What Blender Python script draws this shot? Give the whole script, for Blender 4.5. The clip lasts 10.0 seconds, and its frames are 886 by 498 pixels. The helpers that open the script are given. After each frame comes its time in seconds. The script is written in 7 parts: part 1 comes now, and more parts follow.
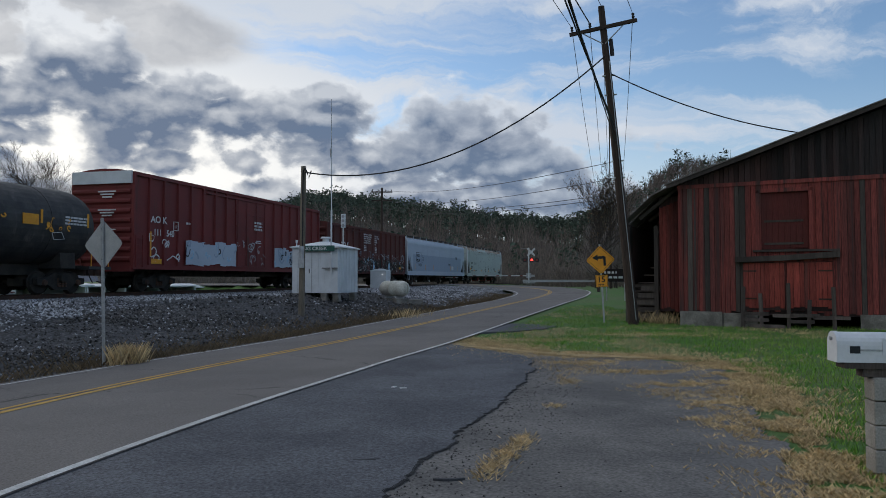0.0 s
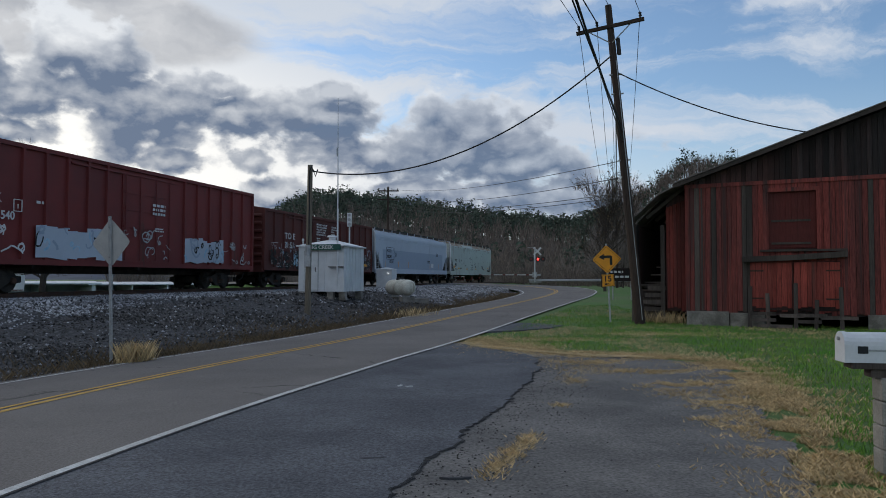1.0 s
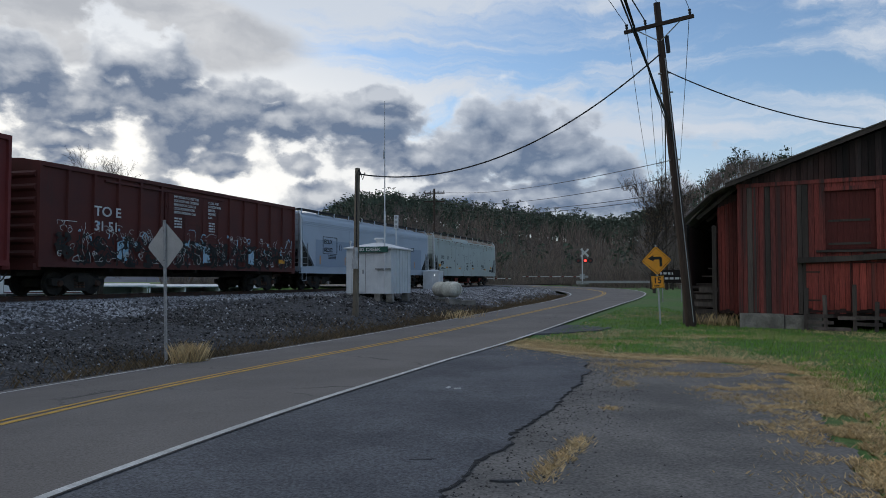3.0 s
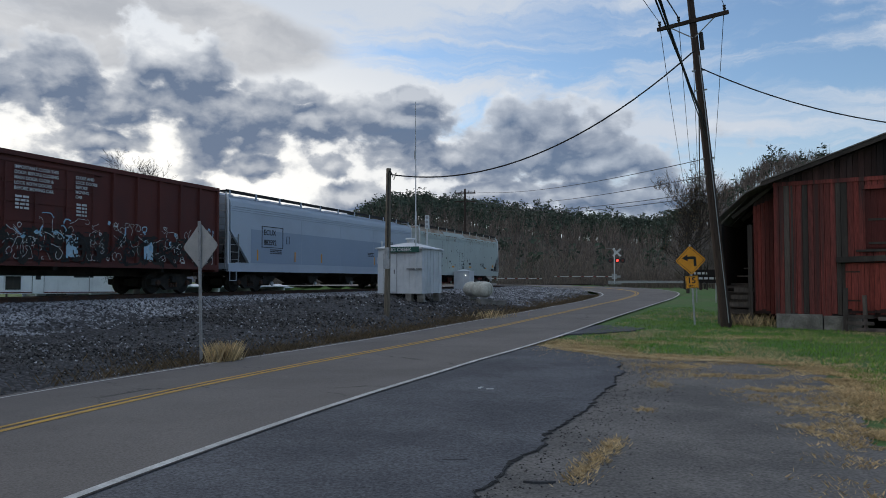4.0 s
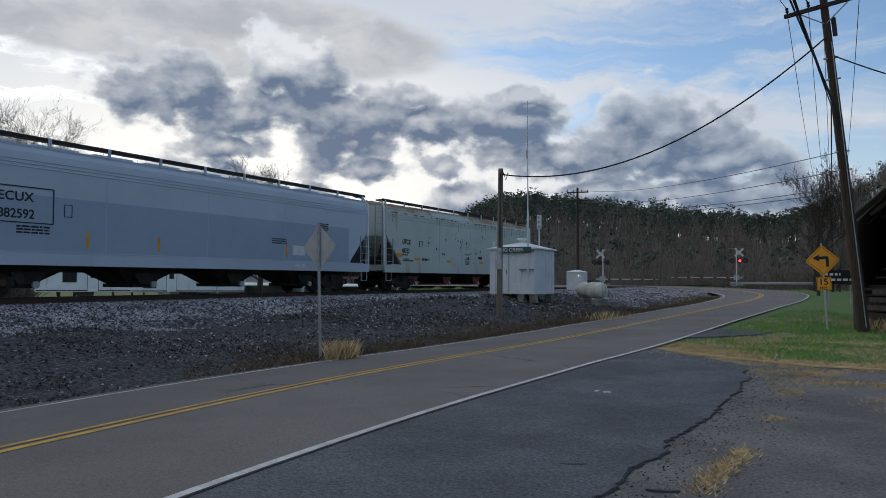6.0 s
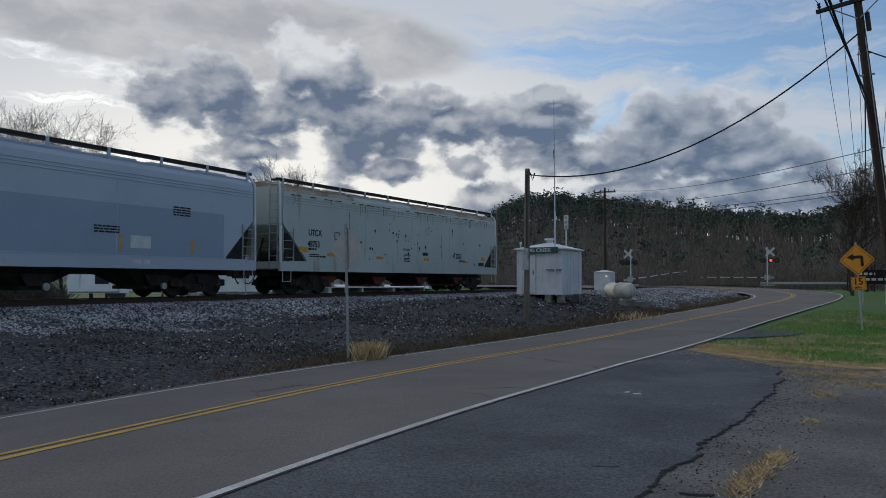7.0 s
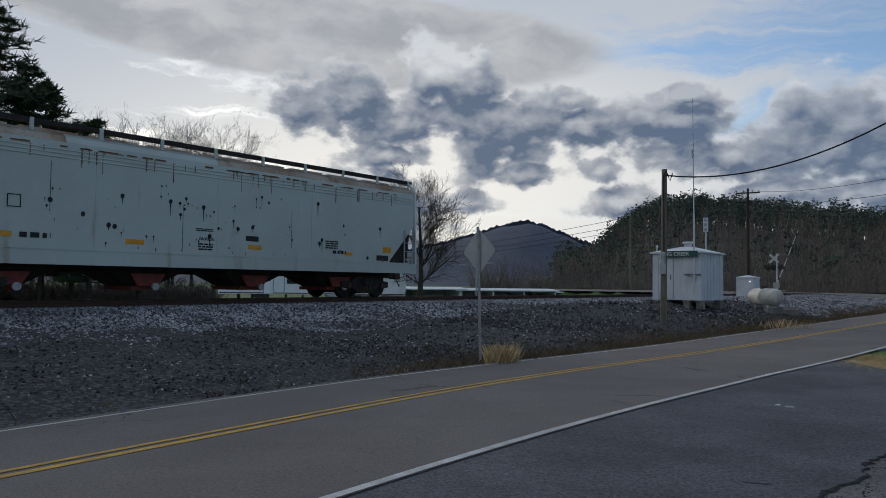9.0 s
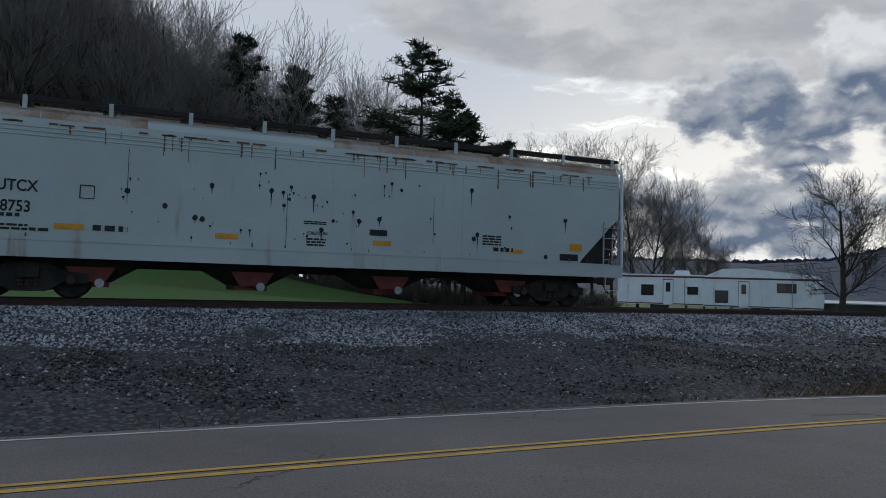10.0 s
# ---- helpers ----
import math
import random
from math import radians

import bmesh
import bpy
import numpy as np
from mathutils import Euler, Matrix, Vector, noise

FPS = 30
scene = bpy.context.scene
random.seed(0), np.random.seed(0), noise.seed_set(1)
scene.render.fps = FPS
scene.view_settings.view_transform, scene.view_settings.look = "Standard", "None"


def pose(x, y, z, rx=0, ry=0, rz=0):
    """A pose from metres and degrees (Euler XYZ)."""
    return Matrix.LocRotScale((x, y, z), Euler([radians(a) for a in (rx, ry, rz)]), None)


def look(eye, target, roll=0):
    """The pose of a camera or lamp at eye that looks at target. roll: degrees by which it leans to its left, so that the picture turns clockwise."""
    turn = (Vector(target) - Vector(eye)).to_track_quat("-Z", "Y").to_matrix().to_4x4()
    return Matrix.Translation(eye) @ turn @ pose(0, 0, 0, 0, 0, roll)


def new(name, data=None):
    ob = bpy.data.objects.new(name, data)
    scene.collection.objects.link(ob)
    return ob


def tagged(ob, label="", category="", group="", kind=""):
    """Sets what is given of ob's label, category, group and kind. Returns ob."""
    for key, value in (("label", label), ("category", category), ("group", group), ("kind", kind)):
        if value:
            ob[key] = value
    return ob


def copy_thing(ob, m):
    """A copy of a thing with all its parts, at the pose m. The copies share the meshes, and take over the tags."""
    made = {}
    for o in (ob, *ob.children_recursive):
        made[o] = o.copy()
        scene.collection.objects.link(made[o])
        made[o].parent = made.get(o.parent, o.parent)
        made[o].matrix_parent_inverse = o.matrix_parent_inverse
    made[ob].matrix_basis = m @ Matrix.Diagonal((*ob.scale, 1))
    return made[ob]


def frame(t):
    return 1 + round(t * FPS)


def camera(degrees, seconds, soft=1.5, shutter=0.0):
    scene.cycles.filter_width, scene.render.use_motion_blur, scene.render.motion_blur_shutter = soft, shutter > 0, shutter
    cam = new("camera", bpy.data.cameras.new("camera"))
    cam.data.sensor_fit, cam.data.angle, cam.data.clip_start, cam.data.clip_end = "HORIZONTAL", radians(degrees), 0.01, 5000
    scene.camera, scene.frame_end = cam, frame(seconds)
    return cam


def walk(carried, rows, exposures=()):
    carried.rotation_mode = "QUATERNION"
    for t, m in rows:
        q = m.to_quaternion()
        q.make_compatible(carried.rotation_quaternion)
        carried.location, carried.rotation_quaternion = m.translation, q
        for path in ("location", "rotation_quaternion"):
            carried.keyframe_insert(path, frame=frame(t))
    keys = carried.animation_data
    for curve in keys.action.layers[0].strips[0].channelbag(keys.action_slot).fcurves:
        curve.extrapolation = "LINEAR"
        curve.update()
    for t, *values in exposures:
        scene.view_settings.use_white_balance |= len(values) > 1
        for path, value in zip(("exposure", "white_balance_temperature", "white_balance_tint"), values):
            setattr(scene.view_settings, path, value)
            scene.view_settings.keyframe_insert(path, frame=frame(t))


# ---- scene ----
# camera: hand-held on the spot, panning to the left
EYE = 1.6
cam = camera(60.67, 10.0, soft=0.9)
# seconds, yaw, pitch, roll
PAN = [
    (0.0, 0.0, 2.40, 0.0), (0.5, 0.37, 2.38, 0.05), (1.0, 0.455, 2.32, -0.15), (1.5, 0.743, 2.38, -0.14), (2.0, 1.428, 2.41, -0.12),
    (3.5, 5.271, 2.47, -0.05), (4.0, 6.261, 2.455, -0.07), (4.5, 7.327, 2.465, -0.12), (5.0, 10.177, 2.44, -0.15), (5.5, 12.413, 2.47, -0.18),
    (6.0, 14.663, 2.455, -0.28), (6.2, 15.10, 2.46, -0.25), (7.3, 17.97, 2.52, -0.10), (7.5, 19.137, 2.525, -0.09), (8.0, 20.984, 2.50, -0.18), (8.5, 23.544, 2.52, -0.36),
    (9.0, 26.477, 2.73, -0.66), (9.2, 29.725, 2.70, -0.85), (9.5, 37.995, 2.75, -1.05), (9.7, 44.965, 2.82, -1.36), (10.0, 55.989, 2.893, -1.69),
]


def drift(t):
    """The holder's slow sway while turning."""
    at = (0, 2, 4, 6, 8, 9, 9.5, 10)
    return (np.interp(t, at, (0, -0.012, -0.05, -0.10, -0.157, -0.205, -0.24, -0.27)), np.interp(t, at, (0, -0.01, 0.005, 0.045, 0.085, 0.125, 0.13, 0.13)),
            EYE + np.interp(t, at, (0, 0, 0, 0, 0, -0.02, -0.035, -0.05)))


walk(cam, [(t, pose(*drift(t), 0, 0, yaw) @ pose(0, 0, 0, pitch) @ pose(0, 0, 0, 0, roll) @ pose(0, 0, 0, 90)) for t, yaw, pitch, roll in PAN],
     [(0.0, 0.2), (5.5, 0.22), (7.5, -0.14), (8.5, -0.20), (9.0, -0.10), (10.0, 0.02)])

# ---- sky and sun: broken cloud, low sun behind the clouds to the west ----
world = bpy.data.worlds.new("sky")
scene.world = world
world.use_nodes = True
WT = world.node_tree
WT.nodes.clear()


class Net:
    """Small builder for node trees."""

    def __init__(self, tree):
        self.t = tree

    def node(self, kind):
        return self.t.nodes.new(kind)

    def put(self, socket, v):
        if isinstance(v, bpy.types.NodeSocket):
            self.t.links.new(v, socket)
        else:
            socket.default_value = v

    def math(self, op, a, b=0.0, clamp=False):
        n = self.node("ShaderNodeMath")
        n.operation, n.use_clamp = op, clamp
        self.put(n.inputs[0], a)
        self.put(n.inputs[1], b)
        return n.outputs[0]

    def vmath(self, op, a, b=(0, 0, 0)):
        n = self.node("ShaderNodeVectorMath")
        n.operation = op
        self.put(n.inputs[0], a)
        self.put(n.inputs[1], b)
        return n.outputs["Value"] if op in ("LENGTH", "DISTANCE", "DOT_PRODUCT") else n.outputs[0]

    def noise(self, vec, scale, detail=5.0, rough=0.55, distort=0.0, colour=False):
        n = self.node("ShaderNodeTexNoise")
        self.put(n.inputs["Vector"], vec)
        n.inputs["Scale"].default_value = scale
        n.inputs["Detail"].default_value = detail
        n.inputs["Roughness"].default_value = rough
        n.inputs["Distortion"].default_value = distort
        return n.outputs["Color"] if colour else n.outputs["Fac"]

    def ramp(self, fac, lo, hi, a=0.0, b=1.0, smooth=True):
        n = self.node("ShaderNodeMapRange")
        n.interpolation_type, n.clamp = "SMOOTHSTEP" if smooth else "LINEAR", True
        self.put(n.inputs[0], fac)
        n.inputs[1].default_value, n.inputs[2].default_value, n.inputs[3].default_value, n.inputs[4].default_value = lo, hi, a, b
        return n.outputs[0]

    def mix(self, fac, a, b, blend="MIX"):
        n = self.node("ShaderNodeMix")
        n.data_type, n.blend_type = "RGBA", blend
        self.put(n.inputs[0], fac)
        for sock, v in ((n.inputs[6], a), (n.inputs[7], b)):
            self.put(sock, v if isinstance(v, bpy.types.NodeSocket) else (*v[:3], 1))
        return n.outputs[2]


W = Net(WT)
way = W.node("ShaderNodeTexCoord").outputs["Generated"]
sky = W.node("ShaderNodeTexSky")
sky.sky_type, sky.sun_disc, sky.sun_elevation, sky.sun_rotation = "NISHITA", False, radians(16), radians(-50)
sky.air_density, sky.dust_density, sky.ozone_density = 1.0, 0.6, 1.6
clear = W.mix(1.0, sky.outputs[0], (0.128, 0.140, 0.158), "MULTIPLY")
parts = W.node("ShaderNodeSeparateXYZ")
W.put(parts.inputs[0], way)
azim = W.math("MULTIPLY", W.math("ARCTAN2", parts.outputs[0], parts.outputs[1]), 57.2958)
elev = W.math("MULTIPLY", W.math("ARCSINE", parts.outputs[2]), 57.2958)
flat = W.node("ShaderNodeCombineXYZ")
W.put(flat.inputs[0], azim)
W.put(flat.inputs[1], elev)
flat = flat.outputs[0]
rough = W.vmath("SUBTRACT", W.noise(flat, 0.16, 6, 0.6, 0.2, True), (0.5, 0.5, 0.5))
warped = W.vmath("ADD", flat, W.vmath("MULTIPLY", rough, (5.0, 3.0, 0.0)))


def blot(at, a, e, w, h, tilt=0.0):
    """One at the middle of an oval of the sky, nought at its rim; degrees."""
    d = W.vmath("SUBTRACT", at, (a, e, 0))
    if tilt:
        p = W.node("ShaderNodeSeparateXYZ")
        W.put(p.inputs[0], d)
        q = W.node("ShaderNodeCombineXYZ")
        W.put(q.inputs[0], p.outputs[0])
        W.put(q.inputs[1], W.math("SUBTRACT", p.outputs[1], W.math("MULTIPLY", p.outputs[0], tilt)))
        d = q.outputs[0]
    return W.math("SUBTRACT", 1.0, W.vmath("LENGTH", W.vmath("MULTIPLY", d, (1 / w, 1 / h, 0))))


# high thin cloud: long streaks, torn open towards the north-east
veil = W.vmath("ADD", flat, W.vmath("MULTIPLY", rough, (9.0, 3.5, 0.0)))
streak = W.noise(W.vmath("MULTIPLY", W.vmath("ADD", veil, (60.0, 0.0, 0.0)), (0.20, 1.0, 1.0)), 0.21, 9, 0.60, 0.5)
fibre = W.noise(W.vmath("MULTIPLY", veil, (0.10, 1.0, 1.0)), 0.75, 5, 0.6, 0.4)
streak = W.math("ADD", streak, W.math("MULTIPLY", W.math("SUBTRACT", fibre, 0.5), 0.22))
side = W.ramp(azim, -16.0, 20.0, 0.20, -0.03, False)
thin = W.ramp(W.math("ADD", streak, side), 0.42, 0.66)
low = W.ramp(elev, 5.0, 14.0, 0.62, 0.0)
thin = W.math("MAXIMUM", thin, W.math("MULTIPLY", low, W.ramp(azim, 0.0, 30.0, 1.0, 0.55)))
glow = W.ramp(blot(flat, -29.0, 7.0, 40.0, 15.0), 0.0, 0.9)
white = W.mix(glow, (0.60, 0.66, 0.75), (1.08, 1.06, 1.01))
tone = W.mix(thin, clear, white)
# grey sheet high in the west, with a bright strip above it
strip = W.ramp(blot(warped, -47.0, 24.5, 30.0, 4.0, -0.05), 0.0, 0.6)
tone = W.mix(strip, tone, (0.98, 0.97, 0.95))
pall = W.ramp(blot(W.vmath("ADD", flat, W.vmath("MULTIPLY", rough, (4.0, 1.2, 0.0))), -38.5, 18.6, 26.0, 3.9, -0.07), 0.02, 0.16)
grain = W.noise(W.vmath("MULTIPLY", warped, (0.4, 1.0, 1.0)), 0.30, 6, 0.55)
tone = W.mix(W.math("MULTIPLY", pall, 0.88), tone, W.mix(W.ramp(grain, 0.32, 0.68), (0.42, 0.44, 0.48), (0.66, 0.67, 0.69)))
# heaps of low cumulus: azimuth, elevation, half width, half height in degrees
HEAPS = [(-33.8, 13.4, 5.2, 2.7), (-30.0, 12.4, 4.0, 2.2), (-27.2, 15.9, 3.2, 2.3), (-24.6, 14.6, 3.2, 2.4), (-21.6, 11.7, 6.0, 3.1), (-15.6, 11.6, 3.4, 2.0), (-10.2, 12.0, 4.8, 2.3),
         (-16.6, 14.1, 2.2, 0.9), (-20.3, 8.7, 2.2, 1.1), (-14.6, 8.4, 1.8, 0.9), (-4.6, 9.0, 7.0, 1.8), (1.4, 10.4, 6.2, 3.1), (5.2, 8.7, 6.0, 2.1), (-13.2, 6.2, 4.0, 1.1),
         (7.0, 6.4, 7.5, 1.7), (-2.0, 6.4, 5.0, 1.2), (-32.6, 6.3, 6.2, 2.6), (-34.0, 4.6, 7.0, 1.8), (-25.0, 6.4, 3.0, 0.8), (-31.0, 9.9, 3.4, 1.2), (-8.5, 13.9, 2.2, 0.9), (-40.0, 7.0, 6.0, 1.6)]


def billows(at):
    """Rounded lumps of cloud at two sizes, with a fine ragged edge."""
    at = W.vmath("MULTIPLY", W.vmath("ADD", at, W.vmath("MULTIPLY", rough, (1.6, 1.2, 0.0))), (0.76, 1.12, 1.0))
    total = W.math("MULTIPLY", W.math("SUBTRACT", W.noise(at, 0.46, 9, 0.54, 0.1), 0.5), 1.45)
    for size, share in ((0.42, 0.34), (1.05, 0.22)):
        v = W.node("ShaderNodeTexVoronoi")
        v.feature = "SMOOTH_F1"
        W.put(v.inputs["Vector"], at)
        v.inputs["Scale"].default_value = size
        v.inputs["Smoothness"].default_value = 0.35
        total = W.math("ADD", total, W.math("MULTIPLY", W.math("SUBTRACT", 0.42, v.outputs["Distance"]), share))
    return total


def thickness(at):
    """How much cloud stands at a place of the sky."""
    bent = W.vmath("ADD", at, W.vmath("MULTIPLY", rough, (4.0, 2.4, 0.0)))
    total = W.math("MULTIPLY", blot(bent, -13.0, 10.2, 27.0, 4.4), 0.30)
    for a, e, w, h in HEAPS:
        total = W.math("MAXIMUM", total, blot(bent, a, e, w * 1.5, h * 1.5))
    return W.math("ADD", total, billows(at))


thick = thickness(flat)
above = thickness(W.vmath("ADD", flat, (-0.5, 1.1, 0.0)))
cover = W.ramp(thick, 0.09, 0.38)
depth = W.ramp(thick, 0.12, 0.62)
lit_side = W.ramp(W.math("SUBTRACT", thick, above), -0.15, 0.75, -0.10, 0.55, False)
crown = W.math("MULTIPLY", W.ramp(blot(flat, -26.8, 17.0, 4.4, 2.8), 0.05, 0.75), 0.72)
pale = W.ramp(azim, -9.0, 3.0, 0.0, 0.06)
bright = W.math("ADD", W.math("SUBTRACT", 0.62, W.math("MULTIPLY", depth, 0.56)), lit_side)
bright = W.math("ADD", W.math("ADD", bright, pale), crown, True)
body = W.mix(bright, (0.110, 0.162, 0.262), W.mix(glow, (0.72, 0.77, 0.84), (1.0, 0.99, 0.96)))
tone = W.mix(W.math("MULTIPLY", cover, 0.95), tone, body)
# below the horizon: the far ground's own dull light
tone = W.mix(W.ramp(elev, -2.0, -0.2, 1.0, 0.0), tone, (0.06, 0.065, 0.05))
back = W.node("ShaderNodeBackground")
W.put(back.inputs[0], tone)
back.inputs[1].default_value = 0.87
W.put(W.node("ShaderNodeOutputWorld").inputs[0], back.outputs[0])

sun = new("sun", bpy.data.lights.new("sun", "SUN"))
sun.data.energy, sun.data.angle, sun.data.color = 0.5, radians(14), (1.0, 0.93, 0.84)
sun.matrix_world = look((-50, 42, 19), (0, 0, 0))

# ---- materials ----
def material(name, a, b=None, rough=0.8, metal=0.0, scale=4.0, bump=0.15, fine=60.0, extra=None, jitter=0.0, stretch=(1, 1, 1), spec=0.35, grain=0.25, each=0.0):
    """A surface with large stains between colours a and b, fine grain, relief, and a shift from piece to piece."""
    m = bpy.data.materials.new(name)
    m.use_nodes = True
    n = Net(m.node_tree)
    bsdf = m.node_tree.nodes["Principled BSDF"]
    at = n.node("ShaderNodeTexCoord").outputs["Object"]
    at = n.vmath("MULTIPLY", at, stretch)
    big = n.noise(at, scale, 5, 0.6, 0.2)
    small = n.noise(at, fine, 3, 0.6)
    tone = n.mix(n.ramp(big, 0.32, 0.68), a, b or a)
    shade = n.ramp(small, 0.25, 0.75, 1.0 - grain, 1.0 + grain, False)
    if jitter:
        rnd = n.node("ShaderNodeNewGeometry").outputs["Random Per Island"]
        shade = n.math("MULTIPLY", shade, n.ramp(rnd, 0, 1, 1 - jitter, 1 + jitter, False))
    if each:
        one = n.node("ShaderNodeObjectInfo").outputs["Random"]
        shade = n.math("MULTIPLY", shade, n.ramp(one, 0, 1, 1 - each, 1 + each, False))
    grey = n.node("ShaderNodeCombineColor")
    for i in range(3):
        n.put(grey.inputs[i], shade)
    tone = n.mix(1.0, tone, grey.outputs[0], "MULTIPLY")
    if extra:
        tone = extra(n, at, tone)
    n.put(bsdf.inputs["Base Color"], tone)
    n.put(bsdf.inputs["Roughness"], n.ramp(big, 0.2, 0.8, min(1, rough + 0.08), max(0.05, rough - 0.08), False))
    bsdf.inputs["Metallic"].default_value = metal
    bsdf.inputs["Specular IOR Level"].default_value = spec
    if bump:
        bn = n.node("ShaderNodeBump")
        bn.inputs["Strength"].default_value = bump
        bn.inputs["Distance"].default_value = 0.02
        n.put(bn.inputs["Height"], n.math("ADD", small, n.math("MULTIPLY", big, 0.5)))
        n.put(bsdf.inputs["Normal"], bn.outputs[0])
    return m


def streaks(colour, scale=2.5, lo=0.56, hi=0.72, amount=0.8):
    """Rust or dirt that has run down a wall."""
    def add(n, at, tone):
        s = n.noise(n.vmath("MULTIPLY", at, (1.0, 1.0, 0.09)), scale, 4, 0.65)
        spot = n.noise(at, scale * 0.35, 3, 0.5)
        return n.mix(n.math("MULTIPLY", n.math("MULTIPLY", n.ramp(s, lo, hi), n.ramp(spot, 0.4, 0.6)), amount), tone, colour)
    return add


def stones(scale, light, dark):
    """Crushed stone too fine to model, as cells with dark joints."""
    def add(n, at, tone):
        v = n.node("ShaderNodeTexVoronoi")
        n.put(v.inputs["Vector"], at)
        v.inputs["Scale"].default_value = scale
        sep = n.node("ShaderNodeSeparateColor")
        n.put(sep.inputs[0], v.outputs["Color"])
        cell = n.mix(sep.outputs[0], dark, light)
        return n.mix(n.ramp(v.outputs["Distance"], 0.25, 0.75), n.mix(0.75, tone, cell), (0.03, 0.03, 0.032))
    return add


def cracks(n, at, tone):
    v = n.node("ShaderNodeTexVoronoi")
    v.feature = "DISTANCE_TO_EDGE"
    n.put(v.inputs["Vector"], n.vmath("ADD", at, n.vmath("MULTIPLY", n.noise(at, 1.5, 5, 0.6, 0, True), (0.9, 0.9, 0))))
    v.inputs["Scale"].default_value = 0.33
    line = n.ramp(v.outputs["Distance"], 0.002, 0.008, 1.0, 0.0)
    keep = n.ramp(n.noise(at, 0.25, 3), 0.5, 0.6)
    return n.mix(n.math("MULTIPLY", n.math("MULTIPLY", line, keep), 0.7), tone, (0.015, 0.015, 0.016))


MAT = {}
MAT["ground"] = material("meadow", (0.06, 0.145, 0.025), (0.085, 0.125, 0.038), 0.95, scale=0.25, fine=9, bump=0.5, grain=0.4)
MAT["road"] = material("worn_asphalt", (0.135, 0.122, 0.113), (0.165, 0.150, 0.138), 0.86, scale=0.35, fine=45, bump=0.35, extra=cracks, grain=0.4)
MAT["lot"] = material("dark_asphalt", (0.066, 0.070, 0.081), (0.102, 0.107, 0.12), 0.85, scale=0.6, fine=42, bump=0.7, grain=0.8)
MAT["lot_old"] = material("old_asphalt", (0.10, 0.096, 0.092), (0.165, 0.155, 0.145), 0.9, scale=0.7, fine=34, bump=0.4, extra=cracks, grain=0.55)
MAT["white_line"] = material("white_road_paint", (0.62, 0.62, 0.60), (0.42, 0.42, 0.40), 0.75, scale=3, fine=50, bump=0.1)
MAT["yellow_line"] = material("yellow_road_paint", (0.62, 0.36, 0.06), (0.42, 0.25, 0.06), 0.75, scale=3, fine=50, bump=0.1)
MAT["ballast"] = material("ballast_ground", (0.062, 0.060, 0.061), (0.034, 0.030, 0.028), 0.95, scale=0.35, fine=14, bump=0.9, extra=stones(12, (0.15, 0.15, 0.158), (0.025, 0.025, 0.027)), grain=0.3)
MAT["stone_dark"] = material("darker_stone", (0.095, 0.09, 0.088), (0.045, 0.041, 0.038), 0.9, scale=0.5, fine=20, jitter=0.95, bump=0.3)
MAT["litter"] = material("leaf_litter", (0.10, 0.075, 0.05), (0.06, 0.048, 0.035), 0.95, scale=0.3, fine=4, bump=0.6, grain=0.4)
MAT["rust_run"] = material("rust_run", (0.20, 0.10, 0.045), (0.11, 0.055, 0.03), 0.8, bump=0)
MAT["crack"] = material("open_crack", (0.016, 0.016, 0.017), (0.035, 0.033, 0.031), 0.95, scale=6)
MAT["tar"] = material("faded_tar", (0.042, 0.043, 0.047), (0.06, 0.062, 0.068), 0.9, scale=3)
MAT["trailer"] = material("off_white_siding", (0.82, 0.84, 0.87), (0.72, 0.74, 0.78), 0.6, scale=1.0, fine=20, bump=0.02, extra=streaks((0.22, 0.20, 0.18), 2, 0.55, 0.8, 0.5), grain=0.06)
MAT["stone"] = material("crushed_stone", (0.30, 0.30, 0.31), (0.15, 0.15, 0.16), 0.9, scale=0.5, fine=20, jitter=0.95, bump=0.3)
MAT["dirt"] = material("brown_dirt", (0.07, 0.055, 0.042), (0.10, 0.08, 0.06), 0.95, scale=1.2, fine=20, bump=0.8, grain=0.4)
MAT["grass"] = material("green_grass", (0.10, 0.26, 0.03), (0.20, 0.31, 0.05), 0.8, scale=0.5, fine=6, jitter=0.45, bump=0)
MAT["straw"] = material("dry_grass", (0.62, 0.46, 0.25), (0.46, 0.33, 0.17), 0.85, scale=1.0, fine=6, jitter=0.4, bump=0)
MAT["straw_mat"] = material("bleached_grass_mat", (0.50, 0.37, 0.20), (0.30, 0.23, 0.11), 0.95, scale=2.2, fine=55, bump=0.9, grain=0.55)
MAT["weeds"] = material("brown_weeds", (0.17, 0.115, 0.06), (0.09, 0.068, 0.04), 0.9, scale=1.0, fine=6, jitter=0.5, bump=0)
MAT["rust"] = material("rusty_steel", (0.085, 0.045, 0.03), (0.05, 0.035, 0.03), 0.75, 0.3, scale=3, fine=40)
MAT["steel"] = material("worn_steel", (0.25, 0.25, 0.26), (0.16, 0.15, 0.15), 0.45, 0.8, scale=2)
MAT["black"] = material("dusty_black_paint", (0.022, 0.023, 0.025), (0.045, 0.043, 0.04), 0.6, scale=1.5, fine=25, extra=streaks((0.10, 0.09, 0.08), 3))
MAT["under"] = material("grimy_underframe", (0.02, 0.019, 0.018), (0.04, 0.035, 0.03), 0.8, 0.2, scale=2, fine=25)
MAT["boxcar"] = material("oxide_red_paint", (0.17, 0.028, 0.026), (0.125, 0.022, 0.021), 0.6, scale=0.6, fine=30, bump=0.06, extra=streaks((0.07, 0.03, 0.022), 2.2), grain=0.1)
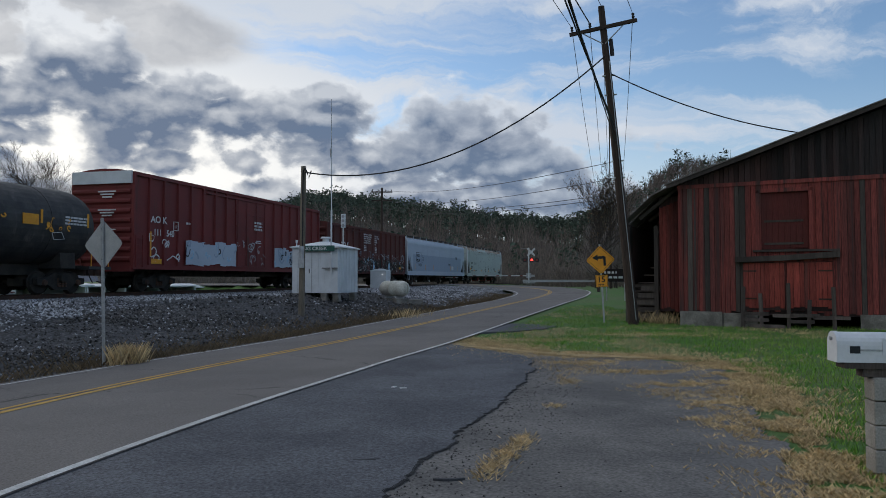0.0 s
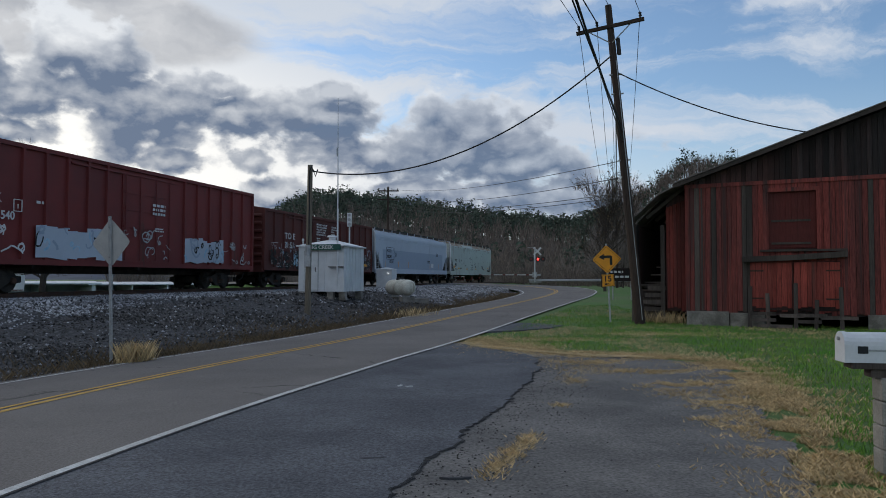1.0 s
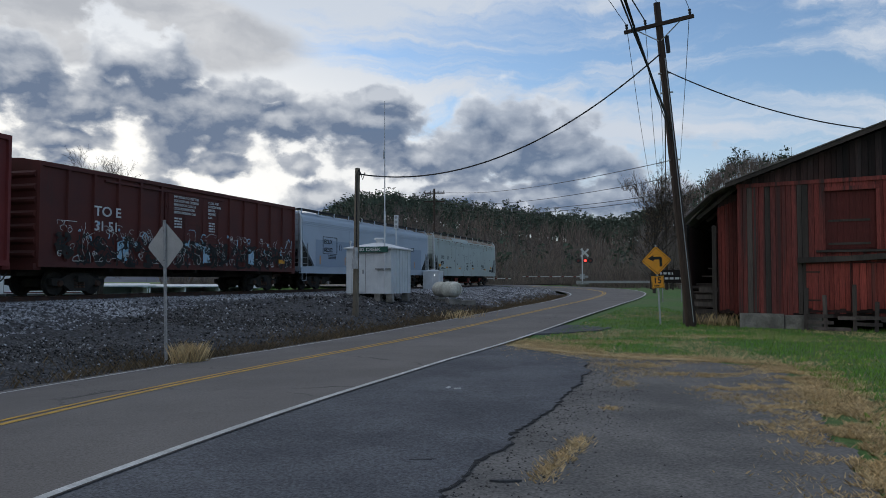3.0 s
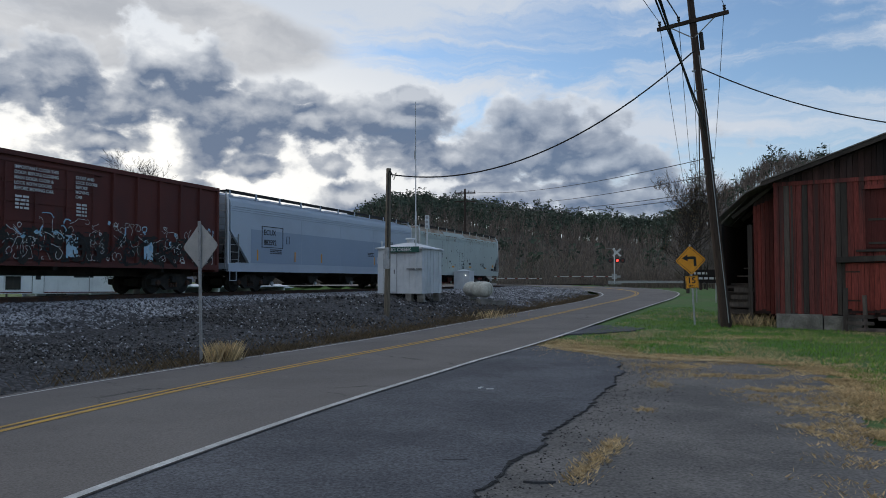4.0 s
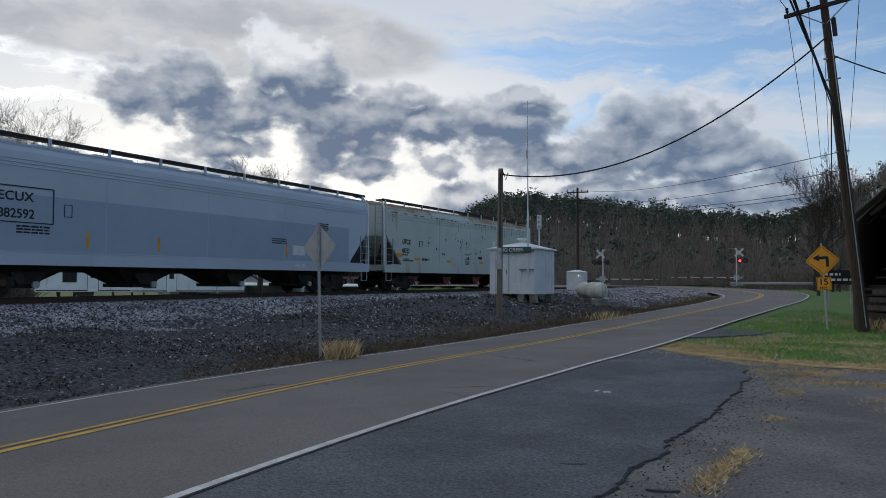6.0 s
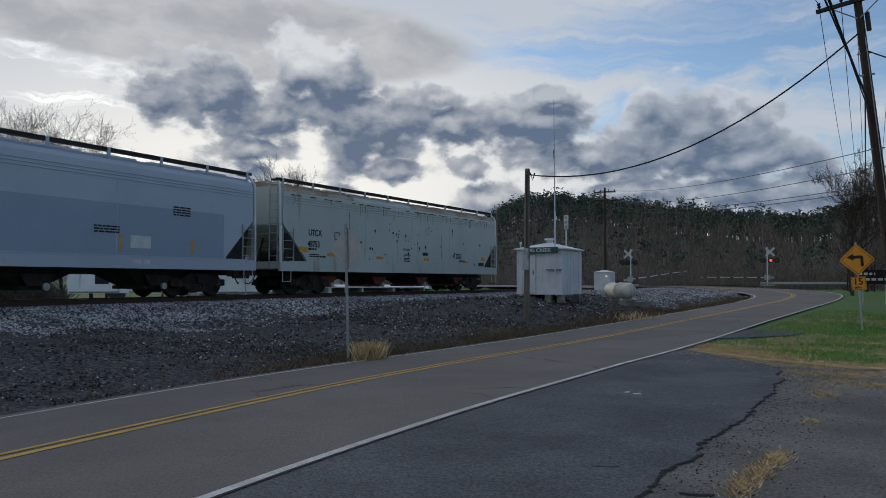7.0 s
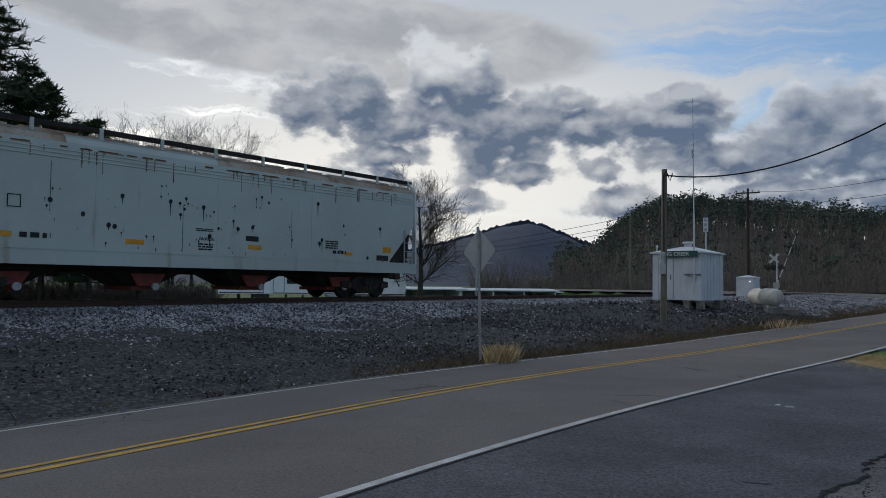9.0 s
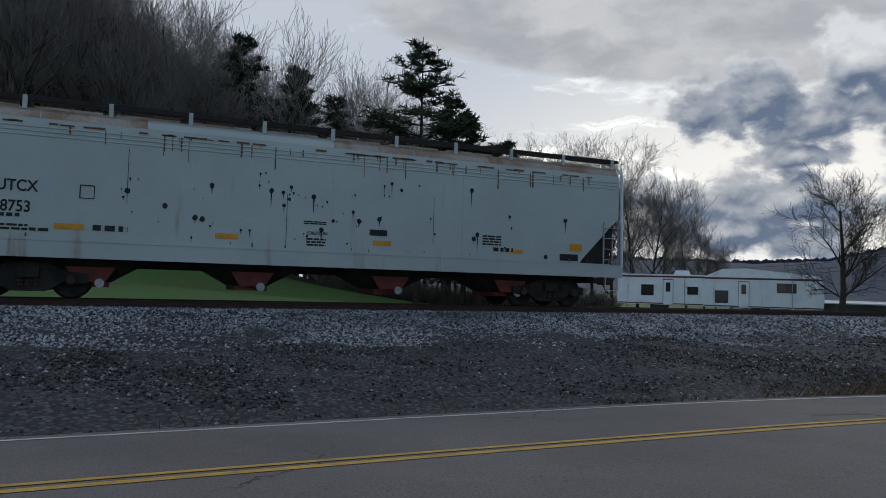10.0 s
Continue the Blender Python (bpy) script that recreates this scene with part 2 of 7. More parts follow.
MAT["boxcar_dark"] = material("brown_red_paint", (0.105, 0.026, 0.02), (0.075, 0.02, 0.017), 0.65, scale=0.6, fine=30, bump=0.06, extra=streaks((0.05, 0.025, 0.02), 2.2), grain=0.1)
MAT["hopper_grey"] = material("light_grey_paint", (0.43, 0.49, 0.565), (0.39, 0.44, 0.51), 0.5, scale=0.4, fine=30, bump=0.03, extra=streaks((0.30, 0.27, 0.24), 2.0, 0.6, 0.8, 0.4), grain=0.05)
MAT["hopper_band"] = material("blue_grey_paint", (0.30, 0.36, 0.45), (0.275, 0.335, 0.42), 0.5, scale=0.4, fine=30, bump=0.03, grain=0.05)
MAT["hopper_pale"] = material("weathered_white_paint", (0.48, 0.53, 0.50), (0.42, 0.46, 0.43), 0.55, scale=0.35, fine=30, bump=0.04, extra=streaks((0.26, 0.13, 0.06), 1.6, 0.58, 0.76, 0.65), grain=0.06)
MAT["rust_roof"] = material("rust_stained_roof", (0.27, 0.155, 0.09), (0.42, 0.36, 0.29), 0.7, scale=0.8, fine=20, extra=streaks((0.16, 0.07, 0.03), 2.0, 0.5, 0.7, 0.8))
MAT["grate"] = material("black_grating", (0.02, 0.02, 0.022), (0.035, 0.03, 0.028), 0.7, 0.3, scale=3)
MAT["ink"] = material("black_lettering", (0.015, 0.016, 0.018), None, 0.6, bump=0)
MAT["chalk"] = material("white_lettering", (0.62, 0.62, 0.62), (0.5, 0.5, 0.5), 0.6, bump=0)
MAT["orange"] = material("orange_reflector", (0.72, 0.33, 0.02), (0.62, 0.26, 0.02), 0.45, bump=0)
MAT["blue_paint"] = material("pale_blue_spray", (0.24, 0.44, 0.58), (0.4, 0.55, 0.66), 0.6, bump=0)
MAT["white_metal"] = material("white_painted_metal", (0.66, 0.68, 0.70), (0.56, 0.58, 0.60), 0.5, scale=1.5, fine=30, bump=0.03, extra=streaks((0.30, 0.27, 0.24), 3, 0.6, 0.8, 0.5), grain=0.05)
MAT["galv"] = material("galvanised_steel", (0.42, 0.43, 0.44), (0.33, 0.34, 0.35), 0.5, 0.5, scale=5, fine=40, bump=0.05)
MAT["sign_back"] = material("bare_aluminium", (0.50, 0.50, 0.49), (0.42, 0.42, 0.42), 0.5, 0.4, scale=3, bump=0.03)
MAT["sign_yellow"] = material("sign_yellow", (0.85, 0.36, 0.02), (0.78, 0.32, 0.02), 0.45, bump=0)
MAT["sign_green"] = material("sign_green", (0.02, 0.09, 0.07), None, 0.5, bump=0)
MAT["pole"] = material("creosoted_wood", (0.060, 0.040, 0.031), (0.034, 0.025, 0.021), 0.9, scale=3, fine=40, stretch=(1, 1, 0.08), bump=0.4, grain=0.4)
MAT["pole_grey"] = material("weathered_pole_wood", (0.20, 0.17, 0.13), (0.13, 0.11, 0.085), 0.9, scale=3, fine=40, stretch=(1, 1, 0.08), bump=0.4, grain=0.35)
MAT["wire"] = material("black_cable", (0.02, 0.02, 0.022), None, 0.7, bump=0)
MAT["barn"] = material("faded_red_boards", (0.25, 0.054, 0.044), (0.115, 0.034, 0.030), 0.9, each=0.26, scale=1.6, fine=50, stretch=(1, 1, 0.07), jitter=0.4, bump=0.5, extra=streaks((0.050, 0.036, 0.034), 7.0, 0.44, 0.62, 0.85), grain=0.5)
MAT["barn_bright"] = material("brighter_red_boards", (0.32, 0.062, 0.045), (0.19, 0.042, 0.033), 0.9, each=0.22, scale=1.4, fine=50, stretch=(1, 1, 0.07), bump=0.5, extra=streaks((0.09, 0.05, 0.042), 6.0, 0.5, 0.66, 0.7), grain=0.4)
MAT["barn_door"] = material("dull_red_door_boards", (0.12, 0.026, 0.022), (0.075, 0.02, 0.018), 0.9, scale=1.2, fine=50, stretch=(1, 1, 0.07), jitter=0.3, bump=0.5, grain=0.3)
MAT["barn_grey"] = material("bare_grey_boards", (0.115, 0.092, 0.08), (0.055, 0.045, 0.04), 0.95, each=0.35, scale=1.5, fine=50, stretch=(1, 1, 0.07), jitter=0.35, bump=0.5, grain=0.35)
MAT["barn_dark"] = material("blackened_boards", (0.026, 0.023, 0.023), (0.055, 0.028, 0.025), 0.95, each=0.5, scale=1.2, fine=50, stretch=(1, 1, 0.07), jitter=0.4, bump=0.5, grain=0.35)
MAT["tin"] = material("old_tin_roof", (0.12, 0.10, 0.09), (0.20, 0.18, 0.17), 0.6, 0.5, scale=1.2, fine=20)
MAT["concrete"] = material("grey_concrete", (0.30, 0.28, 0.25), (0.13, 0.12, 0.105), 0.92, scale=1.5, fine=30, bump=0.4)
MAT["block"] = material("concrete_block", (0.34, 0.32, 0.29), (0.25, 0.235, 0.21), 0.92, scale=4, fine=60, bump=0.4)
MAT["bark"] = material("grey_bark", (0.055, 0.045, 0.038), (0.032, 0.027, 0.024), 0.95, scale=2, fine=25, bump=0.4)
MAT["twig"] = material("grey_twigs", (0.24, 0.205, 0.19), (0.16, 0.14, 0.13), 0.95, scale=2, bump=0)
MAT["needle"] = material("pine_needles", (0.020, 0.038, 0.016), (0.035, 0.055, 0.024), 0.85, scale=1, fine=8, jitter=0.5, bump=0)
MAT["leaf"] = material("last_brown_leaves", (0.12, 0.075, 0.035), (0.08, 0.06, 0.03), 0.85, scale=1, fine=8, jitter=0.5, bump=0)
# hill, wood and pine colours are lightened, pines also blued, to carry haze
MAT["wood_far"] = material("hazy_bare_wood", (0.135, 0.112, 0.10), (0.175, 0.138, 0.115), 0.95, scale=0.02, fine=0.3, jitter=0.4, bump=0, grain=0.35)
MAT["pine_far"] = material("far_pines", (0.050, 0.072, 0.054), (0.078, 0.098, 0.070), 0.95, scale=0.02, fine=0.3, jitter=0.5, bump=0, grain=0.3)
MAT["hill"] = material("hazy_hillside", (0.105, 0.085, 0.068), (0.07, 0.07, 0.05), 0.95, scale=0.015, fine=0.12, bump=0, grain=0.5)
# blue of the distance haze is mixed into the mountain's base colour
MAT["mountain"] = material("haze_blue_mountain", (0.044, 0.062, 0.098), (0.032, 0.047, 0.078), 0.95, scale=0.006, fine=0.05, bump=0, grain=0.3)
MAT["glass_dark"] = material("dark_window_glass", (0.02, 0.022, 0.025), None, 0.12, bump=0, spec=0.6)
MAT["maroon"] = material("maroon_stripe", (0.11, 0.025, 0.03), None, 0.5, bump=0)
MAT["tank_white"] = material("stained_white_enamel", (0.66, 0.66, 0.60), (0.46, 0.45, 0.38), 0.55, scale=1.8, fine=20, bump=0.05, extra=streaks((0.22, 0.20, 0.14), 3, 0.5, 0.7, 0.7))
MAT["red_part"] = material("faded_red_gate", (0.22, 0.045, 0.035), (0.12, 0.035, 0.03), 0.7)


def glow_material(name, colour, strength):
    m = bpy.data.materials.new(name)
    m.use_nodes = True
    b = m.node_tree.nodes["Principled BSDF"]
    b.inputs["Base Color"].default_value = (*colour, 1)
    b.inputs["Emission Color"].default_value = (*colour, 1)
    b.inputs["Emission Strength"].default_value = strength
    return m


MAT["red_lamp"] = glow_material("lit_red_lamp", (1.0, 0.04, 0.03), 3.0)
MAT["white_lamp"] = glow_material("lit_white_lamp", (1.0, 0.97, 0.9), 2.0)


# ---- mesh helpers ----
class Mesh:
    """Gathers vertices and faces of one mesh."""

    def __init__(self):
        self.v, self.f = [], []

    def add(self, pts, faces):
        k = len(self.v)
        self.v.extend(tuple(p) for p in pts)
        self.f.extend(tuple(i + k for i in f) for f in faces)

    def box(self, x0, x1, y0, y1, z0, z1, m=None, bevel=0.0):
        pts = [Vector((x, y, z)) for z in (z0, z1) for y in (y0, y1) for x in (x0, x1)]
        if m:
            pts = [m @ p for p in pts]
        self.add(pts, [(0, 2, 3, 1), (4, 5, 7, 6), (0, 1, 5, 4), (2, 6, 7, 3), (0, 4, 6, 2), (1, 3, 7, 5)])

    def loft(self, rings, caps=True):
        n = len(rings[0])
        k = len(self.v)
        for r in rings:
            self.v.extend(tuple(p) for p in r)
        for j in range(len(rings) - 1):
            for i in range(n):
                a, b = k + j * n + i, k + j * n + (i + 1) % n
                self.f.append((a, b, b + n, a + n))
        if caps:
            self.f.append(tuple(k + i for i in reversed(range(n))))
            self.f.append(tuple(k + (len(rings) - 1) * n + i for i in range(n)))

    def rod(self, p, q, r0, r1=None, n=6):
        p, q = Vector(p), Vector(q)
        d = (q - p)
        if d.length < 1e-6:
            return
        d.normalize()
        s = d.orthogonal().normalized()
        t = d.cross(s)
        r1 = r0 if r1 is None else r1
        ring = lambda c, r: [c + (s * math.cos(a) + t * math.sin(a)) * r for a in (2 * math.pi * i / n for i in range(n))]
        self.loft([ring(p, r0), ring(q, r1)], n > 3)

    def pipe(self, pts, r, n=6):
        """One bent tube through the points."""
        pts = [Vector(p) for p in pts]
        rings, s = [], None
        for i, p in enumerate(pts):
            d = (pts[min(i + 1, len(pts) - 1)] - pts[max(i - 1, 0)]).normalized()
            s = d.orthogonal() if s is None else s - d * s.dot(d)
            s.normalize()
            t = d.cross(s)
            rings.append([p + (s * math.cos(a) + t * math.sin(a)) * r for a in (2 * math.pi * k / n for k in range(n))])
        self.loft(rings)

    def prism(self, outline, x0, x1, axis="x", m=None):
        """An outline of (u, v) pairs pushed along an axis: x: (y, z), y: (x, z), z: (x, y)."""
        put = {"x": lambda u, v, w: (w, u, v), "y": lambda u, v, w: (u, w, v), "z": lambda u, v, w: (u, v, w)}[axis]
        rings = [[Vector(put(u, v, w)) for u, v in outline] for w in (x0, x1)]
        if m:
            rings = [[m @ p for p in r] for r in rings]
        self.loft(rings)

    def quad(self, a, b, c, d):
        self.add([a, b, c, d], [(0, 1, 2, 3)])

    def data(self, name, mat, smooth=False):
        me = bpy.data.meshes.new(name)
        me.from_pydata([tuple(p) for p in self.v], [], self.f)
        me.materials.append(mat)
        if smooth:
            me.polygons.foreach_set("use_smooth", [True] * len(me.polygons))
        else:
            bm = bmesh.new()
            bm.from_mesh(me)
            bmesh.ops.recalc_face_normals(bm, faces=bm.faces)
            bm.to_mesh(me)
            bm.free()
        me.update()
        return me


def part(name, mesh, mat, parent=None, label="", smooth=False):
    ob = new(name, mesh.data(name, MAT[mat], smooth) if isinstance(mesh, Mesh) else mesh)
    if parent:
        ob.parent = parent
    if label:
        tagged(ob, label)
    return ob


def thing(name, label, category, at=None, group="", kind=""):
    ob = new(name)
    if at:
        ob.matrix_basis = at
    return tagged(ob, label, category, group, kind)


def bevelled(ob, width=0.01, segments=1):
    m = ob.modifiers.new("edge", "BEVEL")
    m.width, m.segments, m.limit_method = width, segments, "ANGLE"
    return ob


def lettering(name, text, size, m, mat, parent, thick=0.003, wide=1.0):
    """Writing as a mesh: x along the line, y up, standing proud of its surface."""
    cu = bpy.data.curves.new(name, "FONT")
    cu.body, cu.size, cu.extrude, cu.offset = text, size, thick, size * 0.018
    cu.align_x = "LEFT"
    tmp = bpy.data.objects.new(name, cu)
    scene.collection.objects.link(tmp)
    dg = bpy.context.evaluated_depsgraph_get()
    dg.update()
    me = bpy.data.meshes.new_from_object(tmp.evaluated_get(dg))
    bpy.data.objects.remove(tmp)
    me.transform(m @ Matrix.Diagonal((wide, 1, 1, 1)))
    me.materials.clear()
    me.materials.append(MAT[mat])
    ob = new(name, me)
    ob.parent = parent
    return ob

# ---- the lie of the land ----
def spline(points, step=1.0):
    """A smooth line through points in the plan, sampled about every step metres."""
    p = np.array(points, float)
    p = np.vstack([2 * p[0] - p[1], p, 2 * p[-1] - p[-2]])
    out = []
    for i in range(1, len(p) - 2):
        n = max(2, int(np.linalg.norm(p[i + 1] - p[i]) / step))
        for k in range(n):
            t = k / n
            out.append(0.5 * (2 * p[i] + (p[i + 1] - p[i - 1]) * t + (2 * p[i - 1] - 5 * p[i] + 4 * p[i + 1] - p[i + 2]) * t * t + (3 * p[i] - p[i - 1] - 3 * p[i + 1] + p[i + 2]) * t ** 3))
    out.append(p[-2])
    return np.array(out)


ROAD = spline([(-17, -80), (-9.6, -25), (-7.45, -6), (-6.67, 0.5), (-5.45, 9.4), (-4.25, 14.8), (-2.9, 19.6), (0.3, 31.6), (3.6, 42.5), (6.9, 53), (8.7, 62), (8.0, 70.5), (4.6, 77.5), (-1.5, 83.5), (-10, 89), (-24, 95), (-60, 108)])


def tangents(line):
    d = np.gradient(line, axis=0)
    return d / np.linalg.norm(d, axis=1, keepdims=True)


ROAD_T = tangents(ROAD)
ROAD_S = np.r_[0, np.cumsum(np.linalg.norm(np.diff(ROAD, axis=0), axis=1))]


def ease(t):
    t = np.clip(t, 0, 1)
    return t * t * (3 - 2 * t)


def road_z(y):
    return 1.2 * ease((np.asarray(y, float) - 20) / 72)


def track_side(y):
    """Where the near sides of the cars pass."""
    return -20.86 + 0.2231 * y + 0.000412 * y * y + 1.5 * ease((24.0 - y) / 40.0)


TRACK_Y = np.arange(-90.0, 190.0, 1.0)
_slope = np.gradient(track_side(TRACK_Y), TRACK_Y)
TRACK = np.stack([track_side(TRACK_Y) - 1.6 / np.sqrt(1 + _slope ** 2), TRACK_Y + 1.6 * _slope / np.sqrt(1 + _slope ** 2)], 1)
TRACK_T = tangents(TRACK)


def rail_z(y):
    return 1.0 + 0.00233 * np.asarray(y, float)


def across(line, tang, x, y):
    """Signed distance to the right of a line, and the index of its nearest sample."""
    x, y = np.atleast_1d(x).astype(float), np.atleast_1d(y).astype(float)
    u, k = np.empty(len(x)), np.empty(len(x), int)
    for a in range(0, len(x), 4000):
        dx, dy = x[a:a + 4000, None] - line[None, :, 0], y[a:a + 4000, None] - line[None, :, 1]
        j = np.argmin(dx * dx + dy * dy, 1)
        r = np.arange(len(j))
        k[a:a + 4000] = j
        u[a:a + 4000] = dx[r, j] * tang[j, 1] - dy[r, j] * tang[j, 0]
    return u, k


def hummock(x, y, size):
    return np.array([noise.noise(Vector((a / size, b / size, 3.1))) for a, b in zip(x, y)])


def height(x, y):
    """The ground's height at places of the plan."""
    x, y = np.atleast_1d(np.asarray(x, float)), np.atleast_1d(np.asarray(y, float))
    u, k = across(ROAD, ROAD_T, x, y)
    d, j = across(TRACK, TRACK_T, x, y)
    zr = road_z(ROAD[k, 1])
    zt = rail_z(TRACK[j, 1]) - 0.2
    z = zr.copy()
    # road: crowned, the far lane falls away
    lane = (u < 3.0) & (u > -3.0)
    z = np.where(lane, zr - 0.05 * ease((2.8 - u) / 2.8) - 0.15 * np.clip(-u / 2.6, 0, 1.1), z)
    # lawn and yard east of the road
    east = u > 3.0
    z = np.where(east, zr * np.exp(-np.clip(u - 3, 0, None) / 30) + 0.012 * np.clip(u - 12, 0, 60), z)
    # bank between road and track
    a, b = np.clip(-u - 3.0, 0, None), np.clip(d - 2.0, 0, None)
    w = a / np.maximum(a + b, 1e-3)
    top = 1.0 - 0.5 * ease((y - 18) / 14)
    bank = zr - 0.21 + (zt - zr + 0.21) * np.clip(w / top, 0, 1) ** 1.25 - 0.10 * np.exp(-((a - 0.8) / 0.7) ** 2)
    z = np.where((u <= -3.0) & (d > 2.0), bank, z)
    crossing = ease(1 - (np.hypot(x - 0, y - 85) - 5) / 8)
    z = np.where((np.abs(d) <= 2.0) & (np.abs(u) > 3.0), zt, z)
    z = z * (1 - crossing * (np.abs(d) < 6)) + (zt + 0.19) * crossing * (np.abs(d) < 6)
    # west of the track: a field that climbs to a wooded slope in the south-west
    f = np.clip(-d - 2.0, 0, None)
    hill = ease((30 - y) / 45) * np.clip(f - 8, 0, None) * 0.10 + 0.42 * np.clip(f - 42, 0, 130) * ease((52 - y) / 50)
    z = np.where(d < -2.0, np.where(np.abs(u) < 3.2, z, zt - 0.55 * ease(f / 4) + hill - 0.9 * ease((y - 20) / 30) * ease((f - 4) / 20) * ease((95 - y) / 30)), z)
    return z


def sheet(name, xs, ys, lift, mat, cut=None, parent=None):
    gx, gy = np.meshgrid(xs, ys)
    z = height(gx.ravel(), gy.ravel()) + lift
    if cut is not None:
        z = cut(gx.ravel(), gy.ravel(), z)
    n, m = len(xs), len(ys)
    me = Mesh()
    me.v = list(zip(gx.ravel(), gy.ravel(), z))
    me.f = [(r * n + c, r * n + c + 1, (r + 1) * n + c + 1, (r + 1) * n + c) for r in range(m - 1) for c in range(n - 1)]
    return part(name, me, mat, parent, smooth=True)


def spread(lo, hi, near, far):
    """Grid lines: near together in the middle, far apart towards the horizon."""
    mid = list(np.arange(lo, hi + 0.01, near))
    step, a, b = near, [], []
    while (mid[-1] + sum(b)) < far:
        step *= 1.35
        b.append(step)
    up = list(np.cumsum(b) + mid[-1])
    down = list(mid[0] - np.cumsum(b))[::-1]
    return np.array(down + mid + up)


def sunk(x, y, z):
    """The ground sheet dives under the road, the yard and the bank, which have surfaces of their own."""
    u, k = across(ROAD, ROAD_T, x, y)
    d, j = across(TRACK, TRACK_T, x, y)
    under = ((u > -3.6) & (u < 2.2)) | ((u <= -3) & (d > -3.2) & (y > -60) & (y < 120))
    z = np.where(np.hypot(x, y) > 900, np.minimum(z, 0.0), z)
    return np.where(under, z - 0.22, z)


ground = sheet("ground", spread(-60, 45, 1.0, 2600), spread(-25, 110, 1.0, 2600), 0.0, "ground", sunk)
tagged(ground, "grassy ground with bare winter fields to the horizon", "ground", kind="structure")


def lane_gain(y):
    """The near lane widens towards the bend."""
    return 0.35 * ease((y - 4.0) / 10.0)


def ribbon(name, line, tang, offsets, y0, y1, lift, mat, label, category, extra=None, parent=None):
    """A surface that follows a line, at the given offsets to its right."""
    keep = (line[:, 1] >= y0) & (line[:, 1] <= y1)
    L, T = line[keep], tang[keep]
    n = len(offsets)
    off = np.array(offsets)[None] + (np.array(offsets)[None] > 2) * lane_gain(L[:, 1])[:, None]
    x = (L[:, 0, None] + T[:, 1, None] * off).ravel()
    y = (L[:, 1, None] - T[:, 0, None] * off).ravel()
    z = height(x, y) + lift
    if extra is not None:
        z = z + extra(x, y)
    me = Mesh()
    me.v = list(zip(x, y, z))
    me.f = [(r * n + c, r * n + c + 1, (r + 1) * n + c + 1, (r + 1) * n + c) for r in range(len(L) - 1) for c in range(n - 1)]
    ob = part(name, me, mat, parent, smooth=True)
    return tagged(ob, label, category, kind="structure") if label else ob


road = ribbon("road", ROAD, ROAD_T, [-2.9, -2.3, -1.5, -0.7, 0, 0.8, 1.6, 2.1, 2.78], -79, 107, 0.045, "road", "worn grey two-lane asphalt road bending towards a railway crossing", "road")
ribbon("edge_line", ROAD, ROAD_T, [2.67, 2.765], -60, 72, 0.052, "white_line", "", "", parent=road)
ribbon("edge_line", ROAD, ROAD_T, [-2.66, -2.57], -60, 105, 0.052, "white_line", "", "", parent=road)
ribbon("centre_line", ROAD, ROAD_T, [-0.15, -0.05], -60, 105, 0.052, "yellow_line", "", "", parent=road)
ribbon("centre_line", ROAD, ROAD_T, [0.05, 0.15], -60, 105, 0.052, "yellow_line", "", "", parent=road)

# gravel bank and roadbed, from the road's far edge over the track

ROAD_UP = ROAD[:int(np.argmin(np.abs(ROAD[:, 1] - 62) + 1000 * (ROAD[:, 0] < 5))) + 1]


def bank_sheet():
    rows, n = [], 26
    for y in np.arange(-58, 84, 0.5):
        xr = np.interp(y, ROAD_UP[:, 1], ROAD_UP[:, 0]) if y < 62 else 8.7 - 0.020 * (y - 62) ** 2
        xr -= 2.98 * 1.03
        xl = np.interp(y, TRACK[:, 1], TRACK[:, 0]) - 3.4
        rows.append([(xl + (xr - xl) * c / (n - 1), y) for c in range(n)])
    P = np.array(rows).reshape(-1, 2)
    z = height(P[:, 0], P[:, 1]) + 0.015 + 0.05 * hummock(P[:, 0], P[:, 1], 0.9) + 0.03 * hummock(P[:, 0], P[:, 1], 0.35)
    me = Mesh()
    me.v = list(zip(P[:, 0], P[:, 1], z))
    me.f = [(r * n + c, r * n + c + 1, (r + 1) * n + c + 1, (r + 1) * n + c) for r in range(len(rows) - 1) for c in range(n - 1)]
    return part("ballast_bank", me, "ballast", smooth=True)


tagged(bank_sheet(), "bank of grey crushed stone rising to the track", "gravel bank", kind="structure")


def yard_sheet(name, right_edge, y0, y1, lift, mat, label, ragged):
    """Paving from under the road's edge to a ragged right-hand rim, given as (x, y) places."""
    rim = spline(right_edge, 0.12)
    rim = rim[np.argsort(rim[:, 1])]
    ys = np.r_[np.arange(y0, 1.0, 0.5), np.arange(1.0, y1, 0.05)]
    left = np.interp(ys, ROAD_UP[:, 1], ROAD_UP[:, 0]) + 2.55 + lane_gain(ys)
    right = np.interp(ys, rim[:, 1], rim[:, 0])
    jag = np.array([0.6 * noise.noise(Vector((0.0, y * 1.3, 8.0))) + 0.5 * noise.noise(Vector((0.0, y * 4.1, 2.0))) + 0.35 * noise.noise(Vector((0.0, y * 11.3, 4.0))) for y in ys])
    right = np.maximum(right + ragged * jag, left + 0.02)
    n = 14
    x = (left[:, None] + (right - left)[:, None] * np.linspace(0, 1, n)[None]).ravel()
    y = np.repeat(ys, n)
    z = height(x, y) + lift
    me = Mesh()
    me.v = list(zip(x, y, z))
    me.f = [(r * n + c, r * n + c + 1, (r + 1) * n + c + 1, (r + 1) * n + c) for r in range(len(ys) - 1) for c in range(n - 1)]
    ob = tagged(part(name, me, mat, smooth=True), label, "pavement", kind="structure")
    return ob, ys, right


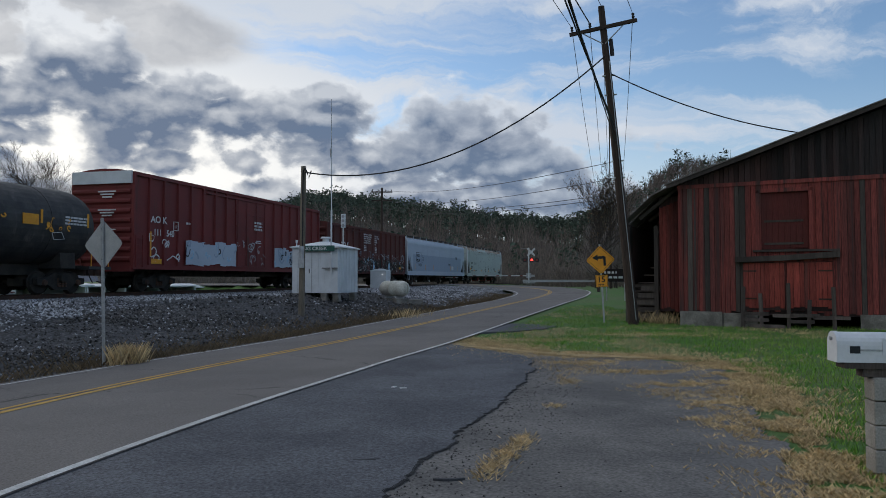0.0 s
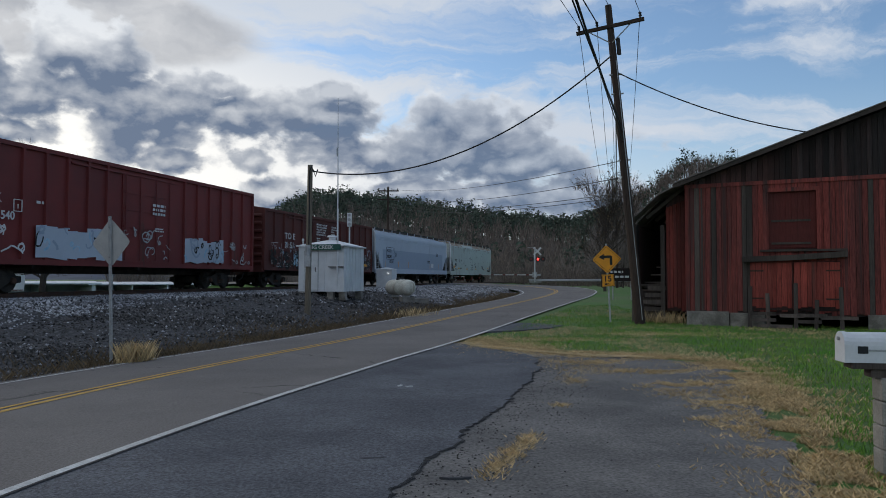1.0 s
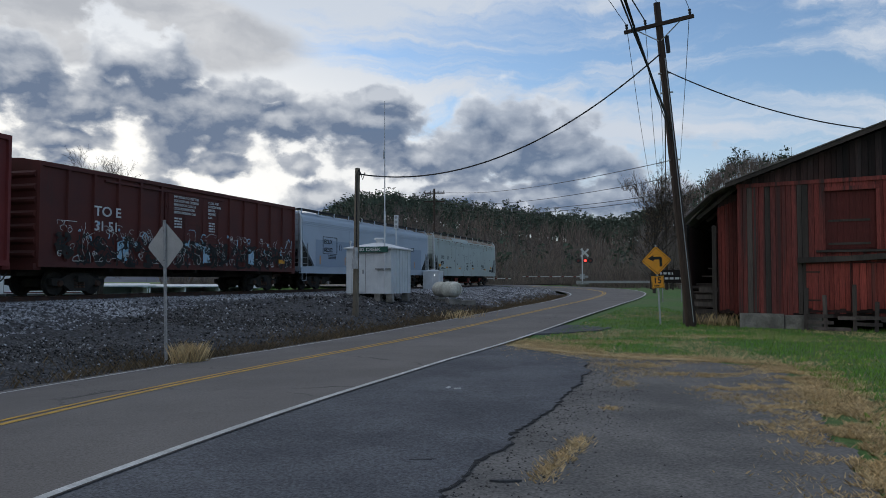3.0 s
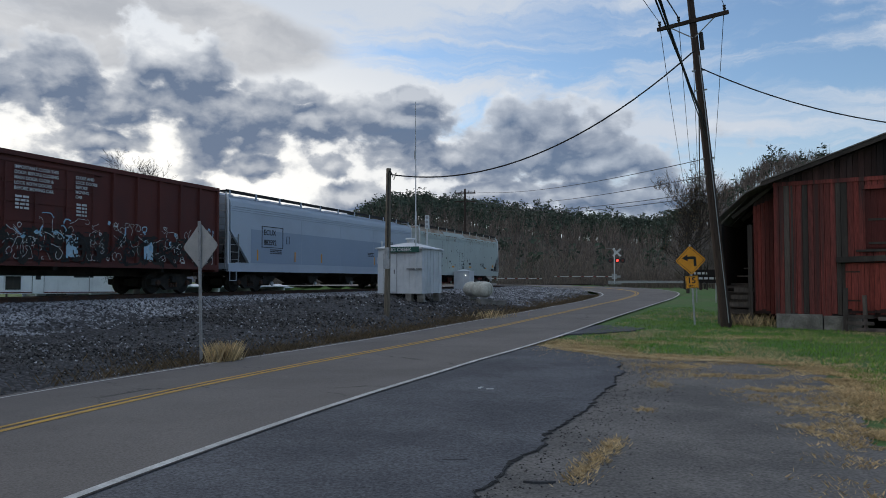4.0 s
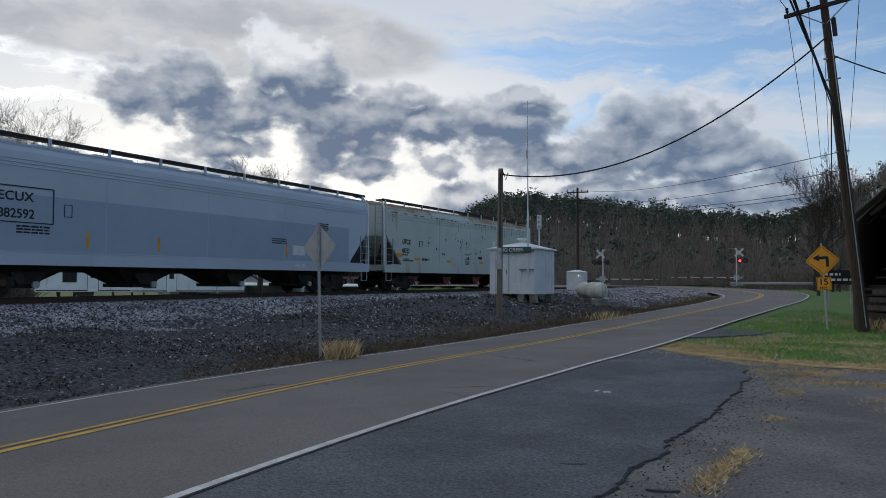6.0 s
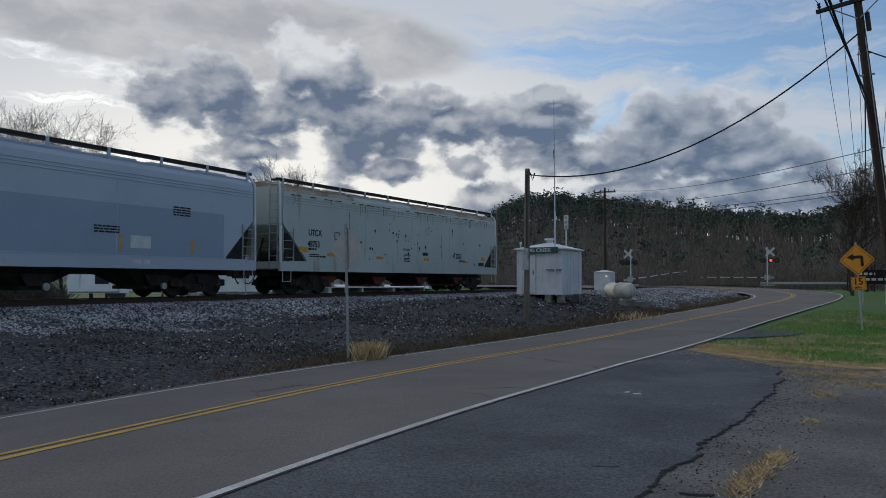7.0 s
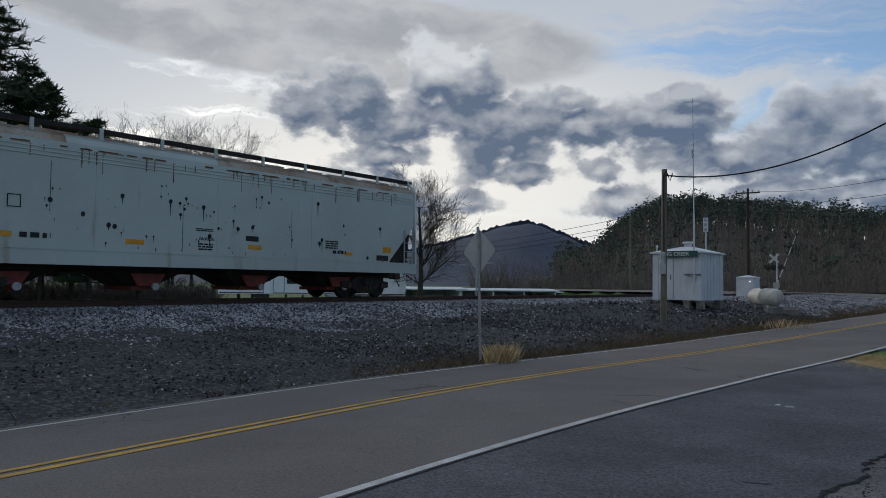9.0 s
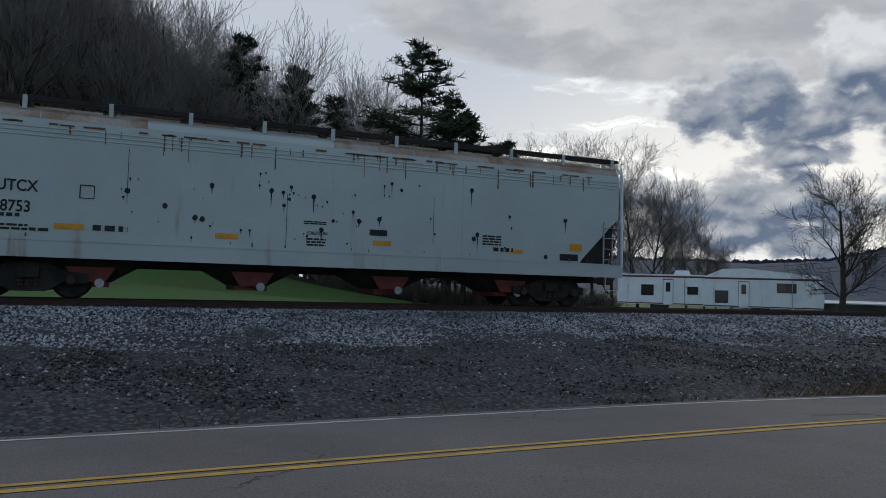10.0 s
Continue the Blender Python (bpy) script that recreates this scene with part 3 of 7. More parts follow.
# paved yard beside the road: newer dark asphalt up to a broken edge, older asphalt beyond it
OLD_RIM = [(4.0, -30), (2.6, -6), (2.45, 3.5), (2.75, 5.6), (3.3, 7.6), (3.9, 9.7), (4.6, 12.2), (4.9, 14.2), (4.0, 15.4), (2.6, 16.2), (1.4, 17.4), (0.6, 18.6), (0.4, 19.4)]
NEW_RIM = [(-3, -30), (-1.4, -6), (-0.9, 3.0), (-0.39, 5.7), (0.15, 7.8), (0.6, 9.3), (1.09, 11.2), (1.55, 13.3), (1.75, 15.3), (1.3, 16.6), (0.7, 17.8), (0.3, 18.8)]
yard_sheet("old_asphalt", OLD_RIM, -29.5, 19.3, 0.022, "lot_old", "old cracked grey asphalt yard with bleached edges", 0.22)
fresh, rim_y, rim_x = yard_sheet("dark_asphalt", NEW_RIM, -29.5, 18.7, 0.036, "lot", "newer dark asphalt patch with a broken edge", 0.16)
gap = Mesh()
pick = [i for i, y in enumerate(rim_y) if 1.5 < y < 15.6]
for a, b in zip(pick, pick[1:]):
    wa, wb = [0.008 + 0.032 * max(0.0, 0.35 + 1.2 * noise.noise(Vector((5.0, rim_y[k] * 3.2, 1.0)))) for k in (a, b)]
    gap.quad((rim_x[a] - 0.01, rim_y[a], 0.0395), (rim_x[a] + wa, rim_y[a], 0.0275), (rim_x[b] + wb, rim_y[b], 0.0275), (rim_x[b] - 0.01, rim_y[b], 0.0395))
part("crack", gap, "crack", fresh)
for x, y, w, l, t in ((-0.66, 6.7, 0.13, 0.035, 10), (0.05, 6.05, 0.13, 0.03, 5)):
    iron = Mesh()
    iron.prism([(w * math.cos(a) * (0.8 + 0.3 * math.sin(3 * a + x)), l * math.sin(a) * (0.8 + 0.3 * math.cos(2 * a))) for a in (2 * math.pi * i / 14 for i in range(14))], 0.0, 0.040, "z", pose(x, y, 0, 0, 0, t))
    part("tar_patch", iron, "tar", fresh)
for x, y, t in ((-0.58, 11.1, 20), (-0.72, 11.2, 70)):
    chip = Mesh()
    chip.box(-0.05, 0.05, -0.02, 0.02, 0.036, 0.05, pose(x, y, 0, 0, 0, t))
    tagged(part("litter_scrap", chip, "chalk"), "scrap of white litter on the asphalt", "litter")


def litter_slope():
    """Leaf litter under the wood on the slope beyond the track."""
    degs, dists = np.arange(-112, -49, 1.5), np.arange(78, 190, 4.0)
    g, r = np.meshgrid(np.radians(degs), dists)
    x, y = (r * np.sin(g)).ravel(), (r * np.cos(g)).ravel()
    z = height(x, y) + 0.12
    me = Mesh()
    n = len(degs)
    me.v = list(zip(x, y, z))
    me.f = [(a * n + c, a * n + c + 1, (a + 1) * n + c + 1, (a + 1) * n + c) for a in range(len(dists) - 1) for c in range(n - 1)]
    tagged(part("wood_floor", me, "litter", smooth=True), "brown leaf litter under the wood on the slope", "ground", kind="structure")


litter_slope()


def straw_margin(name, line, inner, outer, lift, label):
    """A mat of bleached grass along a line, with ragged sides and gaps."""
    pts = spline(line, 0.10)
    t = tangents(pts)
    me = Mesh()
    rows = []
    for i, (p, d) in enumerate(zip(pts, t)):
        a = noise.noise(Vector((p[0] * 1.1, p[1] * 1.1, 3.0)))
        b = 0.5 * noise.noise(Vector((p[0] * 9.0, p[1] * 9.0, 6.0)))
        lo, hi = -inner * max(0.0, 0.6 + a + 0.6 * b), outer * max(0.05, 0.75 + 0.8 * a - 0.5 * b)
        nx, ny = d[1], -d[0]
        rows.append([(p[0] + nx * (lo + (hi - lo) * k / 3), p[1] + ny * (lo + (hi - lo) * k / 3)) for k in range(4)])
    P = np.array(rows).reshape(-1, 2)
    z = height(P[:, 0], P[:, 1]) + lift + 0.006 * hummock(P[:, 0], P[:, 1], 0.1)
    me.v = list(zip(P[:, 0], P[:, 1], z))
    me.f = [(r * 4 + c, r * 4 + c + 1, (r + 1) * 4 + c + 1, (r + 1) * 4 + c) for r in range(len(rows) - 1) for c in range(3)]
    return tagged(part(name, me, "straw_mat", smooth=True), label, "dry grass", kind="structure")


straw_margin("grass_margin", [(0.5, 19.0), (0.9, 18.2), (1.8, 17.0), (3.0, 16.1), (4.2, 15.6)], 0.12, 0.45, 0.040, "mat of bleached dry grass along the asphalt")
straw_margin("grass_margin", [(4.4, 22.6), (5.6, 22.3), (7.0, 22.6)], 0.3, 0.4, 0.012, "worn strip of dry grass on the lawn")

apron = Mesh()
ring = [(0.9, 22.6), (2.0, 23.2), (3.3, 24.6), (3.9, 26.0), (3.2, 27.2), (2.2, 27.6), (1.4, 25.4)]
apron.prism(ring, -0.05, 0.03, "z", Matrix.Translation((0, 0, float(height([2.4], [25.4])[0]))))
tagged(part("apron", apron, "lot"), "short dark asphalt apron between road and lawn", "pavement", kind="structure")

# ---- railway track ----
def along(y, side=0.0, up=0.0):
    """A place by the track: level with y, side metres to the right of its middle, up metres over the rail's head."""
    i = np.interp(y, TRACK[:, 1], np.arange(len(TRACK)))
    p = np.array([np.interp(i, np.arange(len(TRACK)), TRACK[:, c]) for c in (0, 1)])
    t = np.array([np.interp(i, np.arange(len(TRACK)), TRACK_T[:, c]) for c in (0, 1)])
    return Vector((p[0] + t[1] * side, p[1] - t[0] * side, float(rail_z(y)) + up))


track = thing("railway_track", "single railway track with rusty rails on wooden sleepers", "railway track", kind="structure")
for side in (0.75, -0.75):
    me = Mesh()
    prof = [(-0.07, -0.17), (0.07, -0.17), (0.07, -0.155), (0.012, -0.13), (0.012, -0.045), (0.037, -0.035), (0.037, 0.0), (-0.037, 0.0), (-0.037, -0.035), (-0.012, -0.045), (-0.012, -0.13), (-0.07, -0.155)]
    me.loft([[along(y, side + a, b) for a, b in prof] for y in np.arange(-85, 185, 3.0)])
    part("rail", me, "rust", track)
ties = Mesh()
for i in range(300):
    y = -30 + i * 0.53
    a, b = along(y, -1.3, -0.17), along(y, 1.3, -0.17)
    d = (b - a).normalized()
    m = Matrix.Translation((a + b) / 2) @ Matrix.Rotation(math.atan2(d.y, d.x), 4, "Z")
    ties.box(-1.3, 1.3, -0.11, 0.11, -0.17, -0.005, m)
tagged(part("sleepers", ties, "pole", track), kind="stuff")


# ---- train ----
def ride(y_first, length, t):
    """The pose of a car at t seconds: its middle, level with y_first at the start; x points up the line."""
    y = y_first - 9.498 * t + 0.0301 * t * t
    a, b = along(y - length * 0.33), along(y + length * 0.33)
    d = b - a
    return Matrix.Translation((a + b) / 2) @ Matrix.Rotation(math.atan2(d.y, d.x), 4, "Z") @ Matrix.Rotation(-math.atan2(d.z, math.hypot(d.x, d.y)), 4, "Y")


TRAIN = []  # car, y at the start, length
WHEELS = []  # wheelset, place in its car


def wheelset_mesh():
    me = Mesh()
    for s in (0.755, -0.755):
        rings = []
        for off, r in ((0.075, 0.30), (0.075, 0.40), (0.06, 0.42), (-0.05, 0.43), (-0.06, 0.46), (-0.08, 0.46), (-0.08, 0.33), (-0.03, 0.28)):
            rings.append([(math.cos(a) * r, s + off * (1 if s < 0 else -1) * -1, math.sin(a) * r) for a in (2 * math.pi * i / 20 for i in range(20))])
        me.loft(rings)
    me.rod((0, -0.95, 0), (0, 0.95, 0), 0.085, n=10)
    return me.data("wheelset", MAT["under"])


WHEELSET = None


def running_gear(car, length, truck_at):
    """Two bogies with two wheelsets each, couplers and hoses."""
    global WHEELSET
    WHEELSET = WHEELSET or wheelset_mesh()
    for c in (-truck_at, truck_at):
        for side in (-1, 1):
            me = Mesh()
            y0, y1 = side * 0.98 - 0.09, side * 0.98 + 0.09
            me.prism([(c - 1.25, 0.40), (c - 1.25, 0.62), (c - 0.75, 0.66), (c - 0.38, 0.84), (c + 0.38, 0.84), (c + 0.75, 0.66), (c + 1.25, 0.62), (c + 1.25, 0.40), (c + 1.0, 0.36), (c + 0.78, 0.44), (c + 0.36, 0.18), (c - 0.36, 0.18), (c - 0.78, 0.44), (c - 1.0, 0.36)], y0, y1, "y")
            part("side_frame", me, "under", car)
            sp = Mesh()
            for o in (-0.17, 0.0, 0.17):
                for h in range(4):
                    sp.rod((c + o, side * 1.075, 0.30 + h * 0.09), (c + o, side * 1.075, 0.36 + h * 0.09), 0.07, n=8)
            part("spring", sp, "rust", car)
            for o in (-0.89, 0.89):
                cap = Mesh()
                cap.rod((c + o, side * 1.06, 0.46), (c + o, side * 1.14, 0.46), 0.13, 0.10, 10)
                part("axle_cap", cap, "rust", car)
        rig = Mesh()
        for o in (-0.38, 0.38):
            rig.box(c + o - 0.07, c + o + 0.07, -0.8, 0.8, 0.30, 0.48)
        rig.box(c - 1.15, c + 1.15, -0.34, 0.34, 0.34, 0.62)
        part("brake_rigging", rig, "under", car)
        bol = Mesh()
        bol.box(c - 0.22, c + 0.22, -1.25, 1.25, 0.50, 0.74)
        part("bolster", bol, "under", car)
        for o in (-0.89, 0.89):
            w = part("wheelset", WHEELSET, "under", car)
            w.location = (c + o, 0, 0.46)
            WHEELS.append((w, Vector((c + o, 0, 0.46))))
    for s in (-1, 1):
        me = Mesh()
        e = s * length / 2
        me.box(min(e - s * 0.3, e + s * 0.42), max(e - s * 0.3, e + s * 0.42), -0.10, 0.10, 0.78, 0.96)
        me.box(min(e + s * 0.30, e + s * 0.62), max(e + s * 0.30, e + s * 0.62), -0.17, 0.17, 0.74, 1.02)
        part("coupler", me, "rust", car)
        ho = Mesh()
        ho.pipe([(e + s * 0.1, -0.35, 0.85), (e + s * 0.25, -0.35, 0.6), (e + s * 0.42, -0.3, 0.45), (e + s * 0.55, -0.2, 0.5)], 0.025)
        part("air_hose", ho, "black", car)


def ladder(name, car, x, y, z0, z1, width, along_x=True, mat="galv", rungs=6):
    me = Mesh()
    h = width / 2
    ends = [(x - h, y), (x + h, y)] if along_x else [(x, y - h), (x, y + h)]
    for ex, ey in ends:
        me.box(ex - 0.02, ex + 0.02, ey - 0.02, ey + 0.02, z0, z1)
    for i in range(rungs):
        z = z0 + (z1 - z0) * (i + 0.5) / rungs
        me.rod((*ends[0], z), (*ends[1], z), 0.013, n=5)
    return part(name, me, mat, car)


def face(x, z, y):
    """The plane of a car's near side: text runs towards its far end."""
    return Matrix.Translation((x, y, z)) @ Matrix.Rotation(math.pi / 2, 4, "X")


def bars(name, car, x, z, w, lines, size, y, mat, rng):
    """Small print that cannot be read, as bars."""
    me = Mesh()
    for i in range(lines):
        k = x
        while k < x + w:
            step = rng.uniform(0.08, 0.25) * max(1.0, size * 8)
            me.box(k, min(k + step, x + w), y - 0.004, y, z - i * size * 1.7, z - i * size * 1.7 + size)
            k += step + size * 0.6
    return tagged(part(name, me, mat, car), kind="stuff")


def scrawl(car, x0, x1, z0, z1, y, mat, rng, count, width=0.05, name="graffiti", size=1.0):
    """Spray paint: loops and strokes without meaning, as thin paint on the side."""
    me = Mesh()
    for _ in range(count):
        cx, cz = rng.uniform(x0, x1), rng.uniform(z0, z1)
        h = rng.uniform(0.25, 0.5) * (z1 - z0) * size
        a, turn = rng.uniform(0, 6.3), rng.uniform(-1, 1)
        p = Vector((cx, cz))
        pts = [p.copy()]
        for _ in range(rng.randint(5, 12)):
            a += turn + rng.uniform(-0.6, 0.6)
            p = p + Vector((math.cos(a), math.sin(a))) * h * 0.28
            p.x, p.y = min(max(p.x, x0), x1), min(max(p.y, z0), z1)
            pts.append(p.copy())
        w = width * rng.uniform(0.5, 1.3)
        for a0, b0 in zip(pts, pts[1:]):
            d = b0 - a0
            if d.length < 0.02:
                continue
            nrm = Vector((-d.y, d.x)).normalized() * w / 2
            yy = y - rng.uniform(0.001, 0.005)
            me.quad((a0.x - nrm.x, yy, a0.y - nrm.y), (b0.x - nrm.x, yy, b0.y - nrm.y), (b0.x + nrm.x, yy, b0.y + nrm.y), (a0.x + nrm.x, yy, a0.y + nrm.y))
    return tagged(part(name, me, mat, car), kind="stuff")


def patch_paint(car, x0, x1, z0, z1, y, mat, rng, name="graffiti", cells=9):
    """A filled field of spray paint with a ragged rim and vertical drips."""
    me = Mesh()
    n = cells
    for i in range(n):
        a, b = x0 + (x1 - x0) * i / n, x0 + (x1 - x0) * (i + 1) / n
        lo, hi = z0 + rng.uniform(0, 0.08) * (z1 - z0), z1 - rng.uniform(0, 0.16) * (z1 - z0)
        me.quad((a, y, lo), (b, y, lo + rng.uniform(-0.05, 0.05)), (b, y, hi), (a, y, hi + rng.uniform(-0.05, 0.05)))
    return tagged(part(name, me, mat, car), kind="stuff")


def slab(x0, x1, y0, y1, z0, z1):
    me = Mesh()
    me.box(x0, x1, y0, y1, z0, z1)
    return me


def boxcar(label, y_first, length, eave, paint, seed, door, ribs, ribbed_end, white_cap):
    rng = random.Random(seed)
    car = thing("boxcar", label, "railway wagon", group="cars of the freight train")
    L, h, w = length / 2, eave, 1.5
    shell = Mesh()
    shell.prism([(-w, 1.12), (-w, h), (-w * 0.5, h + 0.10), (0, h + 0.14), (w * 0.5, h + 0.10), (w, h), (w, 1.12)], -L, L, "x")
    part("body", shell, paint, car)
    roof = Mesh()
    for i in range(int(length / 1.2) + 1):
        x = -L + 0.1 + i * (length - 0.2) / int(length / 1.2)
        roof.prism([(-w - 0.03, h - 0.02), (-w * 0.5, h + 0.125), (0, h + 0.165), (w * 0.5, h + 0.125), (w + 0.03, h - 0.02), (w, h - 0.06), (0, h + 0.1), (-w, h - 0.06)], x - 0.05, x + 0.05, "x")
    part("roof_rib", roof, paint, car)
    for s in (-1, 1):
        y0 = s * (w + 0.10)
        part("top_chord", slab(-L, L, min(y0, s * w), max(y0, s * w), h - 0.16, h - 0.01), paint, car)
        part("side_sill", slab(-L, L, min(y0, s * w), max(y0, s * w), 1.02, 1.22), paint, car)
    # upright posts on the sides, none across the door
    n = ribs
    for i in range(n):
        x = -L + 0.06 + i * (length - 0.12) / (n - 1)
        if door[0] - 0.1 < x < door[1] + 0.1:
            continue
        for s in (-1, 1):
            me = Mesh()
            me.prism([(x - 0.075, s * w), (x - 0.055, s * (w + 0.10)), (x + 0.055, s * (w + 0.10)), (x + 0.075, s * w)], 1.22, h - 0.16, "z")
            part("side_post", me, paint, car)
    # sliding door with its rods and tracks
    dw = door[1] - door[0]
    dr = Mesh()
    dr.box(door[0], door[1], -w - 0.05, -w, 1.28, h - 0.35)
    dro = part("door", dr, paint, car)
    for k in range(1, 5):
        z = 1.28 + (h - 1.63) * k / 5
        part("door_rib", slab(door[0] + 0.05, door[1] - 0.05, -w - 0.08, -w - 0.05, z - 0.05, z + 0.05), paint, dro)
    for k in (0.04, 0.33, 0.66, 0.96):
        me = Mesh()
        me.rod((door[0] + dw * k, -w - 0.10, 1.3), (door[0] + dw * k, -w - 0.10, h - 0.36), 0.022)
        part("lock_rod", me, paint, dro)
    part("door_track", slab(door[0] - dw * 0.9, door[1] + 0.3, -w - 0.10, -w, 1.16, 1.27), paint, car)
    part("door_track", slab(door[0] - dw * 0.9, door[1] + 0.3, -w - 0.09, -w, h - 0.36, h - 0.28), paint, car)
    # ends
    for s in (-1, 1):
        e = s * L
        for k in range(ribbed_end):
            z = 1.45 + (h - 1.9) * k / (ribbed_end - 1)
            me = Mesh()
            me.prism([(e, z - 0.13), (e + s * 0.09, z - 0.04), (e + s * 0.09, z + 0.04), (e, z + 0.13)], -w + 0.06, w - 0.06, "y")
            part("end_rib", me, paint, car)
        if white_cap:
            part("end_cap", slab(min(e, e + s * 0.10), max(e, e + s * 0.10), -w, w, h - 0.52, h + 0.02), "white_metal", car, "dirty white band along the top of the end")
        ladder("ladder", car, e + s * 0.12, w - 0.3, 1.1, h - 0.6 if not white_cap else 2.6, 0.42, False, paint, 7)
        part("end_sill", slab(min(e - s * 0.2, e + s * 0.12), max(e - s * 0.2, e + s * 0.12), -w, w, 0.92, 1.14), paint, car)
    under = Mesh()
    under.box(-L + 0.3, L - 0.3, -0.35, 0.35, 0.72, 1.12)
    for x in (-0.3, 0.0, 0.3):
        under.box(x * length - 0.08, x * length + 0.08, -w, w, 0.90, 1.12)
    part("underframe", under, "under", car)
    return car, rng


def add_train():
    # tank wagon at the head of what is seen
    L = 17.0
    car = thing("tank_wagon", "black tank wagon with yellow labels and streaks of dirt", "railway wagon", group="cars of the freight train")
    tank = Mesh()
    rings = []
    for x, r in [(-8.1, 0.25), (-8.05, 0.75), (-7.85, 1.15), (-7.55, 1.40), (-7.1, 1.51), (7.1, 1.51), (7.55, 1.40), (7.85, 1.15), (8.05, 0.75), (8.1, 0.25)]:
        rings.append([(x, math.cos(a) * r, 2.62 + math.sin(a) * r) for a in (2 * math.pi * i / 40 for i in range(40))])
    tank.loft(rings)
    part("tank", tank, "black", car, smooth=False)
    for x in (-5.2, -2.6, 2.6, 5.2):
        me = Mesh()
        me.loft([[(x + d, math.cos(a) * r, 2.62 + math.sin(a) * r) for a in (2 * math.pi * i / 40 for i in range(40))] for d, r in ((-0.05, 1.50), (-0.05, 1.525), (0.05, 1.525), (0.05, 1.50))])
        part("tank_band", me, "black", car)
    part("sill", slab(-8.3, 8.3, -0.35, 0.35, 0.75, 1.15), "under", car)
    for s in (-1, 1):
        part("platform", slab(min(s * 7.2, s * 8.5), max(s * 7.2, s * 8.5), -1.5, 1.5, 0.98, 1.10), "black", car)
        rail = Mesh()
        rail.pipe([(s * 8.4, -1.45, 1.1), (s * 8.4, -1.45, 2.1), (s * 8.4, 1.45, 2.1), (s * 8.4, 1.45, 1.1)], 0.02)
        rail.pipe([(s * 8.4, -1.45, 2.1), (s * 7.3, -1.5, 2.1), (s * 7.3, -1.5, 1.1)], 0.02)
        part("handrail", rail, "orange", car)
        sad = Mesh()
        sad.prism([(-1.35, 1.0), (-1.3, 1.6), (-0.8, 1.25), (0, 1.12), (0.8, 1.25), (1.3, 1.6), (1.35, 1.0)], s * 6.2 - 0.4, s * 6.2 + 0.4, "x")
        part("saddle", sad, "under", car)
    dome = Mesh()
    dome.rod((0, 0, 4.0), (0, 0, 4.55), 0.75, n=18)
    part("dome", dome, "black", car)
    for x, z, w, hh in ((3.7, 2.55, 0.75, 0.38), (4.55, 2.62, 0.10, 0.5), (2.55, 2.75, 0.10, 0.55), (7.0, 2.6, 0.10, 0.55)):
        part("yellow_label", slab(x, x + w, -1.53, -1.515, z, z + hh), "orange", car)
    rng = random.Random(4)
    scrawl(car, 1.2, 3.4, 2.3, 2.85, -1.525, "orange", rng, 5, 0.05)
    scrawl(car, 4.8, 6.2, 2.35, 2.85, -1.525, "orange", rng, 7, 0.05)
    bars("stencil", car, 5.8, 2.9, 1.2, 3, 0.07, -1.52, "chalk", rng)
    frame_mark = Mesh()
    for a, b in (((5.2, 2.05), (5.75, 2.1)), ((5.75, 2.1), (5.6, 2.35)), ((5.6, 2.35), (5.1, 2.3)), ((5.1, 2.3), (5.2, 2.05))):
        frame_mark.rod((a[0], -1.53, a[1]), (b[0], -1.53, b[1]), 0.012, n=4)
    part("label_frame", frame_mark, "chalk", car)
    running_gear(car, L, 6.2)
    TRAIN.append((car, 23.2, L))

    # red boxcar with white-capped end
    L = 19.5
    car, rng = boxcar("oxide-red high boxcar with ribbed sides and spray-painted graffiti", 42.2, L, 5.24, "boxcar", 7, (-1.2, 2.1), 19, 9, True)
    y = -1.606
    lettering("reporting_mark", "AO K", 0.42, face(-8.6, 3.12, y), "chalk", car, wide=1.15)
    lettering("car_number", "111", 0.40, face(-8.4, 2.55, y), "chalk", car)
    lettering("car_number", "540", 0.40, face(-7.45, 2.55, y), "chalk", car)
    for x0, x1 in ((-5.9, -1.25), (3.2, 6.6)):
        patch_paint(car, x0, x1, 1.25, 2.5, y, "hopper_grey", rng, cells=9)
        scrawl(car, x0, x1, 1.4, 2.4, y - 0.004, "blue_paint", rng, 5, 0.10)
        scrawl(car, x0, x1, 1.35, 2.4, y - 0.008, "hopper_band", rng, 7, 0.09)
        scrawl(car, x0, x1, 1.35, 2.4, y - 0.010, "ink", rng, 2 if x0 < 0 else 9, 0.07)
    scrawl(car, -8.7, -6.4, 1.4, 2.6, y, "chalk", rng, 10, 0.05)
    scrawl(car, -1.2, 2.2, 1.4, 2.7, y - 0.02, "galv", rng, 16, 0.05, size=0.6)
    scrawl(car, 6.6, 9.3, 1.3, 2.4, y, "galv", rng, 14, 0.06, size=0.7)
    mark = Mesh()
    mark.box(-8.65, -8.55, y - 0.004, y, 1.6, 2.7)
    mark.box(-8.55, -7.8, y - 0.004, y, 1.28, 1.5)
    part("reflector", mark, "orange", car)
    bars("stencil", car, -5.9, 3.2, 0.35, 1, 0.10, y, "chalk", rng)
    bars("stencil", car, 0.7, 3.7, 0.9, 3, 0.11, y - 0.02, "chalk", rng)
    bars("stencil", car, 0.9, 2.7, 0.6, 2, 0.06, y - 0.02, "chalk", rng)
    box_mark = Mesh()
    for a, b in (((-6.9, 2.85), (-6.55, 2.85)), ((-6.55, 2.85), (-6.55, 3.25)), ((-6.55, 3.25), (-6.9, 3.25)), ((-6.9, 3.25), (-6.9, 2.85)), ((-6.72, 2.95), (-6.72, 3.1))):
        box_mark.rod((a[0], y, a[1]), (b[0], y, b[1]), 0.018, n=4)
    part("plate_mark", box_mark, "chalk", car)
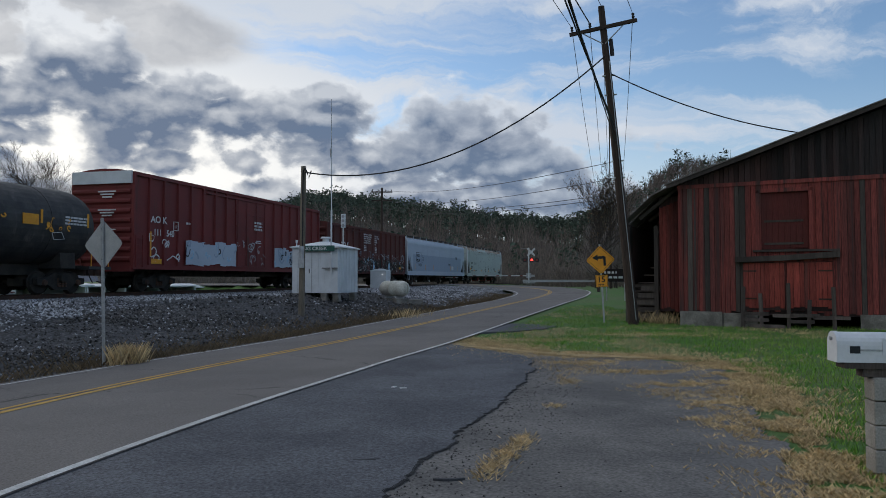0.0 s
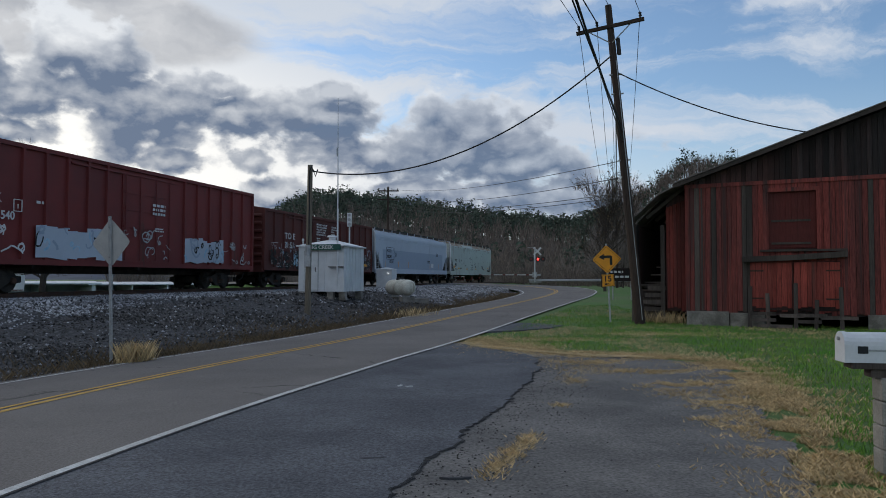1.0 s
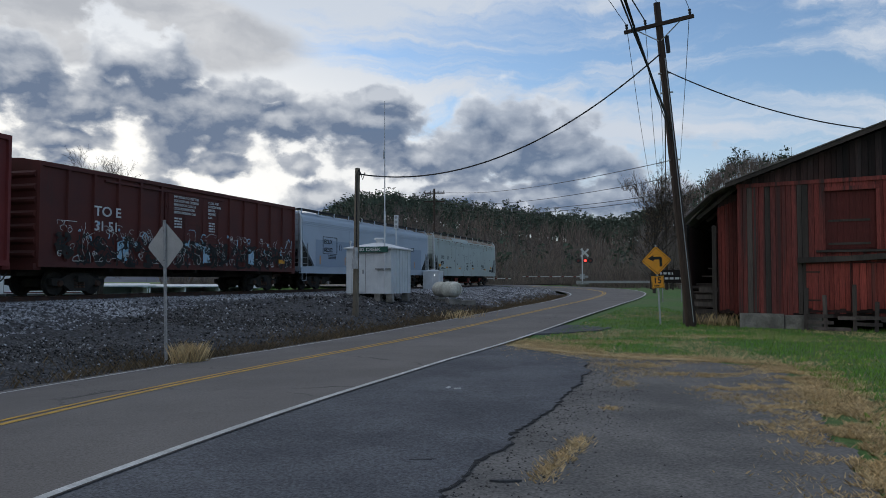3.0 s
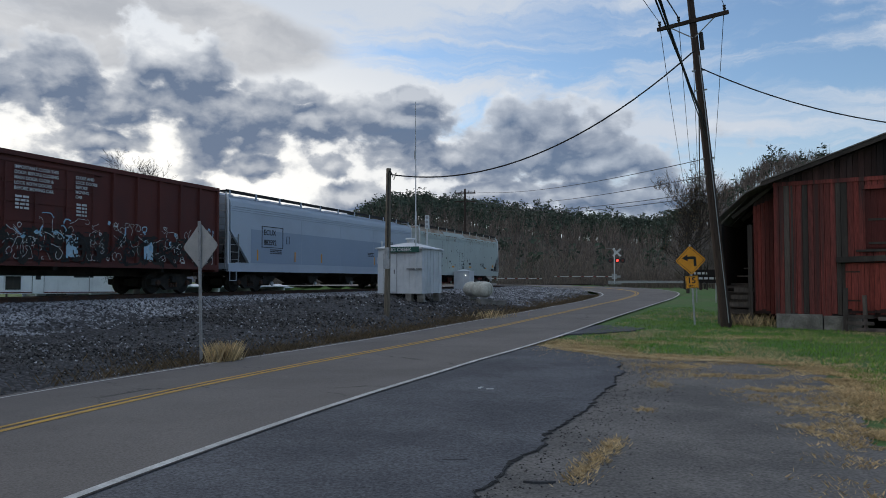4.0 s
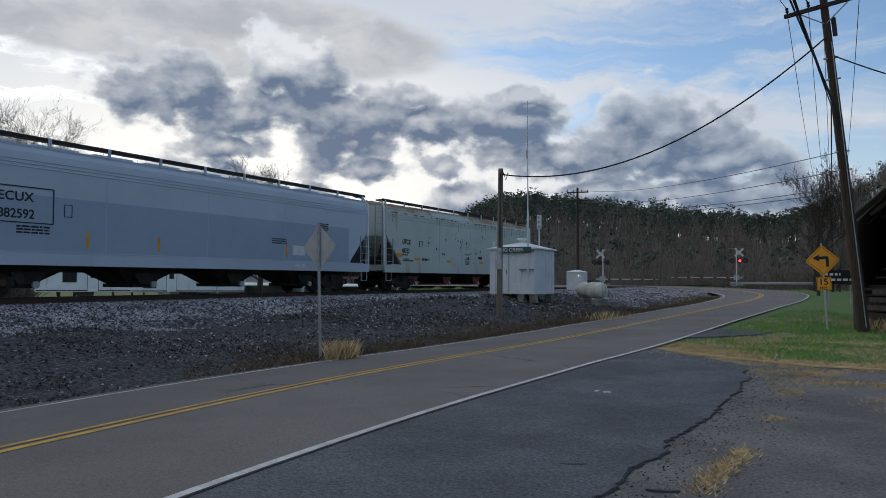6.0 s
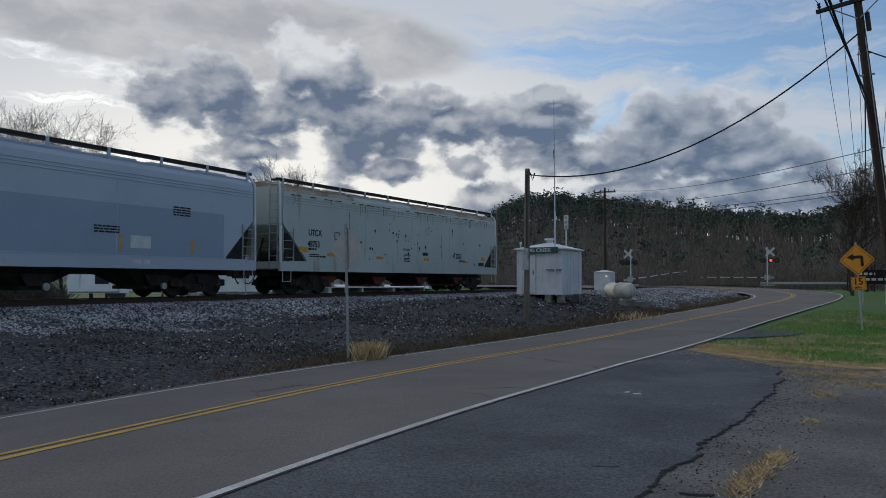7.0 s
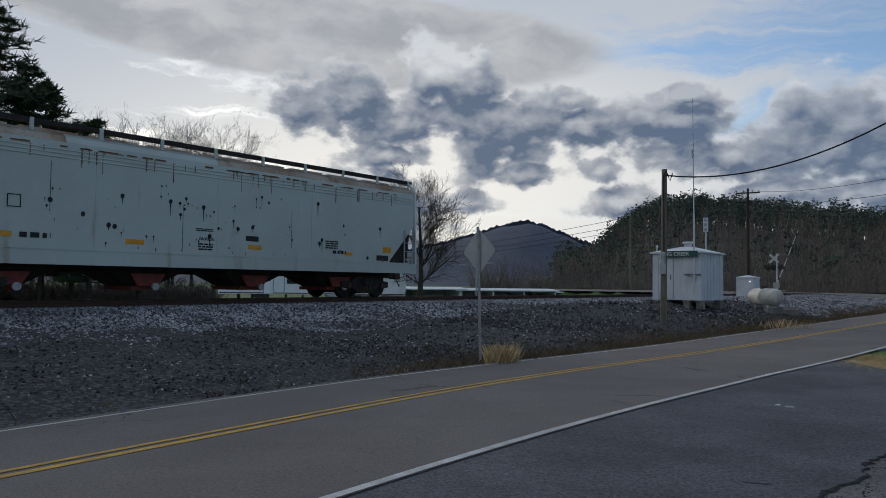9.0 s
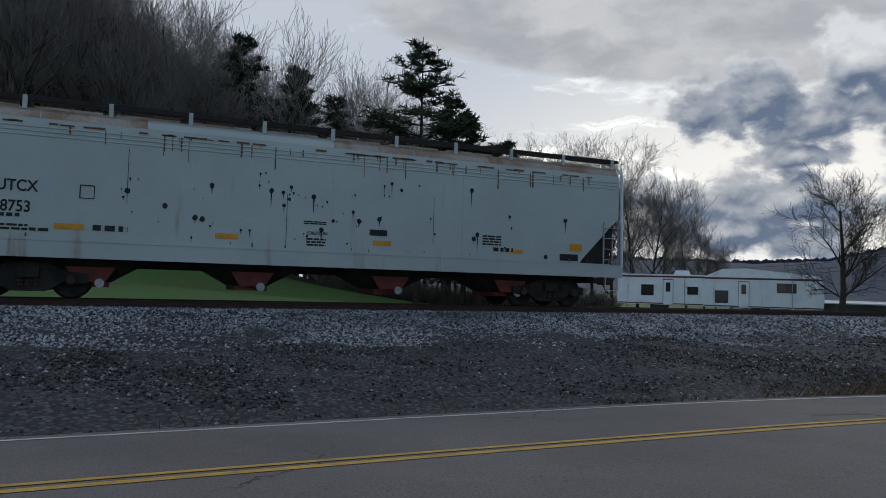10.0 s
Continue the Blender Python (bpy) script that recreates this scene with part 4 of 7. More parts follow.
    for z in (4.35, 3.55, 2.7):
        for k in range(3):
            part("end_stencil", slab(-L / 2 - 0.10, -L / 2 - 0.088, -0.75 + 0.1 * k, 0.15 - 0.1 * k, z - 0.12 * k, z - 0.12 * k + 0.06), "chalk", car)
    ladder("side_ladder", car, -L / 2 + 0.35, -1.62, 1.1, 2.5, 0.45, True, "boxcar", 5)
    running_gear(car, L, 7.2)
    TRAIN.append((car, 42.2, L))

    # brown boxcar, lower
    L = 17.3
    car, rng = boxcar("brown-red boxcar covered in blue and white graffiti", 61.25, L, 4.60, "boxcar_dark", 9, (-2.2, 1.6), 15, 7, False)
    lettering("reporting_mark", "TO E", 0.50, face(-6.2, 2.95, y), "chalk", car, wide=1.25)
    lettering("car_number", "31 51", 0.50, face(-6.2, 2.40, y), "chalk", car, wide=1.1)
    for x0, x1, n in ((-7.9, -4.6, 20), (-4.6, -0.8, 26), (-0.8, 3.0, 26), (3.0, 8.2, 30)):
        off = 0.02 if x0 > -4.7 and x1 < 3.2 else 0.0
        scrawl(car, x0, x1, 1.15, 2.2, y - off + 0.002, "under", rng, n, 0.16)
        scrawl(car, x0, x1, 1.25, 2.65, y - off, "chalk", rng, int(n * 1.6), 0.018, size=0.55)
        scrawl(car, x0, x1, 1.9, 2.75, y - off - 0.005, "blue_paint", rng, n // 3, 0.05, size=0.5)
        scrawl(car, x0, x1, 1.2, 2.2, y - off - 0.008, "ink", rng, int(n * 1.5), 0.05, size=0.6)
    for x0, x1 in ((-5.0, -4.4), (0.3, 0.8), (4.0, 4.5)):
        patch_paint(car, x0, x1, 1.3, 2.1, y - 0.001 - (0.02 if -2.3 < x0 < 1.7 else 0.0), "blue_paint", rng, cells=6)
    for k, words in enumerate(("IMPORTANT-CLOSE THIS", "DOOR BEFORE CLOSING", "MAIN DOOR CLOSE &", "LOCK BOTH DOORS", "BEFORE MOVING CAR")):
        lettering("notice", words, 0.15, face(-1.75, 4.05 - 0.165 * k, y - 0.02), "chalk", car)
    for k, words in enumerate(("CLOSE AND", "LOCK DOORS", "BEFORE", "MOVING", "CAR")):
        lettering("notice", words, 0.15, face(0.65, 4.0 - 0.165 * k, y - 0.02), "chalk", car)
    bars("stencil", car, -1.7, 3.15, 0.5, 4, 0.07, y - 0.02, "chalk", rng)
    bars("stencil", car, 0.7, 3.1, 0.45, 4, 0.07, y - 0.02, "chalk", rng)
    mark = Mesh()
    mark.box(6.9, 7.5, y - 0.004, y, 1.45, 1.65)
    part("reflector", mark, "orange", car)
    running_gear(car, L, 6.3)
    TRAIN.append((car, 61.25, L))

    hopper("light grey covered hopper wagon with a blue-grey lower band", 80.5, 20.9, "hopper_grey", "hopper_grey", ("ECUX", "882592"), True)
    hopper("dirty white covered hopper wagon with rust streaks and black stains", 101.05, 18.7, "hopper_pale", "rust_roof", ("UTCX", "48753"), False)


def hopper(label, y_first, length, paint, roof_paint, mark, banded):
    rng = random.Random(len(label))
    car = thing("hopper_wagon", label, "railway wagon", group="cars of the freight train")
    L, w = length / 2, 1.55
    e1, e2 = L - 0.16, L - 1.62
    top = [(-w, 3.96), (-w + 0.03, 4.14), (-w + 0.12, 4.28), (-w + 0.28, 4.38)]
    def ring(x, low):
        half = [(-w, low)] + top
        pts = half + [(-a, b) for a, b in reversed(half)]
        return [(x, a, b) for a, b in pts]
    shell = Mesh()
    shell.loft([ring(-e1, 2.86), ring(-e1 + 0.02, 2.80), ring(-e2 - 0.12, 1.48), ring(-e2, 1.30), ring(e2, 1.30), ring(e2 + 0.12, 1.48), ring(e1 - 0.02, 2.80), ring(e1, 2.86)])
    part("body", shell, paint, car)
    cap = Mesh()
    cap.prism([(-w + 0.26, 4.36), (-w + 0.30, 4.40), (-0.7, 4.48), (-0.55, 4.54), (0.55, 4.54), (0.7, 4.48), (w - 0.30, 4.40), (w - 0.26, 4.36)], -e1, e1, "x")
    part("roof", cap, roof_paint, car)
    for i in range(10):
        x = -e1 + 1.0 + i * (2 * e1 - 2.0) / 9
        part("hatch_cover", slab(x - 0.75, x + 0.75, -0.4, 0.4, 4.54, 4.62), roof_paint, car)
    if not banded:
        # weathered shoulder plates, some rusted through the paint
        for i in range(8):
            a, b = -e1 + i * 2 * e1 / 8, -e1 + (i + 1) * 2 * e1 / 8
            sh = Mesh()
            o = 0.006
            sh.loft([[(x, -w + 0.03 - o, 4.13), (x, -w + 0.12 - o, 4.28 + o), (x, -w + 0.28, 4.38 + o), (x, -w + 0.30, 4.375), (x, -w + 0.13, 4.27), (x, -w + 0.04, 4.13)] for x in (a + 0.01, b - 0.01)])
            part("shoulder_plate", sh, "rust_roof" if i not in (2, 3) else paint, car)
    # roof walkways on brackets
    for s in (-1, 1):
        y0 = s * 1.16
        part("running_board", slab(-e1 - 0.1, e1 + 0.1, y0 - 0.20, y0 + 0.20, 4.585, 4.635), "grate", car)
        rim = Mesh()
        rim.box(-e1 - 0.1, e1 + 0.1, y0 + s * 0.20 - 0.012, y0 + s * 0.20 + 0.012, 4.555, 4.66)
        part("board_edge", rim, "grate", car)
        for i in range(11):
            x = -e1 + 0.15 + i * (2 * e1 - 0.3) / 10
            part("bracket", slab(x - 0.05, x + 0.05, min(y0 + s * 0.19, y0 + s * 0.235), max(y0 + s * 0.19, y0 + s * 0.235), 4.34, 4.66), paint, car)
    # ribs pressed along the shoulder
    for s in (-1, 1):
        for z in (3.72, 3.82, 3.92):
            me = Mesh()
            me.rod((-e1 + 0.05, s * (w + 0.002), z), (e1 - 0.05, s * (w + 0.002), z), 0.018, n=6)
            part("side_bead", me, paint, car)
        y0 = s * (w + 0.035)
        part("side_sill", slab(-L, L, min(y0, s * (w - 0.1)), max(y0, s * (w - 0.1)), 0.96, 1.34), paint, car)
        part("sill_lip", slab(-L + 0.5, L - 0.5, min(y0, s * (w + 0.05)), max(y0, s * (w + 0.05)), 1.34, 1.37), paint, car)
    if banded:
        part("band", slab(-e2 + 0.1, e2 - 0.05, -w - 0.006, -w, 1.37, 2.95), "hopper_band", car, "darker blue-grey lower side")
    for i in range(4):
        x = (-0.305 + 0.2035 * i) * length
        seam = slab(x + 0.1015 * length - 0.012, x + 0.1015 * length + 0.012, -w - 0.008, -w, 1.37, 3.66)
        if i < 3:
            part("weld_seam", seam, paint, car)
        # outlet bay
        me = Mesh()
        rings = []
        for z, a, b in ((1.30, 1.95, 1.40), (0.95, 1.35, 1.05), (0.42, 0.45, 0.55)):
            rings.append([(x - a, -b, z), (x + a, -b, z), (x + a, b, z), (x - a, b, z)])
        me.loft(rings)
        bay = part("outlet_bay", me, "under", car)
        g = Mesh()
        g.box(x - 0.42, x + 0.42, -0.75, 0.75, 0.30, 0.42)
        g.prism([(x - 0.55, 0.78), (x + 0.55, 0.78), (x + 0.32, 0.42), (x - 0.32, 0.42)], -0.98, -0.90, "y")
        part("outlet_gate", g, "red_part" if not banded else "under", bay)
        kn = Mesh()
        kn.rod((x + 0.2, -0.98, 0.40), (x + 0.2, -1.06, 0.40), 0.11, n=12)
        part("gate_crank", kn, "galv", bay)
    mid = Mesh()
    mid.box(-L + 0.2, L - 0.2, -0.32, 0.32, 0.78, 1.12)
    part("centre_sill", mid, "under", car)
    # open ends: slope sheet, platform, posts, cage and ladders
    for s in (-1, 1):
        e = s * L
        # slope sheet coloured dark for the shade inside the open end
        slope = Mesh()
        slope.loft([[(s * (e1 - 0.03), -w + 0.05, 2.84), (s * (e1 - 0.03), w - 0.05, 2.84), (s * (e1 - 0.10), w - 0.05, 2.78), (s * (e1 - 0.10), -w + 0.05, 2.78)], [(s * (e2 - 0.6), -w + 0.05, 1.0), (s * (e2 - 0.6), w - 0.05, 1.0), (s * (e2 - 0.7), w - 0.05, 1.0), (s * (e2 - 0.7), -w + 0.05, 1.0)]])
        part("slope_sheet", slope, "under", car)
        part("platform", slab(min(e, e - s * 1.9), max(e, e - s * 1.9), -w, w, 1.00, 1.08), "under", car)
        part("end_sill", slab(min(e, e - s * 0.12), max(e, e - s * 0.12), -w, w, 1.04, 1.34), paint, car)
        for yy in (-w + 0.05, w - 0.05):
            part("corner_post", slab(min(e - s * 0.02, e - s * 0.12), max(e - s * 0.02, e - s * 0.12), yy - 0.05, yy + 0.05, 1.34, 2.75), paint, car)
        # added dark triangle, stands in for shade in the open end
        gus = Mesh()
        gus.prism([(s * (e2 + 0.04), 1.36), (s * (e1 - 0.30), 1.36), (s * (e1 - 0.10), 2.72)], -w + 0.10, -w + 0.13, "y")
        part("gusset", gus, "under", car)
        ladder("side_ladder", car, e - s * 0.42, -w - 0.03, 1.34, 2.66, 0.62, True, "galv", 4)
        ladder("end_ladder", car, e + s * 0.02, -w + 0.35, 1.1, 4.45, 0.42, False, "galv", 11)
        hoop = Mesh()
        hoop.pipe([(e - s * 0.02, -w + 0.0, 1.3), (e - s * 0.02, -w + 0.02, 2.7), (e - s * 0.02, -w + 0.05, 4.2), (e - s * 0.16, -w + 0.25, 4.52), (e - s * 0.3, -0.85, 4.62)], 0.05)
        part("grab_rail", hoop, "white_metal", car)
        tk = Mesh()
        tk.rod((e - s * 0.75, -0.9, 1.55), (e - s * 0.75, 0.1, 1.55), 0.24, n=14)
        part("air_tank", tk, "under" if s < 0 else "galv", car)
        wheel = Mesh()
        for i in range(14):
            a0, a1 = 2 * math.pi * i / 14, 2 * math.pi * (i + 1) / 14
            wheel.rod((e - s * 0.25, -0.55 + 0.28 * math.cos(a0), 1.9 + 0.28 * math.sin(a0)), (e - s * 0.25, -0.55 + 0.28 * math.cos(a1), 1.9 + 0.28 * math.sin(a1)), 0.015, n=4)
        wheel.rod((e - s * 0.25, -0.83, 1.9), (e - s * 0.25, -0.27, 1.9), 0.012, n=4)
        part("brake_wheel", wheel, "under", car)
        step = Mesh()
        step.pipe([(e - s * 0.15, -w, 1.05), (e - s * 0.15, -w, 0.55), (e - s * 0.62, -w, 0.55), (e - s * 0.62, -w, 1.05)], 0.018)
        part("step_iron", step, paint, car)
    y = -w - 0.010
    if banded:
        lettering("reporting_mark", mark[0], 0.36, face(-L + 2.75, 2.75, y), "ink", car, wide=1.1)
        lettering("car_number", mark[1], 0.36, face(-L + 2.75, 2.27, y), "ink", car, wide=1.0)
        fr = Mesh()
        q = [(-L + 2.6, 2.15), (-L + 4.4, 2.15), (-L + 4.4, 3.15), (-L + 2.6, 3.15)]
        for a, b in zip(q, q[1:] + q[:1]):
            fr.rod((a[0], y, a[1]), (b[0], y, b[1]), 0.02, n=4)
        q = [(-L + 4.75, 2.4), (-L + 5.0, 2.4), (-L + 5.0, 2.75), (-L + 4.75, 2.75)]
        for a, b in zip(q, q[1:] + q[:1]):
            fr.rod((a[0], y, a[1]), (b[0], y, b[1]), 0.012, n=4)
        part("mark_frame", fr, "ink", car)
        bars("stencil", car, -L + 3.3, 2.02, 1.0, 3, 0.05, y, "ink", rng)
        bars("stencil", car, L - 4.0, 3.0, 0.75, 4, 0.05, y, "ink", rng)
        bars("stencil", car, L - 7.0, 2.2, 0.9, 3, 0.05, y, "ink", rng)
        for x in (-L + 2.2, -L + 5.5, -L + 8.2, L - 6.1, L - 3.2):
            part("reflector", slab(x, x + 0.10, y - 0.002, y, 1.5, 2.0), "orange", car, "faded orange reflector strip")
        for x0, x1, d0, z0, z1 in ((L - 5.7, L - 4.9, 0.0, 1.6, 2.0), (L - 5.6, L - 5.3, 0.03, 1.12, 1.24), (L - 5.2, L - 4.95, 0.03, 1.12, 1.24)):
            part("data_panel", slab(x0, x1, y - d0 - 0.006, y - d0, z0, z1), "chalk", car)
    else:
        lettering("reporting_mark", mark[0], 0.36, face(-L + 1.65, 2.44, y), "ink", car, wide=0.85)
        lettering("car_number", mark[1], 0.36, face(-L + 1.60, 1.97, y), "ink", car, wide=0.85)
        for x, z, a, b in ((-L + 1.1, 1.74, 0.50, 0.22), (-L + 2.85, 1.62, 0.62, 0.13), (-L + 6.4, 1.58, 0.55, 0.13), (L - 8.2, 1.60, 0.52, 0.13), (L - 4.0, 1.56, 0.42, 0.11), (L - 1.95, 1.72, 0.45, 0.22)):
            part("reflector", slab(x, x + a, y - 0.003, y, z, z + b), "orange", car)
        spots = Mesh()
        for _ in range(70):
            x = rng.triangular(-L + 3.5, L - 1.5, -0.5)
            z = rng.choice([rng.gauss(3.0, 0.25), rng.gauss(2.5, 0.35), rng.gauss(1.9, 0.22)])
            z = min(max(z, 1.5), 3.3)
            r = rng.choice([0.014, 0.018, 0.025, 0.03, 0.045, 0.065])
            pts = [(x + r * (0.8 + 0.4 * rng.random()) * math.cos(a), y - 0.002, z + r * 1.1 * math.sin(a)) for a in (2 * math.pi * i / 9 for i in range(9))]
            spots.add(pts, [tuple(range(9))])
            if rng.random() < 0.75:
                d = rng.uniform(2, 7) * r
                spots.add([(x - r * 0.35, y - 0.002, z), (x + r * 0.35, y - 0.002, z), (x + r * 0.08, y - 0.002, z - d), (x - r * 0.08, y - 0.002, z - d)], [(0, 1, 2, 3)])
        for x, z in ((-5.0, 2.3), (-1.2, 1.5), (2.9, 1.7)):
            spots.box(x, x + 0.013, y - 0.002, y, z, z + 1.3)
        tagged(part("tar_stain", spots, "ink", car, "black spots with drips"), kind="stuff")
        runs = Mesh()
        for _ in range(64):
            x = rng.uniform(-e1 + 0.3, e1 - 0.3)
            z = rng.choice([3.98, 3.98, 3.98, 1.5])
            runs.box(x, x + rng.uniform(0.010, 0.045), y - 0.006, y - 0.004, z - rng.triangular(0.05, 0.6, 0.10) * (1 if z > 2 else 0.35), z)
        for _ in range(55):
            x = rng.uniform(-e1 + 0.3, e1 - 0.3)
            runs.box(x, x + rng.uniform(0.1, 0.35), y - 0.012, y - 0.004, 3.99, 3.99 + rng.uniform(0.02, 0.05))
        tagged(part("rust_stain", runs, "rust_run", car, "dark rust runs below the roof edge"), kind="stuff")
        bars("brand_bar", car, -L + 3.65, 1.62, 0.75, 1, 0.13, y, "ink", rng)
        bars("brand_bar", car, L - 4.55, 1.60, 0.65, 1, 0.11, y, "ink", rng)
        bars("stencil", car, -L + 2.35, 1.55, 0.4, 1, 0.07, y, "ink", rng)
        lettering("caution", "CAUTION", 0.12, face(-L + 8.7, 1.80, y), "ink", car)
        bars("stencil", car, -L + 8.7, 1.66, 0.5, 3, 0.045, y, "ink", rng)
        bars("stencil", car, -L + 8.6, 2.12, 0.6, 2, 0.03, y, "ink", rng)
        bars("stencil", car, L - 4.9, 2.0, 0.6, 4, 0.045, y, "ink", rng)
        bars("stencil", car, -L + 1.65, 1.85, 0.5, 1, 0.08, y, "ink", rng)
        bars("stencil", car, -L + 1.72, 1.64, 0.6, 2, 0.05, y, "ink", rng)
        part("data_panel", slab(L - 2.3, L - 1.65, y - 0.003, y, 1.42, 1.62), "ink", car)
        part("data_panel", slab(-L + 10.4, -L + 10.9, y - 0.003, y, 1.86, 2.02), "ink", car)
        fr = Mesh()
        q = [(-L + 3.35, 2.36), (-L + 3.65, 2.36), (-L + 3.65, 2.66), (-L + 3.35, 2.66)]
        for a, b in zip(q, q[1:] + q[:1]):
            fr.rod((a[0], y, a[1]), (b[0], y, b[1]), 0.014, n=4)
        part("plate_mark", fr, "ink", car)
    endways = Matrix(((0, 0, -1, -e1 - 0.006), (-1, 0, 0, 0.9), (0, 1, 0, 3.95), (0, 0, 0, 1)))
    lettering("end_mark", mark[0], 0.26, endways, "ink", car, wide=1.1)
    lettering("end_number", mark[1], 0.26, Matrix.Translation((0, 0, -0.3)) @ endways, "ink", car)
    for s in (-1, 1):
        for yy in (-0.9, 0.0, 0.9):
            strut = Mesh()
            strut.rod((s * (e1 - 0.5), yy, 2.35), (s * (L - 0.25), yy, 1.1), 0.05, n=6)
            part("end_strut", strut, "under", car)
        part("cross_rail", slab(min(s * (L - 0.02), s * (L - 0.07)), max(s * (L - 0.02), s * (L - 0.07)), -w + 0.1, w - 0.1, 2.42, 2.47), "galv", car)
    running_gear(car, length, L - 2.35)
    TRAIN.append((car, y_first, length))


add_train()


# ---- east side: barn, poles, signs, mailbox ----
def gz(x, y):
    return float(height([x], [y])[0])


def cable(name, p, q, sag, r, parent=None, label="black overhead cable with a slack curve"):
    p, q = Vector(p), Vector(q)
    me = Mesh()
    pts = [p.lerp(q, t) - Vector((0, 0, sag * 4 * t * (1 - t))) for t in (i / 22 for i in range(23))]
    me.pipe(pts, r, 5)
    ob = part(name, me, "wire", parent)
    if not parent:
        tagged(ob, label, "cable")
    return ob


def barn():
    b = thing("barn", "weathered red wooden barn with tin roof on concrete footing", "barn", pose(8.34, 26.64, 0, 0, 0, -28))
    rng = random.Random(12)
    peak, eave = 8.4, 5.10
    slope = (7.85 - eave) / peak
    top = lambda x: eave + slope * min(x, 2 * peak - x)
    # dark core behind the boards
    core = Mesh()
    core.prism([(0.05, 0.45), (0.05, eave - 0.1), (peak, top(peak) - 0.1), (2 * peak - 0.05, eave - 0.1), (2 * peak - 0.05, 0.45)], 0.06, 14.0, "y")
    part("frame_wall", core, "barn_dark", b)
    # footing in blocks with gaps
    x = 0.0
    while x < 2 * peak:
        w = rng.uniform(1.0, 1.9)
        if 2.3 < x < 4.4:
            x += w
            continue
        f = Mesh()
        f.box(x, min(x + w - 0.03, 2 * peak), -0.05 - rng.uniform(0, 0.05), 0.2, -0.2, 0.52 + rng.uniform(-0.06, 0.06))
        part("footing", f, "concrete", b)
        x += w
    # front boards below the girt, bare grey at the corner, missing towards the ground near the door
    x = 0.0
    while x < 2 * peak - 0.05:
        w = rng.uniform(0.13, 0.21)
        low = 0.50 + rng.uniform(-0.05, 0.08)
        if not (2.62 < x + w / 2 < 4.12):
            me = Mesh()
            me.box(x, x + w - 0.012, -0.03 - rng.uniform(0, 0.014), 0.055, low, 4.86)
            grey = rng.random() < (0.10 if x < 0.9 else 0.01)
            part("board", me, "barn_grey" if grey else "barn", b)
        else:
            me = Mesh()
            me.box(x, x + w - 0.012, -0.03 - rng.uniform(0, 0.014), 0.055, low + 0.1, 2.62)
            part("board", me, "barn", b)
            me = Mesh()
            me.box(x, x + w - 0.012, -0.03, 0.055, 4.60, 4.86)
            part("board", me, "barn", b)
        me = Mesh()
        c = x + w / 2
        me.box(x, x + w - 0.012, -0.025 - rng.uniform(0, 0.012), 0.055, 4.86, top(c) - 0.12)
        part("gable_board", me, "barn_dark", b)
        x += w
    part("girt", slab(-0.05, 2 * peak, -0.075, -0.03, 4.82, 4.95), "barn", b)
    part("corner_board", slab(-0.03, 0.12, -0.07, -0.03, 0.5, 4.9), "barn", b)
    part("batten", slab(0.50, 0.56, -0.065, -0.03, 0.5, 4.9), "barn_grey", b)
    # loft door in its frame, with two rails
    d = part("loft_door", slab(2.62, 4.12, 0.04, 0.06, 2.66, 4.55), "barn_door", b)
    for i in range(8):
        part("door_board", slab(2.66 + i * 0.18, 2.66 + i * 0.18 + 0.17, 0.02, 0.04, 2.70, 4.52), "barn_door", d)
    for z in (2.80, 3.55):
        part("rail", slab(2.75, 3.95, 0.0, 0.02, z, z + 0.07), "barn_grey", d)
    for x0, x1, z0, z1 in ((2.50, 2.62, 2.6, 4.66), (4.12, 4.24, 2.6, 4.66), (2.5, 4.24, 4.55, 4.68)):
        part("door_frame", slab(x0, x1, -0.08, -0.03, z0, z1), "barn", b)
    part("sill", slab(2.40, 5.0, -0.14, -0.03, 2.56, 2.63), "barn_grey", b)
    beam = Mesh()
    beam.prism([(1.85, 2.22), (1.85, 2.40), (3.4, 2.44), (5.0, 2.55), (5.0, 2.36), (3.3, 2.26)], -0.24, -0.04, "y")
    part("beam", beam, "barn_grey", b, "grey split beam over the lower door")
    # double lower doors of brighter boards, hung on iron straps, with a grey kickboard
    for a, b2 in ((2.08, 3.38), (3.42, 4.78)):
        leaf = part("lower_door", slab(a, b2, -0.062, -0.046, 0.62, 2.22), "barn_dark", b)
        k = a + 0.01
        while k < b2 - 0.06:
            w = min(rng.uniform(0.13, 0.20), b2 - k)
            part("door_board", slab(k, k + w - 0.01, -0.088 - rng.uniform(0, 0.008), -0.062, 0.66 + rng.uniform(0, 0.10), 2.20), "barn_bright", leaf)
            k += w
        for z in (0.98, 1.9):
            part("strap_hinge", slab(a if a < 3 else b2 - 0.42, a + 0.42 if a < 3 else b2, -0.104, -0.097, z, z + 0.05), "rust", leaf)
    # props and broken pallets leaning at the door
    for x, z, lean in ((2.02, 1.45, 0.02), (2.60, 1.1, -0.03), (3.42, 1.52, 0.0), (4.0, 1.15, 0.04), (4.75, 1.3, -0.02)):
        me = Mesh()
        me.box(x, x + 0.12, -0.34, -0.26, -0.1, z, Matrix.Rotation(lean, 4, "Y"))
        part("prop", me, "barn_grey", b)
    for x, z in ((2.1, 0.45), (2.1, 0.25), (3.0, 0.4), (3.5, 0.22), (3.5, 0.42), (4.2, 0.36), (2.3, 0.05)):
        part("pallet_board", slab(x, x + rng.uniform(0.7, 1.1), -0.37, -0.33, z, z + 0.11), "barn_grey", b)
    # lean-to on the north side
    lean = Mesh()
    lean.box(-0.85, 0.0, 0.75, 0.82, 0.5, 4.7)
